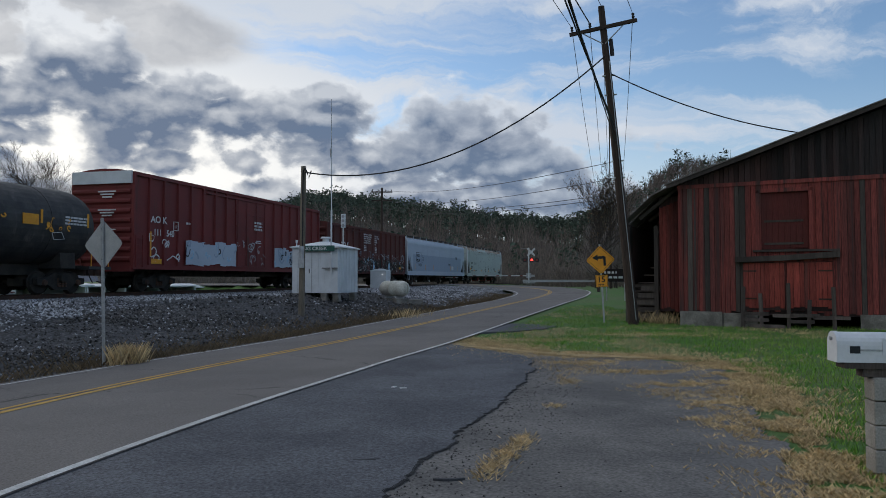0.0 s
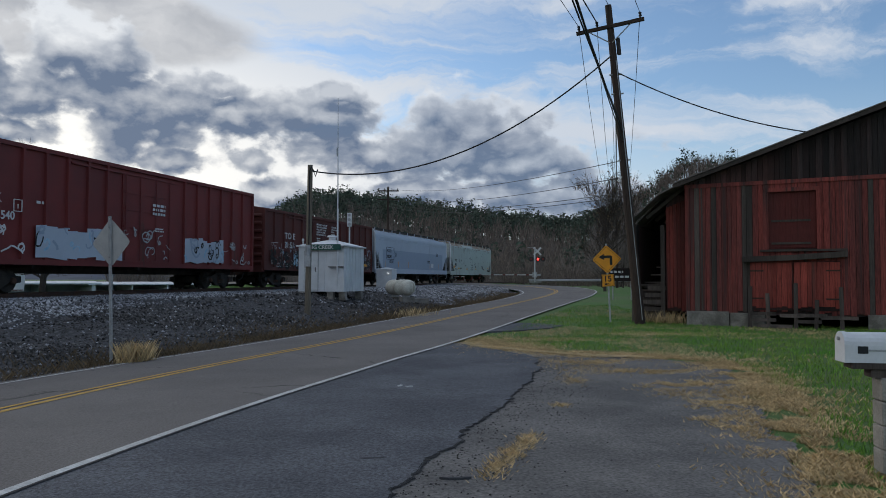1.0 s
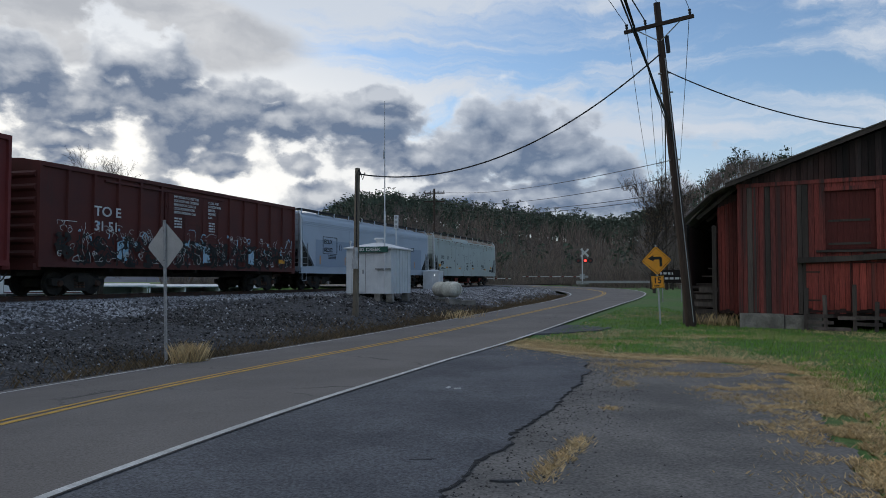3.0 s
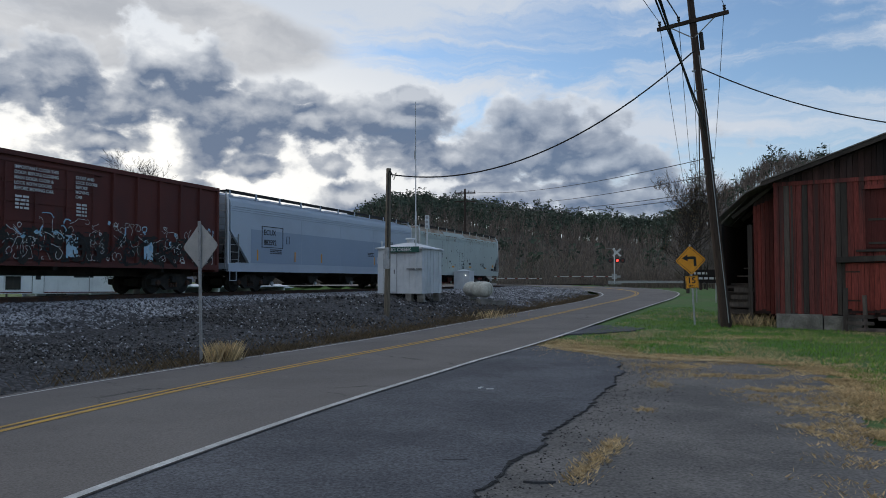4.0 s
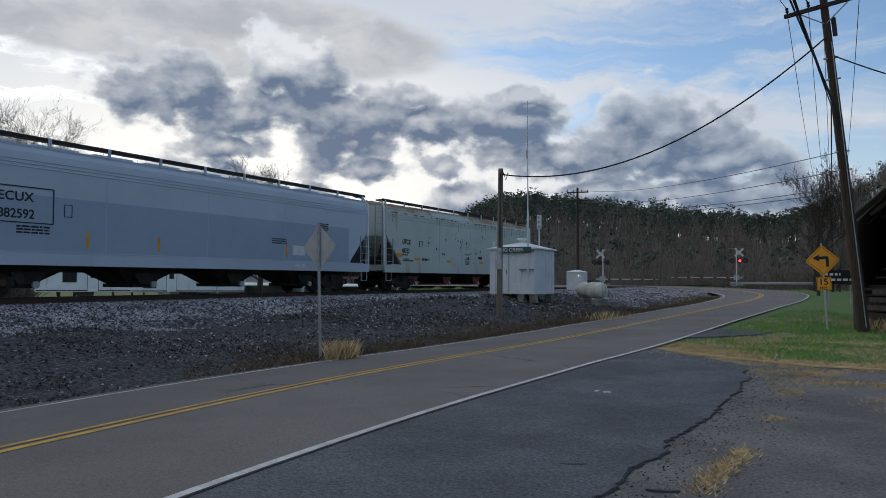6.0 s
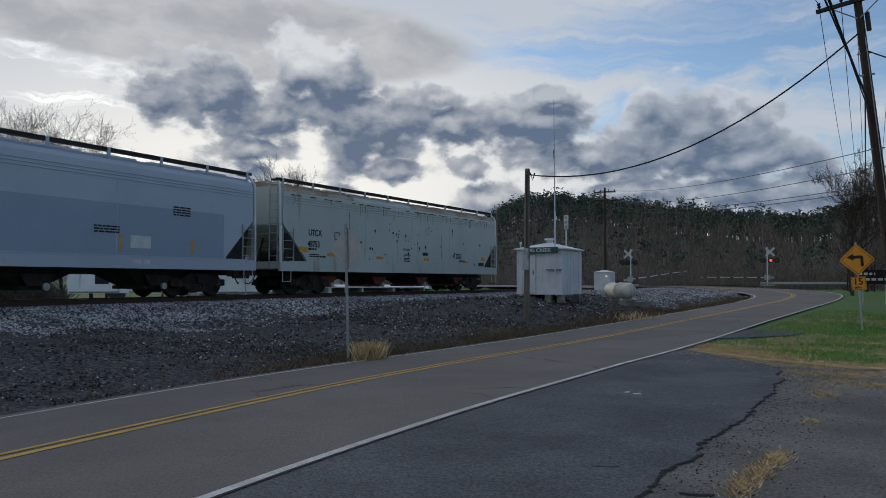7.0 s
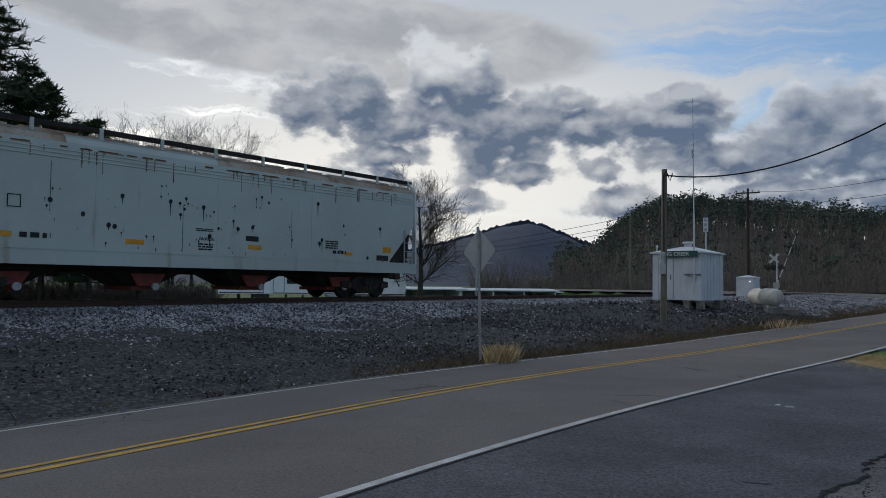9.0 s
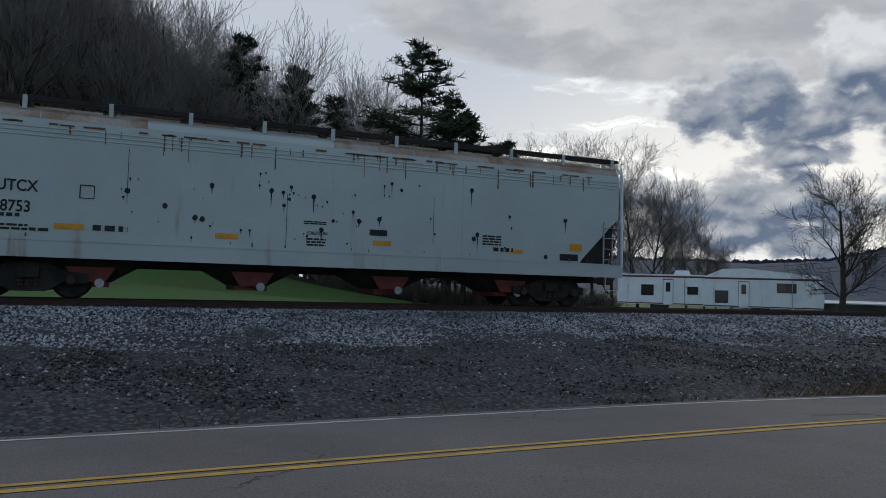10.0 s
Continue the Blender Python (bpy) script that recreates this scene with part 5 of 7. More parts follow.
    lean.box(-2.1, -1.98, 0.9, 8.0, 0.0, 3.7)
    lean.box(-2.1, 0.0, 6.0, 6.1, 0.0, 4.2)
    part("lean_to", lean, "barn_dark", b)
    x = -0.85
    while x < -0.03:
        w = rng.uniform(0.10, 0.15)
        part("board", slab(x, x + w - 0.01, 0.70, 0.75, 0.45 + rng.uniform(0, 0.2), 4.6 + x * 0.4), "barn", b)
        x += w
    for i in range(5):
        part("crate_board", slab(-1.9 + 0.1 * i, -0.95 + 0.03 * i, 0.55, 0.62, 0.2 + i * 0.26, 0.36 + i * 0.26), "barn_grey", b)
    for i in range(4):
        part("stair", slab(-1.75 + 0.22 * i, -0.9, 1.2, 1.5, 1.5 + i * 0.28, 1.55 + i * 0.28), "barn_grey", b)
    for x in (-2.05, -1.0):
        part("post", slab(x, x + 0.14, 0.45, 0.6, -0.1, 3.6), "barn_grey", b)
    # roof: sheets of tin, ragged along the eave
    i = 0
    yy = -0.45
    while yy < 14.3:
        me = Mesh()
        e = rng.uniform(-0.10, 0.08)
        w = 0.78
        lift = rng.uniform(0, 0.02)
        me.prism([(-0.35 + e, eave - 0.10 + lift), (peak, top(peak) + 0.10 + lift), (peak, top(peak) + 0.07 + lift), (-0.35 + e, eave - 0.14 + lift)], yy, yy + w, "y")
        part("roof_sheet", me, "tin", b)
        me = Mesh()
        me.prism([(-1.95 + e + rng.uniform(-0.15, 0.1), 3.70 + rng.uniform(-0.08, 0.05)), (-0.9, 4.66), (-0.25, eave - 0.13), (-0.25, eave - 0.17), (-0.9, 4.62), (-1.95 + e, 3.66)], yy + 0.15, yy + w + 0.13, "y")
        part("lean_to_sheet", me, "tin", b)
        yy += w - 0.02
    me = Mesh()
    me.prism([(peak, top(peak) + 0.07), (peak, top(peak) + 0.10), (2 * peak + 0.35, eave - 0.1), (2 * peak + 0.35, eave - 0.13)], -0.45, 14.3, "y")
    part("roof_slope", me, "tin", b)
    fas = Mesh()
    fas.prism([(-0.35, eave - 0.28), (-0.35, eave - 0.11), (peak, top(peak) + 0.07), (peak, top(peak) - 0.08)], -0.42, -0.36, "y")
    part("bargeboard", fas, "barn_grey", b)
    for k in range(9):
        y0 = 0.6 + k * 1.5
        r = Mesh()
        r.box(-1.9, -0.2, y0, y0 + 0.08, 0, 0.12, Matrix.Translation((0, 0, 5.0)) @ Matrix.Rotation(-0.66, 4, "Y"))
        part("rafter", r, "barn_grey", b)
    # far porch with its own little roof
    me = Mesh()
    me.prism([(-2.9, 3.35), (-1.9, 3.75), (-1.9, 3.70), (-2.9, 3.30)], 6.0, 9.0, "y")
    part("porch_roof", me, "tin", b)
    part("porch_post", slab(-2.75, -2.63, 6.2, 6.32, 0, 3.35), "barn_grey", b)
    return b


barn()

# old boards, hay and crates heaped beside the lean-to
heap = thing("lumber_pile", "pile of grey boards and pallets beside the barn", "lumber pile", pose(7.55, 28.4, 0, 0, 0, -24))
rngp = random.Random(31)
for i in range(14):
    me = Mesh()
    a = rngp.uniform(-0.35, 0.35)
    me.box(-0.45, 0.45, -0.05, 0.05, 0, 0.09, pose(rngp.uniform(-0.06, 0.06), rngp.uniform(-0.1, 0.1), 0.02 + i * 0.105, 0, rngp.uniform(-4, 4), math.degrees(a) * 0.3))
    part("plank", me, "barn_grey", heap)

UP = Vector((6.78, 26.97, 0))
pole = thing("utility_pole", "tall leaning brown wooden utility pole with a crossarm", "utility pole", Matrix.Translation(UP))
tilt = Matrix.Rotation(radians(-5.3), 4, "Y")
me = Mesh()
me.rod(tilt @ Vector((0, 0, -0.5)), tilt @ Vector((0, 0, 11.55)), 0.19, 0.115, 12)
part("shaft", me, "pole", pole)
arm_m = tilt @ Matrix.Translation((0, 0, 10.75)) @ Matrix.Rotation(radians(-25), 4, "Z")
me = Mesh()
me.box(-1.22, 1.22, -0.15, -0.03, -0.06, 0.06, arm_m)
part("crossarm", me, "pole", pole)
for s in (-1, 1):
    me = Mesh()
    me.rod(arm_m @ Vector((s * 0.8, -0.1, -0.02)), arm_m @ Vector((0, -0.1, -0.62)), 0.02)
    part("brace", me, "galv", pole)
for k in (-1.12, -0.45, 1.1):
    me = Mesh()
    for z, r in ((0.06, 0.03), (0.12, 0.055), (0.17, 0.04), (0.22, 0.055)):
        me.rod(arm_m @ Vector((k, -0.09, z)), arm_m @ Vector((k, -0.09, z + 0.045)), r, n=8)
    part("insulator", me, "wire", pole)
me = Mesh()
me.rod(tilt @ Vector((0.2, -0.1, 9.7)), tilt @ Vector((0.2, -0.1, 10.3)), 0.075, n=8)
part("cutout", me, "wire", pole)
me = Mesh()
me.rod(tilt @ Vector((0.05, -0.19, 0.2)), tilt @ Vector((0.05, -0.15, 9.5)), 0.015, n=5)
part("ground_wire", me, "galv", pole)
for z in (9.0, 8.3, 5.9, 5.3):
    me = Mesh()
    me.rod(tilt @ Vector((-0.22, -0.05, z)), tilt @ Vector((0.22, -0.05, z)), 0.03, n=6)
    part("bracket", me, "galv", pole)


def on_pole(z, x=0.0):
    return UP + tilt @ Vector((x, -0.1, z))


far = thing("utility_pole", "far brown utility pole with two crossarms", "utility pole", pose(-6.4, 79, gz(-6.4, 79)))
me = Mesh()
me.rod((0, 0, -0.3), (0, 0, 10.6), 0.16, 0.11, 8)
part("shaft", me, "pole", far)
for z in (10.1, 9.2):
    part("crossarm", slab(-1.1, 1.1, -0.06, 0.06, z, z + 0.12), "pole", far)
for k in (-1.0, -0.4, 0.4, 1.0):
    me = Mesh()
    me.rod((k, 0, 10.2), (k, 0, 10.42), 0.04, n=6)
    part("insulator", me, "wire", far)
farz = gz(-6.4, 79)
far2 = thing("utility_pole", "slim grey utility pole before the wooded hill", "utility pole", pose(-22, 98, gz(-22, 98)))
me = Mesh()
me.rod((0, 0, -0.3), (0, 0, 10.4), 0.17, 0.12, 8)
part("shaft", me, "pole_grey", far2)
far3 = thing("utility_pole", "brown utility pole behind the barn", "utility pole", pose(18.6, 84, gz(18.6, 84)))
me = Mesh()
me.rod((0, 0, -0.3), (0, 0, 9.6), 0.16, 0.11, 8)
part("shaft", me, "pole", far3)
part("crossarm", slab(-1.2, 1.2, -0.06, 0.06, 9.2, 9.32), "pole", far3)

for k, dx in ((-1.12, -1.1), (-0.45, -0.5), (0.1, 0.0), (1.1, 1.1)):
    p = UP + arm_m @ Vector((k, -0.09, 0.25)) if k != 0.1 else on_pole(11.5)
    cable("power_line", p, (-7.1 + dx, -8, 11.0), 0.5, 0.011 if k != -0.45 else 0.022, label="black power line strung between poles")
    cable("power_line", p, (18.6 + dx, 84, gz(18.6, 84) + 9.45), 1.0, 0.012, label="black power line strung between poles")
for z, end, r in ((7.0, (-4.2, -8, 7.6), 0.026), (7.25, (-4.7, -8, 8.1), 0.020), (6.6, (-3.9, -8, 7.3), 0.016)):
    cable("telephone_line", on_pole(z), end, 0.25, r, label="thick black telephone cable strung between poles")
cable("power_line", on_pole(9.0), (18.6, 84, gz(18.6, 84) + 8.0), 0.9, 0.03, label="thick twisted black cable strung between poles")
GP = Vector((-5.6, 30.0, gz(-5.6, 30.0)))
cable("service_line", on_pole(9.75), GP + Vector((0.12, -0.05, 5.70)), 1.5, 0.028)
cable("service_line", on_pole(9.1), (14.2, 26.0, 6.55), 0.5, 0.022)
for z, zf in ((5.9, 10.4), (5.3, 9.3), (4.75, 8.8), (4.6, 8.5)):
    cable("telephone_line", on_pole(z), (-6.4, 79, farz + zf), 0.6, 0.013)
for zf, z2 in ((10.4, 10.2), (9.3, 9.3), (8.8, 8.6)):
    cable("telephone_line", (-6.4, 79, farz + zf), (-22, 98, gz(-22, 98) + z2), 0.4, 0.02)
    cable("telephone_line", (-22, 98, gz(-22, 98) + z2), (-120, 150, z2 - 2), 2.0, 0.03)

gp = thing("wooden_post", "short grey wooden service pole on the gravel bank", "utility pole", Matrix.Translation(GP))
me = Mesh()
me.rod((0, 0, -0.4), (0.05, 0, 5.95), 0.125, 0.10, 10)
part("shaft", me, "pole_grey", gp)
me = Mesh()
me.rod((0.02, -0.15, 2.3), (0.02, -0.15, 2.75), 0.10, n=10)
me.box(-0.09, 0.13, -0.28, -0.14, 1.9, 2.3)
part("meter", me, "galv", gp)
me = Mesh()
me.pipe([(0.05, -0.14, 2.7), (0.05, -0.14, 5.7), (0.14, -0.18, 5.85), (0.22, -0.2, 5.7), (0.3, -0.25, 5.45), (0.38, -0.15, 5.75)], 0.025)
part("conduit", me, "wire", gp)


def diamond(size, thick=0.004):
    me = Mesh()
    h, c = size / 2, size * 0.06
    pts = [(0, -h + 0), (c, -h + c * 0.55), (h - c * 0.55, -c), (h, 0), (h - c * 0.55, c), (c, h - c * 0.55), (0, h), (-c, h - c * 0.55), (-h + c * 0.55, c), (-h, 0), (-h + c * 0.55, -c), (-c, -h + c * 0.55)]
    me.prism(pts, -thick / 2, thick / 2, "y")
    return me


# warning sign seen from behind
wx, wy = -7.15, 16.05
ws = thing("road_sign", "back of a bare metal diamond road sign on a steel post", "road sign", pose(wx, wy, gz(wx, wy), 0, -2.2, -20))
me = Mesh()
me.box(-0.03, 0.03, -0.015, 0.015, -0.4, 3.18)
me.box(-0.045, 0.045, 0.0, 0.004, -0.4, 3.18)
part("post", me, "galv", ws)
me = diamond(1.0)
pl = part("plate", me, "sign_back", ws)
pl.location = (0, 0.03, 2.62)
for z in (2.3, 2.95):
    me = Mesh()
    me.rod((0, -0.03, z), (0, 0.0, z), 0.012, n=6)
    part("bolt", me, "steel", ws)

# yellow turn sign with speed plate
tx, ty = 5.95, 28.0
ts = thing("road_sign", "yellow diamond left-turn warning sign with a fifteen mph plate", "road sign", pose(tx, ty, gz(tx, ty), 0, -3.0, -6))
me = Mesh()
me.box(-0.03, 0.03, 0.01, 0.04, -0.4, 2.9)
part("post", me, "galv", ts)
pl = part("plate", diamond(1.02), "sign_yellow", ts)
pl.location = (0, 0, 2.32)
bd = Mesh()
for i in range(4):
    a0, a1 = math.pi / 2 * i, math.pi / 2 * (i + 1)
    r = 0.465
    bd.rod((r * math.sin(a0), -0.004, 2.32 + r * math.cos(a0)), (r * math.sin(a1), -0.004, 2.32 + r * math.cos(a1)), 0.008, n=4)
part("border", bd, "ink", ts)
ar = Mesh()
ar.prism([(0.10, 2.10), (0.19, 2.10), (0.19, 2.42), (0.14, 2.46), (-0.10, 2.46), (-0.10, 2.53), (-0.30, 2.41), (-0.10, 2.29), (-0.10, 2.36), (0.10, 2.36)], -0.010, -0.004, "y")
part("arrow", ar, "ink", ts)
sp = part("speed_plate", slab(-0.22, 0.22, -0.006, 0.0, 1.32, 1.76), "sign_yellow", ts)
lettering("speed", "15", 0.30, face(-0.165, 1.50, -0.009), "ink", sp)
lettering("unit", "MPH", 0.10, face(-0.13, 1.37, -0.009), "ink", sp)
fr = Mesh()
q = [(-0.20, 1.34), (0.20, 1.34), (0.20, 1.74), (-0.20, 1.74)]
for a, b in zip(q, q[1:] + q[:1]):
    fr.rod((a[0], -0.008, a[1]), (b[0], -0.008, b[1]), 0.006, n=4)
part("plate_border", fr, "ink", sp)

# brown direction sign further on
bx, by = 10.6, 46.5
bs = thing("road_sign", "brown direction sign with white lettering on two posts", "road sign", pose(bx, by, gz(bx, by), 0, 0, -4))
for x in (-0.55, 0.55):
    part("post", slab(x - 0.03, x + 0.03, 0, 0.06, -0.3, 2.0), "galv", bs)
part("plate", slab(-0.85, 0.85, -0.02, 0.0, 1.15, 1.95), "barn_dark", bs)
bars("sign_text", bs, -0.7, 1.66, 0.75, 1, 0.13, -0.021, "chalk", random.Random(3))
bars("sign_text", bs, -0.7, 1.36, 1.4, 1, 0.13, -0.021, "chalk", random.Random(5))


def mailbox():
    at = pose(3.26, 6.35, 0, 0, 0, -8)
    mb = thing("mailbox", "white metal mailbox on a plank over a concrete-block pier", "mailbox", at)
    r, z0 = 0.105, 0.93
    prof = [(-r, z0)] + [(-r * math.cos(a), z0 + 0.14 + r * math.sin(a)) for a in (math.pi * i / 10 for i in range(11))] + [(r, z0)]
    me = Mesh()
    me.prism(prof, 0.0, 0.62, "x")
    part("shell", me, "white_metal", mb)
    me = Mesh()
    me.prism([(a * 1.05, z0 + (b - z0) * 1.03) for a, b in prof], -0.012, 0.025, "x")
    part("door", me, "white_metal", mb)
    me = Mesh()
    me.rod((-0.03, 0, z0 + 0.19), (-0.012, 0, z0 + 0.19), 0.016, n=8)
    part("knob", me, "galv", mb)
    part("number_bar", slab(0.09, 0.17, -r - 0.003, -r, z0 + 0.075, z0 + 0.135), "ink", mb)
    part("rib", slab(0.17, 0.34, -r - 0.004, -r, z0 + 0.095, z0 + 0.110), "galv", mb)
    part("flag", slab(0.34, 0.42, -r - 0.008, -r - 0.003, z0 + 0.06, z0 + 0.20), "white_metal", mb)
    part("plank", slab(0.05, 0.66, -0.10, 0.10, z0 - 0.05, z0), "barn_grey", mb)
    part("plank", slab(0.20, 0.62, -0.075, 0.075, z0 - 0.12, z0 - 0.05), "barn_grey", mb)
    for i in range(5):
        z = z0 - 0.12 - 0.196 * (i + 1)
        bevelled(part("block", slab(0.27, 0.67, -0.10, 0.10, z + 0.006, z + 0.194), "block", mb), 0.008)
    return mb


mailbox()


# ---- railway side: relay hut, gas tank, signals ----
def hut():
    base = 0.955
    h = thing("relay_hut", "white sheet-metal relay hut with a low hipped roof and name board", "relay hut", pose(-5.02, 36.0, base, 0, 0, -14))
    w, d, t = 2.3, 2.66, 2.22
    # local x runs back along the front to its left end as minus
    part("wall", slab(-w, 0, 0, d, 0.06, t), "white_metal", h)
    for i in range(8):
        x = -w + i * w / 7
        part("seam", slab(x - 0.018, x + 0.018, -0.022, 0.0, 0.08, t), "white_metal", h)
    for i in range(8):
        y = i * d / 7
        part("seam", slab(0.0, 0.022, y - 0.018, y + 0.018, 0.08, t), "white_metal", h)
    roof = Mesh()
    o = 0.12
    roof.loft([[(-w - o, -o, t), (o, -o, t), (o, d + o, t), (-w - o, d + o, t)], [(-w - o, -o, t + 0.06), (o, -o, t + 0.06), (o, d + o, t + 0.06), (-w - o, d + o, t + 0.06)], [(-w / 2 - 0.2, d / 2 - 0.2, t + 0.36), (-w / 2 + 0.2, d / 2 - 0.2, t + 0.36), (-w / 2 + 0.2, d / 2 + 0.2, t + 0.36), (-w / 2 - 0.2, d / 2 + 0.2, t + 0.36)]])
    part("roof", roof, "white_metal", h)
    v = Mesh()
    v.rod((-w / 2, d / 2, t + 0.34), (-w / 2, d / 2, t + 0.52), 0.17, n=14)
    v.rod((-w / 2, d / 2, t + 0.52), (-w / 2, d / 2, t + 0.60), 0.28, 0.22, 14)
    part("roof_vent", v, "white_metal", h)
    dr = part("door", slab(-w + 0.30, -w + 0.98, -0.035, -0.002, 0.12, t - 0.25), "white_metal", h)
    hd = Mesh()
    hd.box(-w + 0.86, -w + 0.90, -0.07, -0.035, 1.0, 1.22)
    part("door_handle", hd, "steel", dr)
    for x0, x1, z0, z1 in ((-w + 0.27, -w + 0.30, 0.10, t - 0.22), (-w + 0.98, -w + 1.01, 0.10, t - 0.22), (-w + 0.27, -w + 1.01, t - 0.25, t - 0.22)):
        part("door_gap", slab(x0, x1, -0.026, -0.002, z0, z1), "galv", dr)
    nb = part("name_board", slab(-w + 0.52, -0.10, -0.17, -0.13, t - 0.17, t + 0.10), "sign_green", h, "dark green name board with white letters")
    lettering("name", "BIG CREEK", 0.23, face(-w + 0.60, t - 0.115, -0.172), "chalk", nb, wide=1.12)
    lk = Mesh()
    lk.box(-w + 0.50, -w + 0.62, -0.06, -0.03, 1.0, 1.14, Matrix.Translation((-w + 0.56, 0, 1.07)) @ Matrix.Rotation(0.785, 4, "Y") @ Matrix.Translation((w - 0.56, 0, -1.07)))
    part("lock_plate", lk, "steel", h)
    # antenna with its clamps
    a = Mesh()
    a.rod((-0.28, -0.10, 0.95), (-0.28, -0.10, 4.0), 0.045, n=8)
    a.rod((-0.28, -0.10, 4.0), (-0.29, -0.10, 6.6), 0.028, n=8)
    part("antenna_mast", a, "white_metal", h)
    a = Mesh()
    a.rod((-0.29, -0.10, 6.6), (-0.31, -0.10, 9.35), 0.022, 0.012, 6)
    a.rod((-0.32, -0.10, 6.55), (-0.32, -0.10, 6.95), 0.05, n=6)
    part("antenna_whip", a, "galv", h)
    for z in (1.22, t - 0.05):
        part("clamp", slab(-0.75, 0.02, -0.12, -0.03, z, z + 0.05), "steel", h)
    for x, y in ((-w + 0.15, 0.15), (-0.7, 0.15), (-0.15, 0.3), (-0.15, d - 0.2), (-w + 0.15, d - 0.2)):
        part("foot_block", slab(x - 0.15, x + 0.15, y - 0.15, y + 0.15, -0.35, 0.06), "concrete", h)
    # small stack lamp on the roof edge
    me = Mesh()
    me.rod((-w + 0.1, 0.2, t + 0.06), (-w + 0.1, 0.2, t + 0.28), 0.03, n=6)
    me.rod((-w + 0.1, 0.2, t + 0.28), (-w + 0.1, 0.2, t + 0.40), 0.06, n=8)
    part("roof_lamp", me, "white_metal", h)


hut()

# second small cabinet further up the line
c2 = thing("signal_cabinet", "small white metal signal cabinet beside the track", "signal cabinet", pose(-5.0, 60.0, 0.75, 0, 0, -14))
part("body", slab(-0.8, 0.5, 0, 1.2, 0.05, 1.65), "white_metal", c2)
me = Mesh()
me.loft([[(-0.88, -0.08, 1.65), (0.58, -0.08, 1.65), (0.58, 1.28, 1.65), (-0.88, 1.28, 1.65)], [(-0.25, 0.5, 1.82), (-0.05, 0.5, 1.82), (-0.05, 0.7, 1.82), (-0.25, 0.7, 1.82)]])
part("roof", me, "white_metal", c2)
part("door", slab(-0.7, 0.0, -0.02, 0, 0.15, 1.5), "white_metal", c2)
me = Mesh()
me.rod((0.2, -0.02, 1.35), (0.2, -0.06, 1.35), 0.03, n=8)
part("lamp", me, "white_lamp", c2, "small lit white lamp")

# propane tank on a concrete cradle
pz = gz(-2.7, 42.0)
pt = thing("propane_tank", "stained white horizontal propane tank on concrete supports", "gas tank", pose(-2.7, 42.0, min(max(pz, 0.42), 0.62), 0, 0, 35))
rings = []
for y, r in [(-1.2, 0.06), (-1.17, 0.2), (-1.08, 0.33), (-0.95, 0.40), (-0.8, 0.43), (-0.1, 0.43), (-0.095, 0.44), (0.0, 0.44), (0.005, 0.43), (0.8, 0.43), (0.95, 0.40), (1.08, 0.33), (1.17, 0.2), (1.2, 0.06)]:
    rings.append([(math.cos(a) * r, y, 0.72 + math.sin(a) * r) for a in (2 * math.pi * i / 28 for i in range(28))])
me = Mesh()
me.loft(rings)
part("vessel", me, "tank_white", pt, smooth=True)
me = Mesh()
me.rod((0, 0.1, 1.12), (0, 0.1, 1.26), 0.19, 0.16, 14)
part("valve_hood", me, "black", pt)
for y in (-0.6, 0.6):
    part("leg", slab(-0.22, 0.22, y - 0.05, y + 0.05, 0.18, 0.38), "galv", pt)
    part("support", slab(-0.35, 0.45, y - 0.2, y + 0.2, -0.4, 0.18), "concrete", pt)
part("slab", slab(0.3, 1.6, -0.5, 0.8, -0.35, 0.10), "concrete", pt)

GATES = []


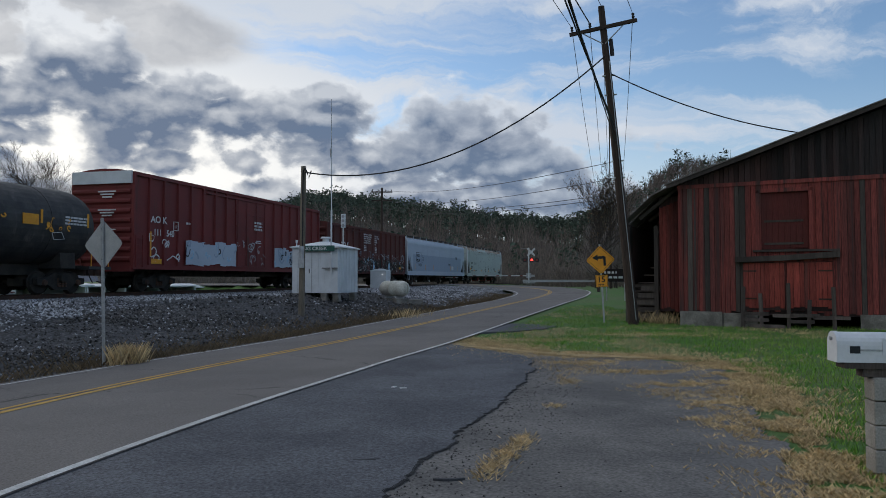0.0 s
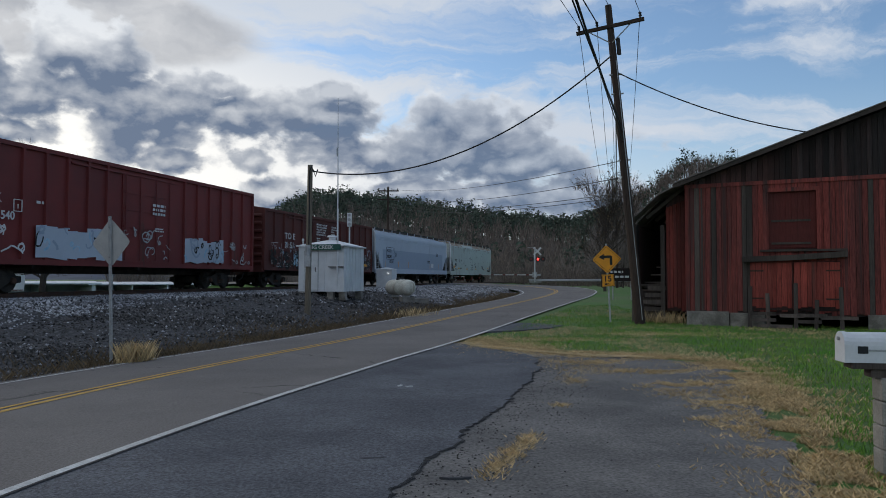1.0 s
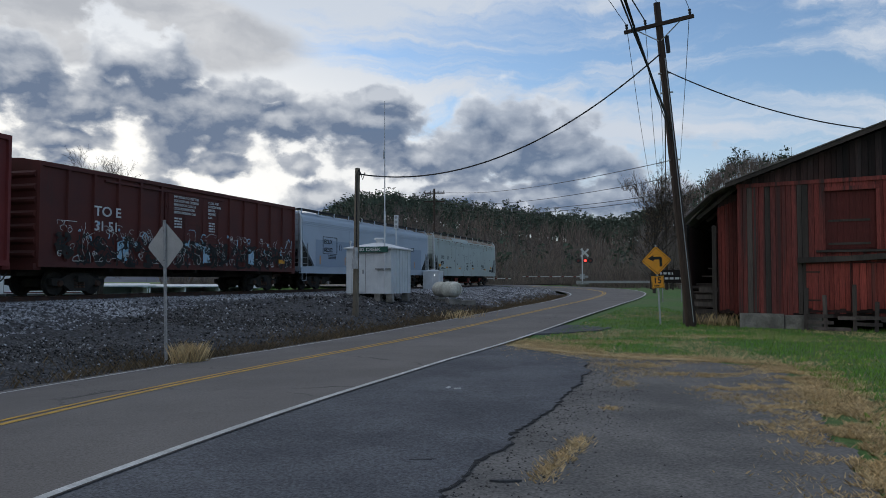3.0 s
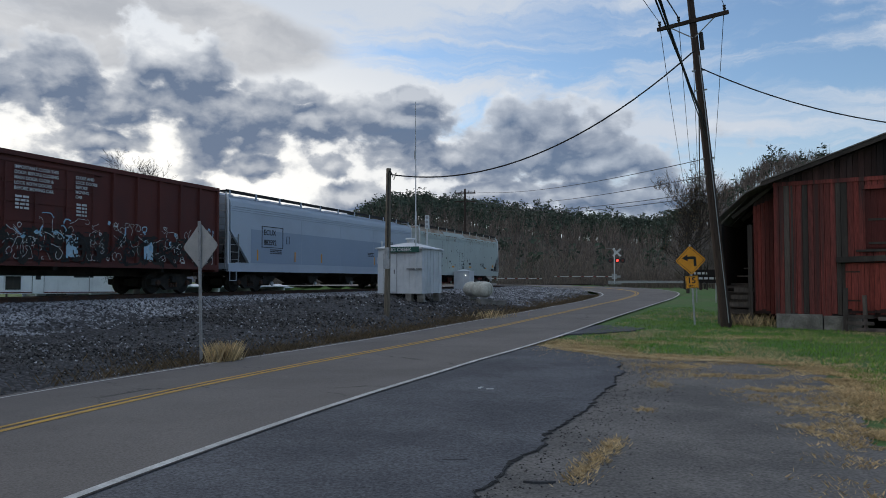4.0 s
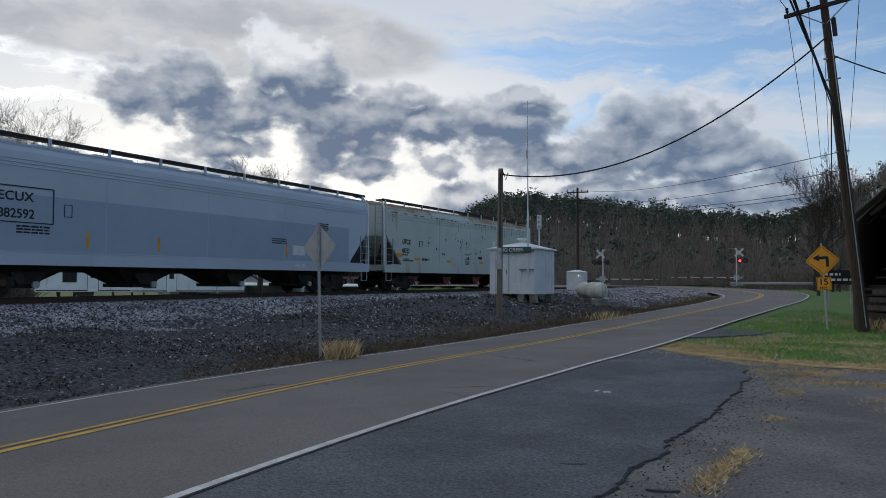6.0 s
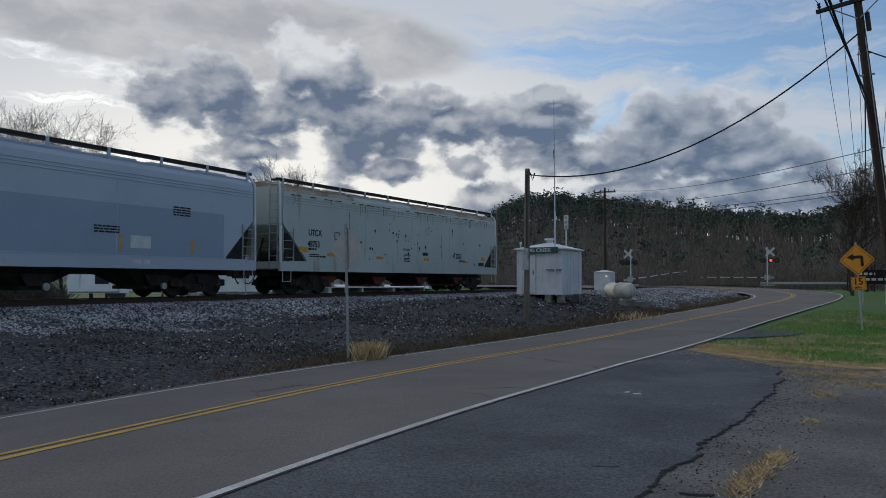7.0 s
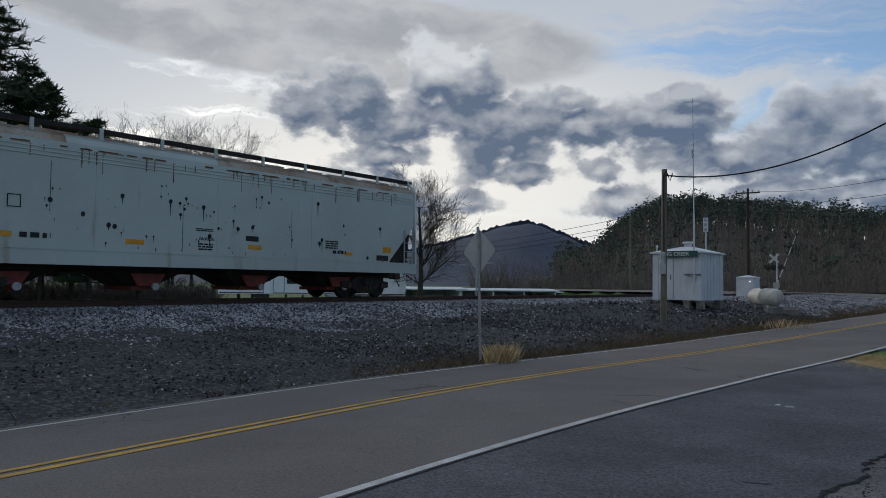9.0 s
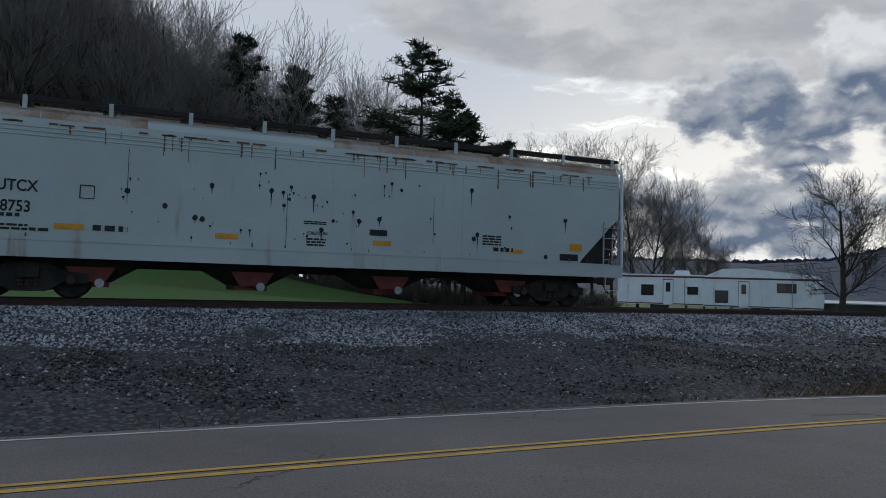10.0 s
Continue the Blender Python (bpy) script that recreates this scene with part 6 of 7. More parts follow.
def crossing_signal(x, y, z, turn, arm_len, sign, lit, arm_turn, delay):
    s = thing("crossing_signal", "white level-crossing signal with crossbuck, red lamps and gate", "crossing signal", pose(x, y, z, 0, 0, turn), group="level crossing signals")
    me = Mesh()
    me.rod((0, 0, -0.2), (0, 0, 4.25), 0.065, n=10)
    part("mast", me, "white_metal", s)
    part("base", slab(-0.3, 0.3, -0.3, 0.3, -0.3, 0.12), "concrete", s)
    for a in (-45, 45):
        me = Mesh()
        me.box(-0.62, 0.62, -0.012 - 0.006 * (a > 0), 0.006 - 0.006 * (a > 0), -0.11, 0.11, Matrix.Translation((0.28, -0.08, 3.75)) @ Matrix.Rotation(radians(a), 4, "Y"))
        part("crossbuck", me, "chalk", s)
    part("lamp_bar", slab(-0.75, 0.95, -0.04, 0.04, 2.78, 2.86), "black", s)
    for k, on in ((-0.45, False), (0.35, lit == 1), (0.95, False)):
        me = Mesh()
        me.rod((k, -0.10, 2.82), (k, -0.06, 2.82), 0.30, n=18)
        me.rod((k, -0.06, 2.82), (k, 0.12, 2.82), 0.17, 0.12, 12)
        lamp = part("lamp_shield", me, "black", s)
        me = Mesh()
        me.rod((k, -0.13, 2.82), (k, -0.10, 2.82), 0.14, n=16)
        part("lens", me, "red_lamp" if on else "red_part", lamp, "lit red lens" if on else "dark red lens")
    me = Mesh()
    me.rod((-0.9, 0, 4.2), (0, 0, 4.2), 0.02, n=5)
    part("bell_arm", me, "galv", s)
    part("gate_motor", slab(-0.28, 0.28, 0.08, 0.5, 0.65, 1.25), "galv", s)
    for i in range(3):
        part("rail_guard", slab(-0.75, 0.75, -0.45 - 0.02, -0.42, 0.05 + i * 0.15, 0.15 + i * 0.15), "galv", s)
    # gate arm, its own things' space: pivot at the motor
    at = Matrix.Translation((0, 0.3, 0.95)) @ Matrix.Rotation(radians(arm_turn), 4, "Z")
    me = Mesh()
    n = 10
    me.loft([[(x, -0.02, -h), (x, 0.02, -h), (x, 0.02, h), (x, -0.02, h)] for x, h in ((0.0, 0.06), (sign * arm_len, 0.03))])
    arm = part("gate_arm", me, "chalk", s)
    for i in range(1, n, 2):
        a, b = sign * arm_len * i / n, sign * arm_len * (i + 0.5) / n
        part("red_stripe", slab(min(a, b), max(a, b), -0.024, 0.024, -0.063 + 0.003 * i, 0.063 - 0.003 * i), "red_part", arm)
    arm.matrix_basis = at
    me = Mesh()
    me.box(min(-sign * 0.7, 0), max(-sign * 0.7, 0), -0.06, 0.06, -0.12, 0.12)
    part("counterweight", me, "galv", arm)
    GATES.append((arm, at, sign, delay))
    return s


crossing_signal(10.2, 90.0, 1.25, -4, 7.0, -1, 1, 0, 0.6)
crossing_signal(-4.2, 86.0, 1.0, 172, 6.0, -1, 0, 0, 0.0)

# guard rail and fence beyond the crossing
gr = thing("guard_rail", "low galvanised guard rail beyond the crossing", "guard rail", pose(12.0, 97, 1.0, 0, 0, -6))
for i in range(7):
    part("post", slab(i * 1.9 - 0.06, i * 1.9 + 0.06, 0, 0.12, -0.3, 0.75), "pole_grey", gr)
me = Mesh()
me.prism([(-0.02, 0.42), (-0.07, 0.48), (-0.02, 0.56), (-0.07, 0.64), (-0.02, 0.72), (0.0, 0.72), (0.0, 0.42)], -0.5, 12.0, "x")
part("rail_beam", me, "galv", gr)

# colour-light signal for the trains, behind the hut
rs = thing("railway_signal", "white colour-light railway signal on a slim mast", "railway signal", pose(-6.6, 50.0, 1.0))
me = Mesh()
me.rod((0, 0, -0.3), (0, 0, 4.7), 0.05, n=8)
part("mast", me, "white_metal", rs)
for z, n in ((4.1, 3),):
    me = Mesh()
    me.box(-0.14, 0.14, -0.12, 0.06, z, z + 0.3 * n)
    hd = part("signal_head", me, "white_metal", rs)
    for i in range(n):
        me = Mesh()
        me.rod((0, -0.22, z + 0.15 + 0.3 * i), (0, -0.12, z + 0.15 + 0.3 * i), 0.10, n=10)
        part("hood", me, "galv", hd)


# ---- camping ground beyond the track ----
def trailer(x, y, z, turn, length, doors, windows, label, slanted):
    t = thing("travel_trailer", label, "travel trailer", pose(x, y, z, 0, 0, turn), group="travel trailers")
    H = 2.9
    me = Mesh()
    me.prism([(0, 0.45), (-0.12, 1.3), (0.05, H - 0.1), (0.3, H), (length - 0.3, H), (length - 0.05, H - 0.1), (length + 0.1, 1.3), (length, 0.45)], 0, 2.4, "y")
    body = part("body", me, "trailer", t)
    for i in range(12):
        z0 = 0.55 + i * 0.18
        part("siding", slab(0.05, length - 0.05, -0.012, 0.0, z0, z0 + 0.16), "trailer", body)
    part("stripe", slab(0.05, length - 0.05, -0.02, 0, H - 0.26, H - 0.12), "maroon", t)
    part("stripe", slab(0.05, length - 0.05, -0.02, 0, 0.50, 0.58), "maroon", t)
    for d in doors:
        do = part("door", slab(d, d + 0.75, -0.035, 0, 0.5, H - 0.45), "trailer", t)
        me = Mesh()
        for a, b, c, e in ((d - 0.03, d, 0.5, H - 0.42), (d + 0.75, d + 0.78, 0.5, H - 0.42), (d - 0.03, d + 0.78, H - 0.45, H - 0.40)):
            me.box(a, b, -0.045, 0, c, e)
        part("door_trim", me, "ink", do)
        part("door_window", slab(d + 0.2, d + 0.55, -0.04, -0.034, 1.5, H - 0.65), "glass_dark", do)
    for a, w, z0, hh in windows:
        wi = part("window", slab(a, a + w, -0.03, 0, z0, z0 + hh), "glass_dark", t)
        me = Mesh()
        for p in ((a - 0.04, a, z0 - 0.04, z0 + hh + 0.04), (a + w, a + w + 0.04, z0 - 0.04, z0 + hh + 0.04), (a, a + w, z0 + hh, z0 + hh + 0.04), (a, a + w, z0 - 0.04, z0), (a + w / 2 - 0.015, a + w / 2 + 0.015, z0, z0 + hh)):
            me.box(p[0], p[1], -0.045, 0, p[2], p[3])
        part("window_trim", me, "ink", wi)
        part("awning", slab(a - 0.1, a + w + 0.1, -0.12, 0, z0 + hh + 0.06, z0 + hh + 0.09), "trailer", wi)
    for a in (length * 0.62,):
        me = Mesh()
        me.prism([(a, H), (a + 0.1, H + 0.36), (a + 1.1, H + 0.36), (a + 1.3, H)], 0.8, 1.5, "y")
        part("air_conditioner", me, "trailer", t)
    if slanted:
        me = Mesh()
        me.prism([(0.2, H), (1.4, H + 0.55), (3.2, H + 0.62), (length - 0.3, H + 0.12), (length - 0.3, H)], 0.1, 2.3, "y")
        part("roof_cover", me, "trailer", t)
    for k in (0.45, 0.53):
        me = Mesh()
        me.rod((length * k, 0.1, 0.35), (length * k, 0.35, 0.35), 0.34, n=14)
        part("wheel", me, "black", t)
    me = Mesh()
    me.pipe([(length * 0.75, -0.05, 0.6), (length * 0.75, -0.08, H - 0.25)], 0.035)
    part("awning_pole", me, "galv", t)
    return t


trailer(-44.1, 47.3, gz(-45, 46) + 0.75, 35, 7.0, (3.6,), ((1.9, 0.9, 1.2, 0.8), (5.5, 0.75, 1.35, 0.55)), "white travel trailer with maroon stripe and grey windows", False)
trailer(-38.6, 51.1, gz(-39, 51) + 0.75, 37, 8.6, (2.6,), ((5.4, 1.3, 1.7, 0.65), (0.9, 0.9, 0.8, 0.9)), "white travel trailer with a pitched roof cover", True)
for x, y, ln, turn, top in ((-44, 76, 16, 46, 1.15), (-35, 86, 14, 50, 1.05), (-30, 97, 15, 55, 0.85), (-22, 110, 14, 55, 0.7)):
    st = thing("canopy_roof", "long low white-roofed camping shelter", "shelter", pose(x, y, top, 0, 0, turn), group="camping shelters")
    me = Mesh()
    me.prism([(-2.2, -0.12), (-2.2, 0.0), (0, 0.22), (2.2, 0.0), (2.2, -0.12)], -ln / 2, ln / 2, "x")
    part("roof", me, "white_metal", st)
    for k in (-0.46, -0.15, 0.15, 0.46):
        part("wall_post", slab(k * ln - 0.08, k * ln + 0.08, -2.0, 2.0, -3.2, -0.12), "white_metal", st)
    part("back_wall", slab(-ln / 2 + 0.2, ln / 2 - 0.2, 1.9, 2.0, -3.2, -0.12), "hopper_grey", st)
lp = thing("street_lamp", "twin-armed grey street lamp in the camping ground", "street lamp", pose(-33.0, 74.0, -2.0, 0, 0, 25))
me = Mesh()
me.rod((0, 0, 0), (0, 0, 5.6), 0.07, n=8)
me.pipe([(-1.3, 0, 5.75), (-0.6, 0, 5.72), (0, 0, 5.4), (0.6, 0, 5.8), (1.3, 0, 5.95)], 0.035)
part("post", me, "galv", lp)
for x, z in ((-1.5, 5.75), (1.5, 5.97)):
    part("lamp_head", slab(x - 0.35, x + 0.35, -0.15, 0.15, z - 0.05, z + 0.08), "galv", lp)

# little wellhouse on the lawn behind the track
wh = thing("garden_shed", "small weathered block shed with a gabled roof on the lawn", "shed", pose(-53.3, 8.8, gz(-53.3, 8.8), 0, 0, 65))
part("wall", slab(-1.0, 1.0, -0.8, 0.8, -0.3, 1.3), "block", wh)
part("doorway", slab(0.35, 0.75, -0.83, -0.79, 0.0, 1.15), "barn_dark", wh)
me = Mesh()
me.prism([(-1.0, 1.25), (0, 1.85), (1.0, 1.25), (1.0, 1.33), (0, 1.93), (-1.0, 1.33)], -1.4, 1.4, "x")
part("roof", me, "tin", wh)


# ---- trees, woods and hills ----
def limb(me, tw, rng, p, d, length, r, level, top, wander=0.10, up=0.06, fine=0.008):
    """One limb with its side branches, thinning as it goes."""
    n = (6, 4, 3, 3, 2)[level]
    seg = length / n
    for i in range(n):
        w = wander * (0.5 if level == 0 else 1.0 + 0.25 * level)
        d = (d + Vector((rng.gauss(0, w), rng.gauss(0, w), rng.gauss(0, w * 0.7) + up * level * 0.5))).normalized()
        q = p + d * seg
        r0, r1 = (r * (1 - 0.75 * k / n) for k in (i, i + 1))
        (me if level < 2 else tw).rod(p, q, max(r0, fine), max(r1, fine * 0.7), 7 if level == 0 else 4 if level == 1 else 3)
        if level < top and (level or i > 0):
            for _ in range(3 if level == 0 else 2):
                side = d.orthogonal()
                side.rotate(Matrix.Rotation(rng.uniform(0, 6.28), 3, d))
                open_up = rng.uniform(0.55, 0.95) if level == 0 else rng.uniform(0.4, 0.85)
                nd = (d * 0.8 + side.normalized() * open_up).normalized()
                share = (0.52 - 0.045 * i) if level == 0 else rng.uniform(0.45, 0.65)
                limb(me, tw, rng, p.lerp(q, rng.uniform(0.3, 1.0)), nd, length * share * rng.uniform(0.8, 1.15), max(r1 * 0.55, fine), level + 1, top, wander, up, fine)
        p = q


def bare_tree(seed, tall, r, top=4, name="bare_tree", up=0.10, leafy=0, fine=0.008, wood="bark"):
    rng = random.Random(seed)
    t = thing(name, "leafless grey-brown tree with a fine spreading crown", "tree", group="bare trees")
    me, tw = Mesh(), Mesh()
    limb(me, tw, rng, Vector((0, 0, -0.3)), Vector((0, 0, 1)), tall * 0.92, r, 0, top, 0.11, up, fine)
    part("trunk", me, "bark", t)
    part("crown", tw, wood, t)
    if leafy:
        lv = Mesh()
        tips = rng.sample(tw.v, leafy)
        for p in tips:
            p = Vector(p) + Vector((rng.gauss(0, 0.15), rng.gauss(0, 0.15), rng.gauss(0, 0.15)))
            a = Vector((rng.gauss(0, 1), rng.gauss(0, 1), rng.gauss(0, 1))).normalized() * 0.07
            b = a.orthogonal().normalized() * 0.05
            lv.quad(p - a, p + b, p + a, p - b)
        part("foliage", lv, "leaf", t)
    return t


def pine_tree(seed, tall, r, wide, bare_to=0.35, name="pine_tree"):
    """A pine with separate shelves of limbs, each limb fanning into tufts of needles."""
    rng = random.Random(seed)
    t = thing(name, "tall dark green pine with ragged layered limbs", "tree", group="pines")
    tr, nd = Mesh(), Mesh()
    lean = Vector((rng.uniform(-0.5, 0.5), rng.uniform(-0.5, 0.5), 0))
    stem = lambda z: lean * (z / tall) ** 2 + Vector((0, 0, z))
    for k in range(6):
        a, b = tall * k / 6, tall * (k + 1) / 6
        tr.rod(stem(a) - Vector((0, 0, 0.4 if k == 0 else 0)), stem(b), max(0.03, r * (1 - k / 6.3)), max(0.02, r * (1 - (k + 1) / 6.3)), 7)
    for k in range(9):
        z, a = tall * rng.uniform(0.12, bare_to + 0.05), rng.uniform(0, 6.28)
        tr.rod(stem(z), stem(z) + Vector((math.cos(a), math.sin(a), rng.uniform(-0.2, 0.4))) * rng.uniform(0.5, 1.6), 0.035, 0.01, 3)
    z = tall * bare_to
    while z < tall * 0.985:
        f = (z / tall - bare_to) / (1 - bare_to)
        reach = wide * (0.35 + 0.65 * math.sin(math.pi * min(1, f * 0.75 + 0.25))) * (1.10 - 0.62 * f) * rng.uniform(0.75, 1.15)
        for _ in range(rng.randint(5, 8)):
            a, ln = rng.uniform(0, 6.28), reach * rng.uniform(0.5, 1.1)
            out = Vector((math.cos(a), math.sin(a), 0))
            side = Vector((-out.y, out.x, 0))
            root, rise = stem(z), rng.uniform(0.02, 0.32)
            tip = root + out * ln + Vector((0, 0, ln * rise))
            tr.rod(root, tip, 0.05, 0.012, 3)
            for k in range(int(4 + ln * 4)):
                g = rng.uniform(0.35, 1.0)
                hub = root.lerp(tip, g) + side * rng.gauss(0, 0.16 * ln * g) + Vector((0, 0, rng.gauss(0.10, 0.10)))
                for _ in range(7):
                    d = Vector((rng.gauss(0, 1), rng.gauss(0, 1), rng.gauss(0.45, 0.45))).normalized() * rng.uniform(0.22, 0.46)
                    e = d.orthogonal().normalized() * rng.uniform(0.03, 0.07)
                    c = hub + d * 0.3
                    nd.quad(c - d * 0.4 - e, c - d * 0.4 + e, c + d + e * 0.3, c + d - e * 0.3)
        z += rng.uniform(0.35, 0.80)
    part("trunk", tr, "bark", t, smooth=True)
    part("crown", nd, "needle", t, smooth=True)
    return t


def at_bearing(deg, dist):
    return dist * math.sin(radians(deg)), dist * math.cos(radians(deg))


def stand(proto, deg, dist, scale, turn, sink=0.0):
    x, y = at_bearing(deg, dist)
    m = pose(x, y, gz(x, y) - sink, 0, 0, turn)
    ob = copy_thing(proto, m)
    ob.scale = (scale, scale, scale)
    return ob


def plant():
    rng = random.Random(77)
    big = bare_tree(3, 8.7, 0.25, 4, up=0.07, fine=0.009)
    x, y = at_bearing(-28.3, 58)
    big.matrix_basis = pose(x, y, gz(x, y), 0, 0, 40)
    tagged(big, "leafless wide-crowned tree beside the travel trailers")
    edge = bare_tree(8, 8.2, 0.14, 4, up=0.16, leafy=1500, fine=0.009)
    x, y = at_bearing(11.6, 62)
    edge.matrix_basis = pose(x, y, gz(x, y), 0, 0, 0)
    tagged(edge, "slim bare tree with a few last brown leaves behind the pole")
    kinds = [bare_tree(21 + i, 13 + 1.6 * i, 0.22, (3, 4, 4, 3)[i], up=(0.08, 0.14, 0.10, 0.18)[i], fine=(0.016, 0.010, 0.010, 0.016)[i], wood="twig") for i in range(4)]
    pines = [pine_tree(51 + i, 17 + i, 0.26, (4.6, 4.6, 4.2)[i], (0.30, 0.12, 0.40)[i]) for i in range(3)]
    first = {}
    def place(k, *a):
        if k in first:
            stand(k, *a)
        else:
            first[k] = True
            x, y = at_bearing(a[0], a[1])
            k.matrix_basis = pose(x, y, gz(x, y) - (a[4] if len(a) > 4 else 0), 0, 0, a[3])
            k.scale = (a[2],) * 3
    # behind the trailers
    for deg, dist, s in ((-41.5, 84, 0.88), (-39.8, 90, 0.85), (-40.6, 80, 0.78), (-38.2, 80, 0.6), (-37.0, 82, 0.52), (-36.2, 80, 0.42), (-43.3, 86, 0.92), (-44.8, 92, 1.0), (-46.2, 88, 0.98), (-47.6, 86, 1.0), (-49.2, 90, 1.08), (-50.4, 84, 1.05), (-46.5, 100, 1.1), (-51.6, 88, 1.12), (-48.4, 80, 0.9)):
        place(kinds[1 + (int(deg * 10) % 2)], deg, dist, s, rng.uniform(0, 360))
    place(pines[1], -51.5, 70, 0.88, 20)
    place(pines[1], -52.6, 74, 0.92, 90)
    place(pines[1], -54.4, 73, 1.08, 200)
    place(pines[0], -57.9, 72, 1.50, 130)
    place(pines[2], -55.6, 84, 1.22, 220)
    # brown scrub wood behind the turn sign
    for _ in range(26):
        place(rng.choice(kinds[:2]), rng.uniform(11.0, 17.5), rng.uniform(78, 120), rng.uniform(0.32, 0.55), rng.uniform(0, 360))
    # the wooded slope
    for i in range(150):
        deg, dist = rng.triangular(-100, -52.0, -80), rng.uniform(80, 124)
        place(rng.choice(kinds), deg, dist, rng.uniform(1.0, 1.4) * (1.0 if deg < -60 else 0.85), rng.uniform(0, 360))
    for i in range(20):
        place(rng.choice(pines), rng.uniform(-98, -57), rng.uniform(84, 126), rng.uniform(0.9, 1.3), rng.uniform(0, 360))


plant()


def crest(table, deg):
    return np.interp(deg, [a for a, _ in table], [b for _, b in table])


NORTH = [(-17, 0.6), (-15.1, 1.2), (-13.2, 2.8), (-11.2, 4.2), (-9, 4.45), (-6, 4.3), (0.7, 3.4), (5, 2.9), (9.2, 2.6), (12, 3.2), (14, 4.7), (17.3, 6.9), (20, 6.7), (25, 6.0), (32, 6.2), (45, 5.0), (60, 2.5)]


def hill_z(deg, dist, near, farr, table):
    t = ease((dist - near) / (farr - near))
    top = farr * np.tan(np.radians(crest(table, deg))) + EYE
    return -1.5 + (top + 1.5) * t ** 0.85


def ridge(name, table, near, farr, mat, label, rough, d0, d1):
    degs = np.arange(d0, d1 + 0.01, 0.5)
    dists = np.r_[np.linspace(near, farr, 16), farr * 1.12, farr * 1.5]
    me = Mesh()
    n = len(degs)
    for r in dists:
        for a in degs:
            z = float(hill_z(a, min(r, farr), near, farr, table)) * (1.0 if r <= farr else 0.7 if r < farr * 1.3 else 0.0)
            x, y = at_bearing(a, r)
            z += rough * noise.noise(Vector((x / 40, y / 40, 1.0))) * float(ease((r - near) / 60))
            me.v.append((x, y, z))
    me.f = [(j * n + i, j * n + i + 1, (j + 1) * n + i + 1, (j + 1) * n + i) for j in range(len(dists) - 1) for i in range(n - 1)]
    return tagged(part(name, me, mat, smooth=True), label, "hill", kind="structure")


ridge("hill_north", NORTH, 150, 340, "hill", "wooded winter hillside beyond the crossing", 1.5, -20, 62)
WESTERN = [(-62, 2.4), (-50, 2.6), (-40, 2.3), (-34, 2.2), (-29, 2.4), (-25.5, 3.2), (-22, 4.3), (-20, 4.6), (-18.5, 4.1), (-16, 3.1), (-13, 2.2), (-5, 1.5)]
ridge("mountain_west", WESTERN, 700, 1500, "mountain", "distant wooded mountain coloured dark blue for haze", 6, -64, -4)


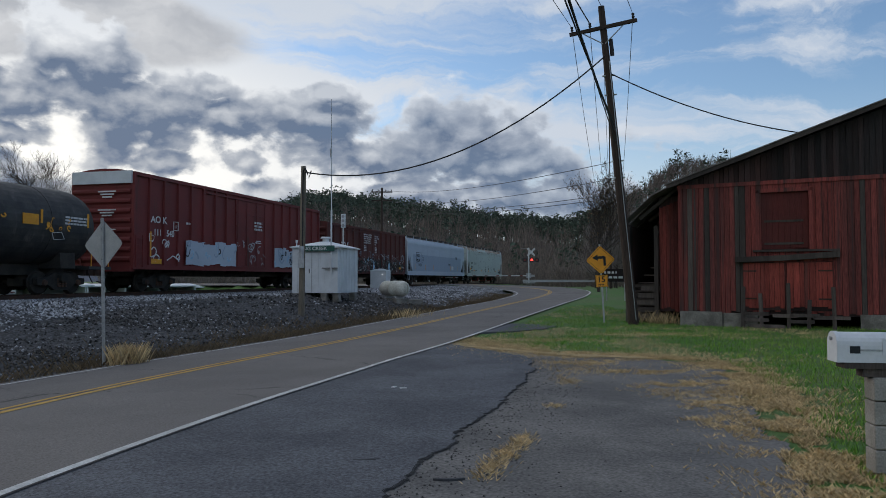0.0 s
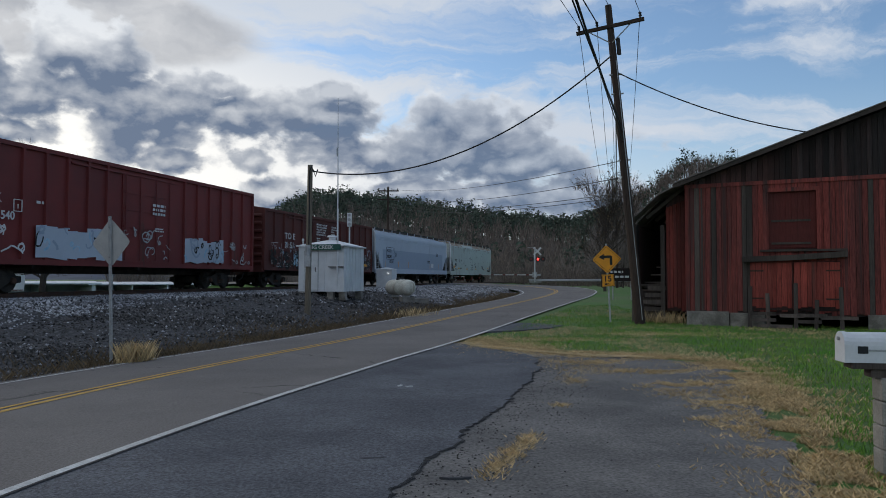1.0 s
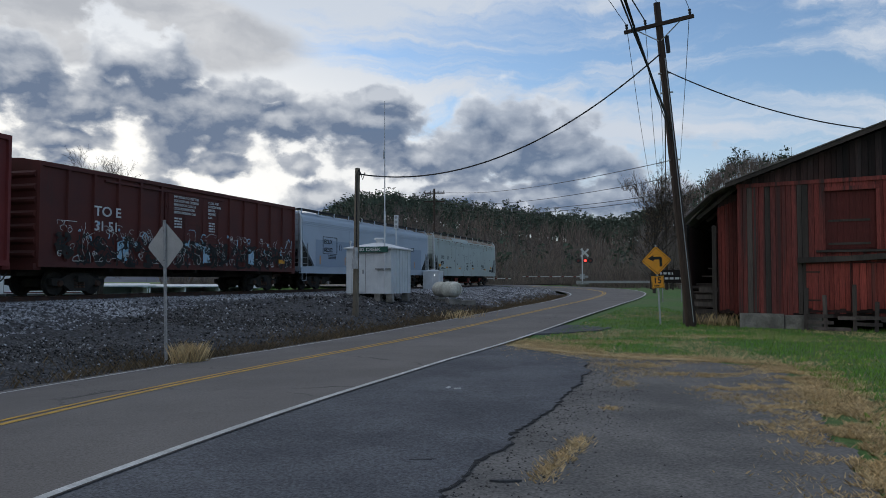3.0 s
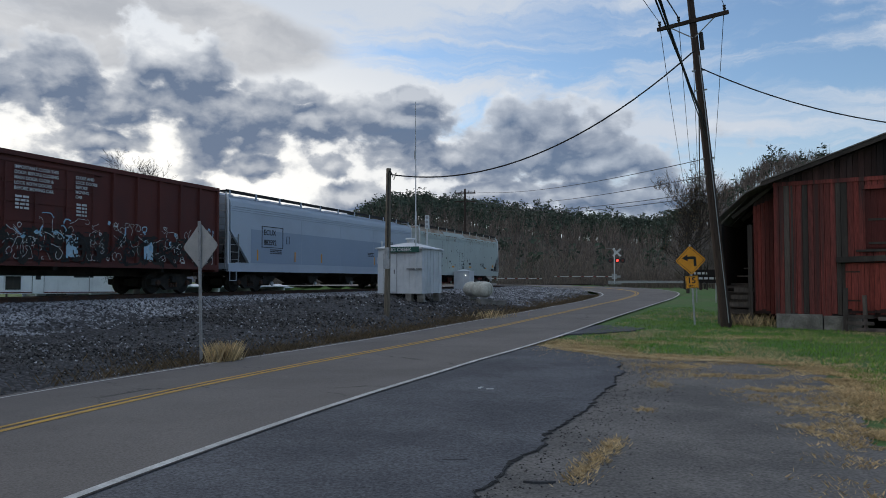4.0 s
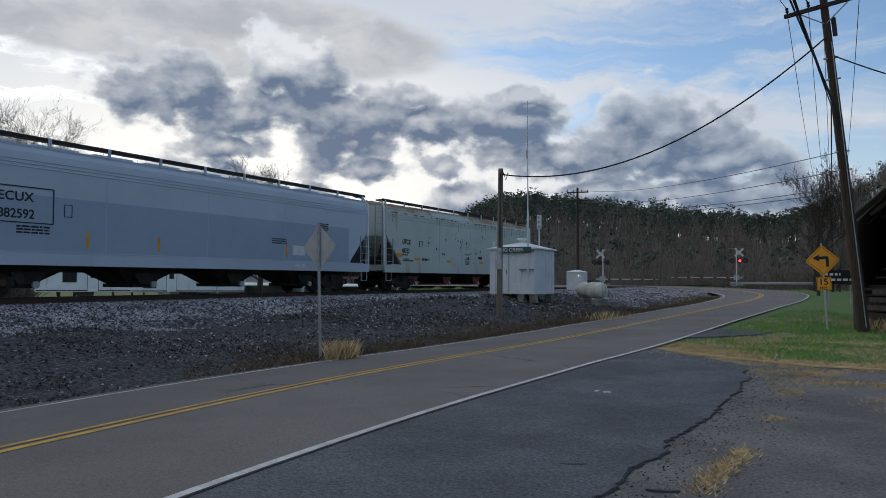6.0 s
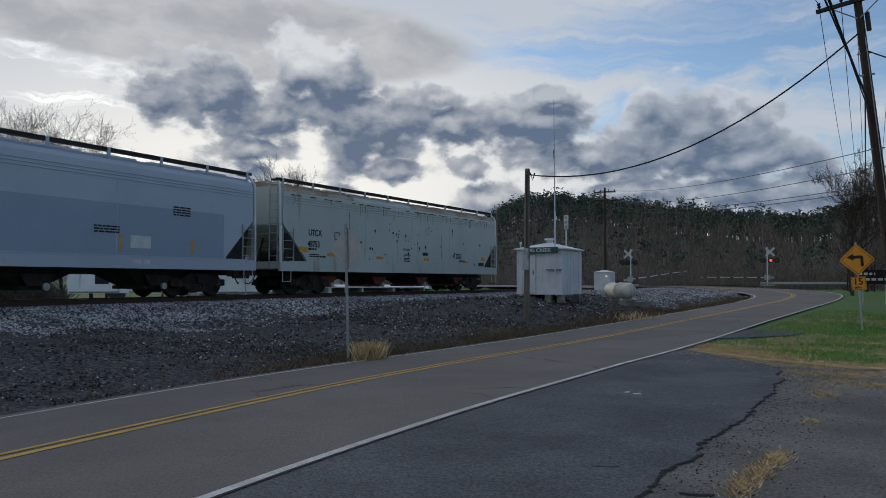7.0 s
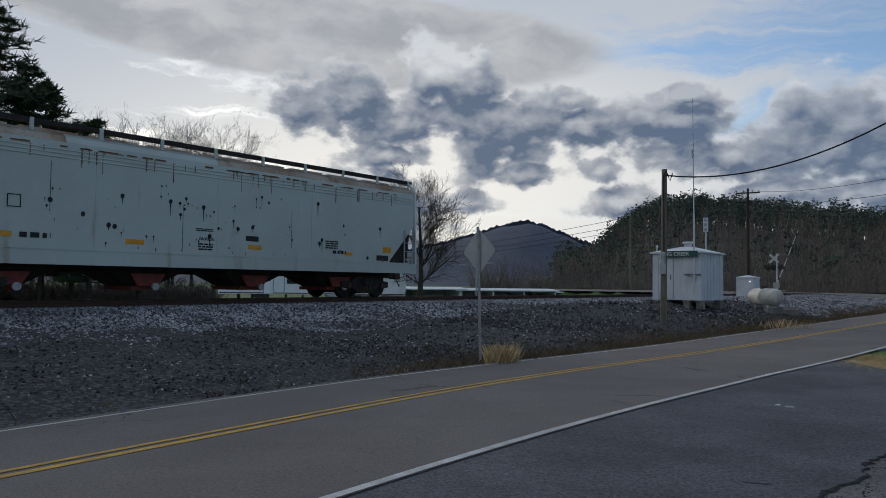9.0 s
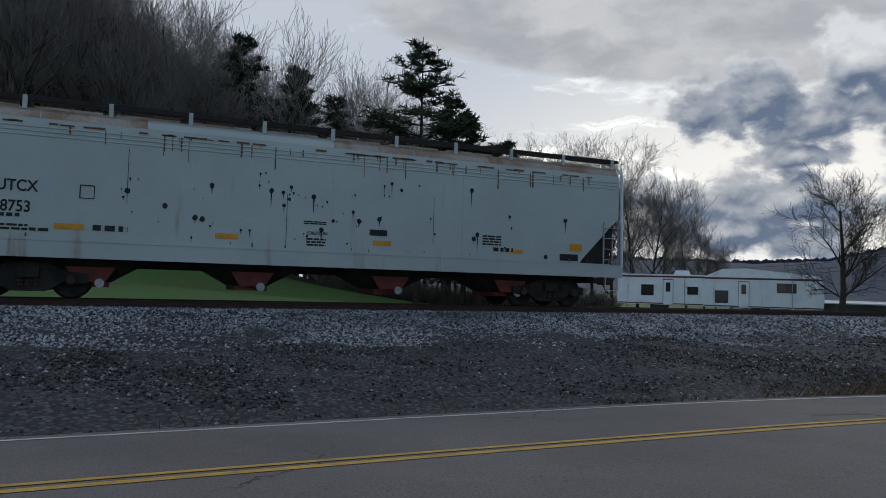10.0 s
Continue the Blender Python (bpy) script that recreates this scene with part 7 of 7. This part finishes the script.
def far_woods():
    rng = random.Random(5)
    pines, bare = Mesh(), Mesh()
    count = 0
    while count < 5200:
        deg = rng.uniform(-18, 45)
        t = rng.random() ** 0.8
        dist = 150 + 192 * t
        if rng.random() < 0.42:
            dist = rng.uniform(300, 344)
        t = (dist - 150) / 190
        x, y = at_bearing(deg, dist)
        z = float(hill_z(deg, min(dist, 340), 150, 340, NORTH))
        count += 1
        if rng.random() < (0.80 if t > 0.62 and deg < 12.5 else 0.10):
            # rounded, clumped crown on a bare stem
            h = rng.uniform(8, 13) * (1.25 if rng.random() < 0.05 else 1)
            w = rng.uniform(1.9, 3.3)
            pines.rod((x, y, z - 1), (x, y, z + h * 0.9), 0.16, 0.05, 3)
            lobes = [Vector((x + rng.gauss(0, w * 0.40), y + rng.gauss(0, w * 0.40), z + h * rng.uniform(0.30, 0.97))) for _ in range(6)]
            for k in range(42):
                c = lobes[k % 6] + Vector((rng.gauss(0, w * 0.26), rng.gauss(0, w * 0.26), rng.gauss(0, 0.55)))
                a = Vector((rng.gauss(0, 1), rng.gauss(0, 1), rng.gauss(0, 0.45))).normalized() * rng.uniform(0.25, 0.6)
                b = Vector((rng.gauss(0, 0.6), rng.gauss(0, 0.6), 1)).normalized() * rng.uniform(0.2, 0.4)
                pines.quad(c - a - b * 0.5, c + a - b, c + a * 0.8 + b, c - a * 0.6 + b * 0.8)
        else:
            h = rng.uniform(7, 12)
            bare.rod((x, y, z - 1), (x, y, z + h * 0.6), 0.12, 0.07, 3)
            for _ in range(6):
                a = rng.uniform(0, 6.28)
                g = rng.uniform(0.25, 0.6) * h
                q = Vector((x + math.cos(a) * h * rng.uniform(0.08, 0.24), y + math.sin(a) * h * rng.uniform(0.08, 0.24), z + min(h, g + h * rng.uniform(0.3, 0.6))))
                root = Vector((x, y, z + g))
                bare.rod(root, q, 0.07, 0.03, 3)
                for _ in range(4):
                    u = root.lerp(q, rng.uniform(0.3, 0.9))
                    v = u + Vector((rng.gauss(0, 1), rng.gauss(0, 1), rng.uniform(0.2, 1.2))) * rng.uniform(0.5, 1.1)
                    e = Vector((rng.gauss(0, 1), rng.gauss(0, 1), 0)).normalized() * 0.05
                    bare.add([u - e, u + e, v], [(0, 1, 2)])
    tagged(part("far_pines", pines, "pine_far", smooth=True), "pines crowding the far ridge, paled and blued for haze", "trees", kind="stuff")
    tagged(part("far_bare_trees", bare, "wood_far", smooth=True), "bare brown trees on the far hillside, paled for haze", "trees", kind="stuff")
    west = Mesh()
    for _ in range(900):
        deg = rng.uniform(-62, -10)
        dist = rng.uniform(1460, 1505)
        z = float(hill_z(deg, min(dist, 1500), 700, 1500, WESTERN))
        x, y = at_bearing(deg, dist)
        h, w = rng.uniform(4, 10), rng.uniform(5, 11)
        west.add([(x - w, y, z - 4), (x + w, y, z - 4), (x + w * 0.5, y, z + h * 0.7), (x + rng.uniform(-2, 2), y, z + h), (x - w * 0.6, y, z + h * 0.6), (x, y + w, z - 4), (x, y - w, z - 4)], [(0, 1, 2, 3, 4), (5, 6, 3)])
    tagged(part("mountain_woods", west, "mountain"), "woods along the distant mountain in the same haze blue", "trees", kind="stuff")


far_woods()


# ---- brush along the foot of the hill ----
def brush():
    rng = random.Random(15)
    me = Mesh()
    for _ in range(1300):
        deg = rng.uniform(-24, 40)
        dist = rng.uniform(108, 160)
        x, y = at_bearing(deg, dist)
        z = gz(x, y) if dist < 112 else -1.0
        h = rng.uniform(3, 7.5)
        for _ in range(9):
            a = rng.uniform(0, 6.28)
            root = Vector((x, y, z - 0.5))
            q = Vector((x + math.cos(a) * h * 0.34, y + math.sin(a) * h * 0.34, z + h * rng.uniform(0.5, 1.0)))
            me.rod(root, q, 0.045, 0.012, 3)
            for _ in range(6):
                u = root.lerp(q, rng.uniform(0.4, 0.95))
                v = u + Vector((rng.gauss(0, 1), rng.gauss(0, 1), rng.uniform(0.2, 1.4))) * rng.uniform(0.3, 0.8)
                e = Vector((rng.gauss(0, 1), rng.gauss(0, 1), 0)).normalized() * 0.025
                me.add([u - e, u + e, v], [(0, 1, 2)])
    for _ in range(420):
        x, y = at_bearing(rng.uniform(-66, -43), rng.uniform(80, 90))
        z, h = gz(x, y), rng.uniform(1.2, 3.4)
        for _ in range(10):
            root = Vector((x, y, z - 0.2))
            q = root + Vector((rng.gauss(0, 0.5), rng.gauss(0, 0.5), 1)) * h * rng.uniform(0.5, 1.0)
            me.rod(root, q, 0.04, 0.015, 3)
            for _ in range(4):
                u = root.lerp(q, rng.uniform(0.2, 0.95))
                v = u + Vector((rng.gauss(0, 1), rng.gauss(0, 1), rng.uniform(0.0, 1.2))) * rng.uniform(0.3, 0.7)
                e = Vector((rng.gauss(0, 1), rng.gauss(0, 1), 0)).normalized() * 0.04
                me.add([u - e, u + e, v], [(0, 1, 2)])
    tagged(part("brush", me, "wood_far", smooth=True), "tangle of brown leafless brush below the hill", "brush", kind="stuff")


brush()


# ---- grass, weeds and loose stone ----
def blades(name, mat, spots, tall, wide, lean, label, category):
    rng = random.Random(len(spots))
    xy = np.array(spots)
    z = height(xy[:, 0], xy[:, 1])
    me = Mesh()
    for (x, y), z0 in zip(spots, z):
        h = tall * rng.uniform(0.5, 1.25)
        a = rng.uniform(0, 6.28)
        b = rng.uniform(0, 6.28)
        w = wide * rng.uniform(0.6, 1.3)
        dx, dy = math.cos(a) * w, math.sin(a) * w
        lx, ly = math.cos(b) * h * lean, math.sin(b) * h * lean
        me.add([(x - dx, y - dy, z0 - 0.01), (x + dx, y + dy, z0 - 0.01), (x + dx * 0.6 + lx * 0.5, y + dy * 0.6 + ly * 0.5, z0 + h * 0.6), (x + lx, y + ly, z0 + h)], [(0, 1, 2), (0, 2, 3)])
    return tagged(part(name, me, mat, smooth=True), label, category, kind="stuff")


def inside(poly, x, y):
    hit = False
    for (a, b), (c, d) in zip(poly, poly[1:] + poly[:1]):
        if (b > y) != (d > y) and x < (c - a) * (y - b) / (d - b) + a:
            hit = not hit
    return hit


LAWN = [(1.6, 18.2), (4.6, 16.2), (5.5, 15.3), (5.1, 12.2), (4.5, 10), (3.8, 7.6), (3.1, 5.2), (2.9, 3.5), (12, 3.5), (22, 18), (18, 24), (8.3, 27), (9.0, 34), (8.5, 41), (6.6, 40), (3.6, 30), (0.8, 20)]


def grow():
    rng = random.Random(2)
    lawn, dry = [], []
    while len(lawn) < 60000:
        x, y = rng.uniform(0.5, 20), rng.uniform(3.5, 41)
        if rng.random() > min(1.0, 9.0 / max(y, 4)):
            continue
        if inside(LAWN, x, y):
            k = noise.noise(Vector((x * 0.5, y * 0.35, 2.0))) + 0.55 * noise.noise(Vector((x * 1.6, y * 1.6, 5.0)))
            (dry if k > 0.34 or (k > 0.12 and rng.random() < 0.45) else lawn).append((x, y))
    # bleached margin round the yard
    rim = [(0.4, 18.4), (1.8, 16.9), (3.2, 15.9), (4.5, 15.4), (5.1, 14.2), (4.75, 12.2), (4.05, 9.7), (3.4, 7.6), (2.85, 5.6), (2.55, 4.0)]
    line = spline(rim, 0.1)
    for _ in range(60000):
        i = rng.randrange(len(line))
        x, y = line[i][0] + rng.gauss(0.10, 0.34), line[i][1] + rng.gauss(0.05, 0.34)
        if noise.noise(Vector((x * 1.7, y * 1.7, 8.0))) + 0.5 * noise.noise(Vector((x * 5.0, y * 5.0, 1.0))) > -0.12:
            dry.append((x, y))
    # torn patches of dead grass that creep over the old asphalt
    for path, half, n in (([(2.9, 11.1), (3.7, 11.7), (4.5, 11.5)], 0.16, 3200), ([(2.8, 13.3), (3.5, 13.1), (4.3, 13.6)], 0.15, 2600), ([(3.3, 9.5), (3.9, 10.3)], 0.22, 2400), ([(2.1, 14.9), (2.7, 14.5), (3.3, 14.9)], 0.16, 1800), ([(3.0, 8.0), (3.3, 8.7)], 0.15, 1500)):
        strip = spline(path, 0.05)
        for _ in range(n):
            p = strip[rng.randrange(len(strip))]
            x, y = p[0] + rng.gauss(0, half), p[1] + rng.gauss(0, half)
            if noise.noise(Vector((x * 3.0, y * 3.0, 5.0))) > -0.08:
                dry.append((x, y))
    # tufts in the broken edge between the two asphalts, and along it
    for cx, cy, sx, sy, n in (*((0.31 + 0.53 * k / 9 + 0.03 * math.sin(k * 2.1), 6.2 + 1.5 * k / 9, 0.045, 0.10, 110 + 60 * (k % 3)) for k in range(10)), (1.4, 9.6, 0.06, 0.08, 160), (2.55, 13.4, 0.45, 0.5, 900), (1.95, 12.0, 0.12, 0.3, 300), (3.2, 10.6, 0.2, 0.25, 500), (2.9, 8.7, 0.1, 0.06, 160), (4.2, 10.4, 0.35, 0.6, 900), (1.4, 18.3, 0.55, 0.6, 6000), (0.9, 19.6, 0.3, 0.8, 2500), (2.6, 20.3, 0.9, 0.4, 1500), (3.0, 16.2, 1.2, 0.5, 2200), (2.4, 14.6, 0.5, 0.35, 700), (6.0, 22.5, 1.8, 0.5, 1500)):
        for _ in range(n):
            dry.append((rng.gauss(cx, sx), rng.gauss(cy, sy)))
    blades("lawn_grass", "grass", lawn, 0.075, 0.008, 0.5, "short green lawn grass", "grass")
    blades("dry_grass", "straw", dry, 0.05, 0.008, 1.3, "flattened straw-coloured dry grass", "grass")
    weeds, tufts = [], []
    for _ in range(26000):
        y = rng.uniform(2, 60)
        i = int(np.argmin(np.abs(ROAD_UP[:, 1] - y)))
        out = 3.15 + abs(rng.gauss(0.35, 0.75)) * min(1.0, 0.25 + y / 22)
        k = noise.noise(Vector((y * 0.35, 0.0, 7.0)))
        if (k < -0.2 and rng.random() < 0.7) or rng.random() < 0.97 * float(ease((17.0 - y) / 5.0)):
            continue
        weeds.append((ROAD_UP[i, 0] - ROAD_T[i, 1] * out + rng.uniform(-0.3, 0.3), y + rng.uniform(-0.5, 0.5)))
    for cx, cy, n, s in ((-6.72, 16.1, 480, 0.13), (-6.55, 16.3, 160, 0.10), (-1.6, 34, 150, 0.5), (7.9, 27.5, 300, 0.4)):
        for _ in range(n):
            tufts.append((rng.gauss(cx, s), rng.gauss(cy, s)))
    blades("roadside_weeds", "weeds", weeds, 0.18, 0.006, 0.8, "brown roadside weeds along the gravel", "weeds")
    blades("straw_tuft", "straw", tufts, 0.42, 0.006, 0.5, "clumps of tall straw-coloured grass", "grass")


grow()


def loose_stone():
    rng = np.random.default_rng(4)
    n = 95000
    y = rng.uniform(-8, 76, n * 3)
    xr = np.interp(y, ROAD_UP[:, 1], ROAD_UP[:, 0]) - 3.25
    xl = np.interp(y, TRACK[:, 1], TRACK[:, 0]) + 1.0
    f = rng.random(n * 3) ** 0.75
    x = xr + (xl - xr) * f
    keep = (rng.random(n * 3) < np.clip(16 / np.hypot(x, y), 0.2, 1)) & (xl < xr)
    # sparser on the dark mid-slope, where soil shows
    soil = np.array([noise.noise(Vector((a * 0.22, b * 0.22, 4.0))) for a, b in zip(x, y)])
    keep &= ~((soil > 0.02) & (f < 0.62) & (rng.random(n * 3) < 0.72))
    x, y = x[keep][:n], y[keep][:n]
    z = height(x, y) + 0.02
    s = rng.uniform(0.018, 0.046, len(x)) * np.clip(np.hypot(x, y) / 18, 0.9, 2.0)
    shape = np.array([(1, 0, 0), (-0.9, 0.2, 0), (0.1, 1, 0.1), (-0.1, -0.9, 0), (0.1, 0, 0.8), (0, 0.1, -0.7)])
    tri = np.array([(0, 2, 4), (2, 1, 4), (1, 3, 4), (3, 0, 4), (2, 0, 5), (1, 2, 5), (3, 1, 5), (0, 3, 5)])
    a = rng.uniform(0, 6.28, len(x))
    j = rng.uniform(0.6, 1.35, (len(x), 6, 3))
    P = shape[None] * j
    c, sn = np.cos(a)[:, None], np.sin(a)[:, None]
    P = np.stack([P[..., 0] * c - P[..., 1] * sn, P[..., 0] * sn + P[..., 1] * c, P[..., 2]], -1) * s[:, None, None]
    P += np.stack([x, y, z], 1)[:, None]
    up = np.array([noise.noise(Vector((a * 0.3, b * 0.3, 9.0))) for a, b in zip(x, y)]) * 0.22
    share = (x - (np.interp(y, ROAD_UP[:, 1], ROAD_UP[:, 0]) - 3.25)) / (np.interp(y, TRACK[:, 1], TRACK[:, 0]) + 1.0 - np.interp(y, ROAD_UP[:, 1], ROAD_UP[:, 0]) + 3.25)
    high = (share + up > 0.52) | (y > 44) | (rng.random(len(x)) < 0.10)
    for name, mat, mask, label in (("ballast_stone", "stone", high, "loose pale grey crushed stone near the track"), ("dark_stone", "stone_dark", ~high, "darker stone and soil on the lower bank")):
        Q = P[mask]
        me = bpy.data.meshes.new(name)
        faces = (tri[None] + 6 * np.arange(len(Q))[:, None, None]).reshape(-1, 3)
        me.from_pydata(Q.reshape(-1, 3).tolist(), [], faces.tolist())
        me.materials.append(MAT[mat])
        tagged(part(name, me, mat), label, "gravel", kind="stuff")


loose_stone()


def grit():
    """Loose chips on the old asphalt along the broken edge."""
    rng = random.Random(8)
    me = Mesh()
    for _ in range(1800):
        i = rng.choice(pick)
        x, y = rim_x[i] + abs(rng.gauss(0, 0.55)) + 0.02, rim_y[i] + rng.uniform(-0.1, 0.1)
        s = rng.uniform(0.006, 0.016)
        a = rng.uniform(0, 6.28)
        c, d = math.cos(a) * s, math.sin(a) * s
        z = 0.022
        me.add([(x + c, y + d, z), (x - d, y + c, z), (x - c * 0.8, y - d * 0.8, z), (x + d, y - c, z), (x, y, z + s * 0.8)], [(0, 1, 4), (1, 2, 4), (2, 3, 4), (3, 0, 4)])
    tagged(part("asphalt_grit", me, "stone_dark"), "loose grit on the old asphalt", "gravel", kind="stuff")


grit()


# ---- what moves ----
def motions():
    for car, y_first, length in TRAIN:
        walk(car, [(t, ride(y_first, length, t)) for t in np.arange(0, 10.01, 0.5)])
    ticks = np.arange(0, 301) / FPS
    dist = 9.80 * ticks - 0.031 * ticks * ticks
    for w, at in WHEELS:
        walk(w, [(t, Matrix.Translation(at) @ Matrix.Rotation(-s / 0.43, 4, "Y")) for t, s in zip(ticks, dist)])
    for arm, at, sign, delay in GATES:
        rows = []
        for t in np.arange(0, 10.01, 0.5):
            a = 78 * float(ease((t - 6.3 - delay) / 3.4))
            rows.append((t, at @ Matrix.Rotation(radians(-a * sign), 4, "Y")))
        walk(arm, rows)


motions()
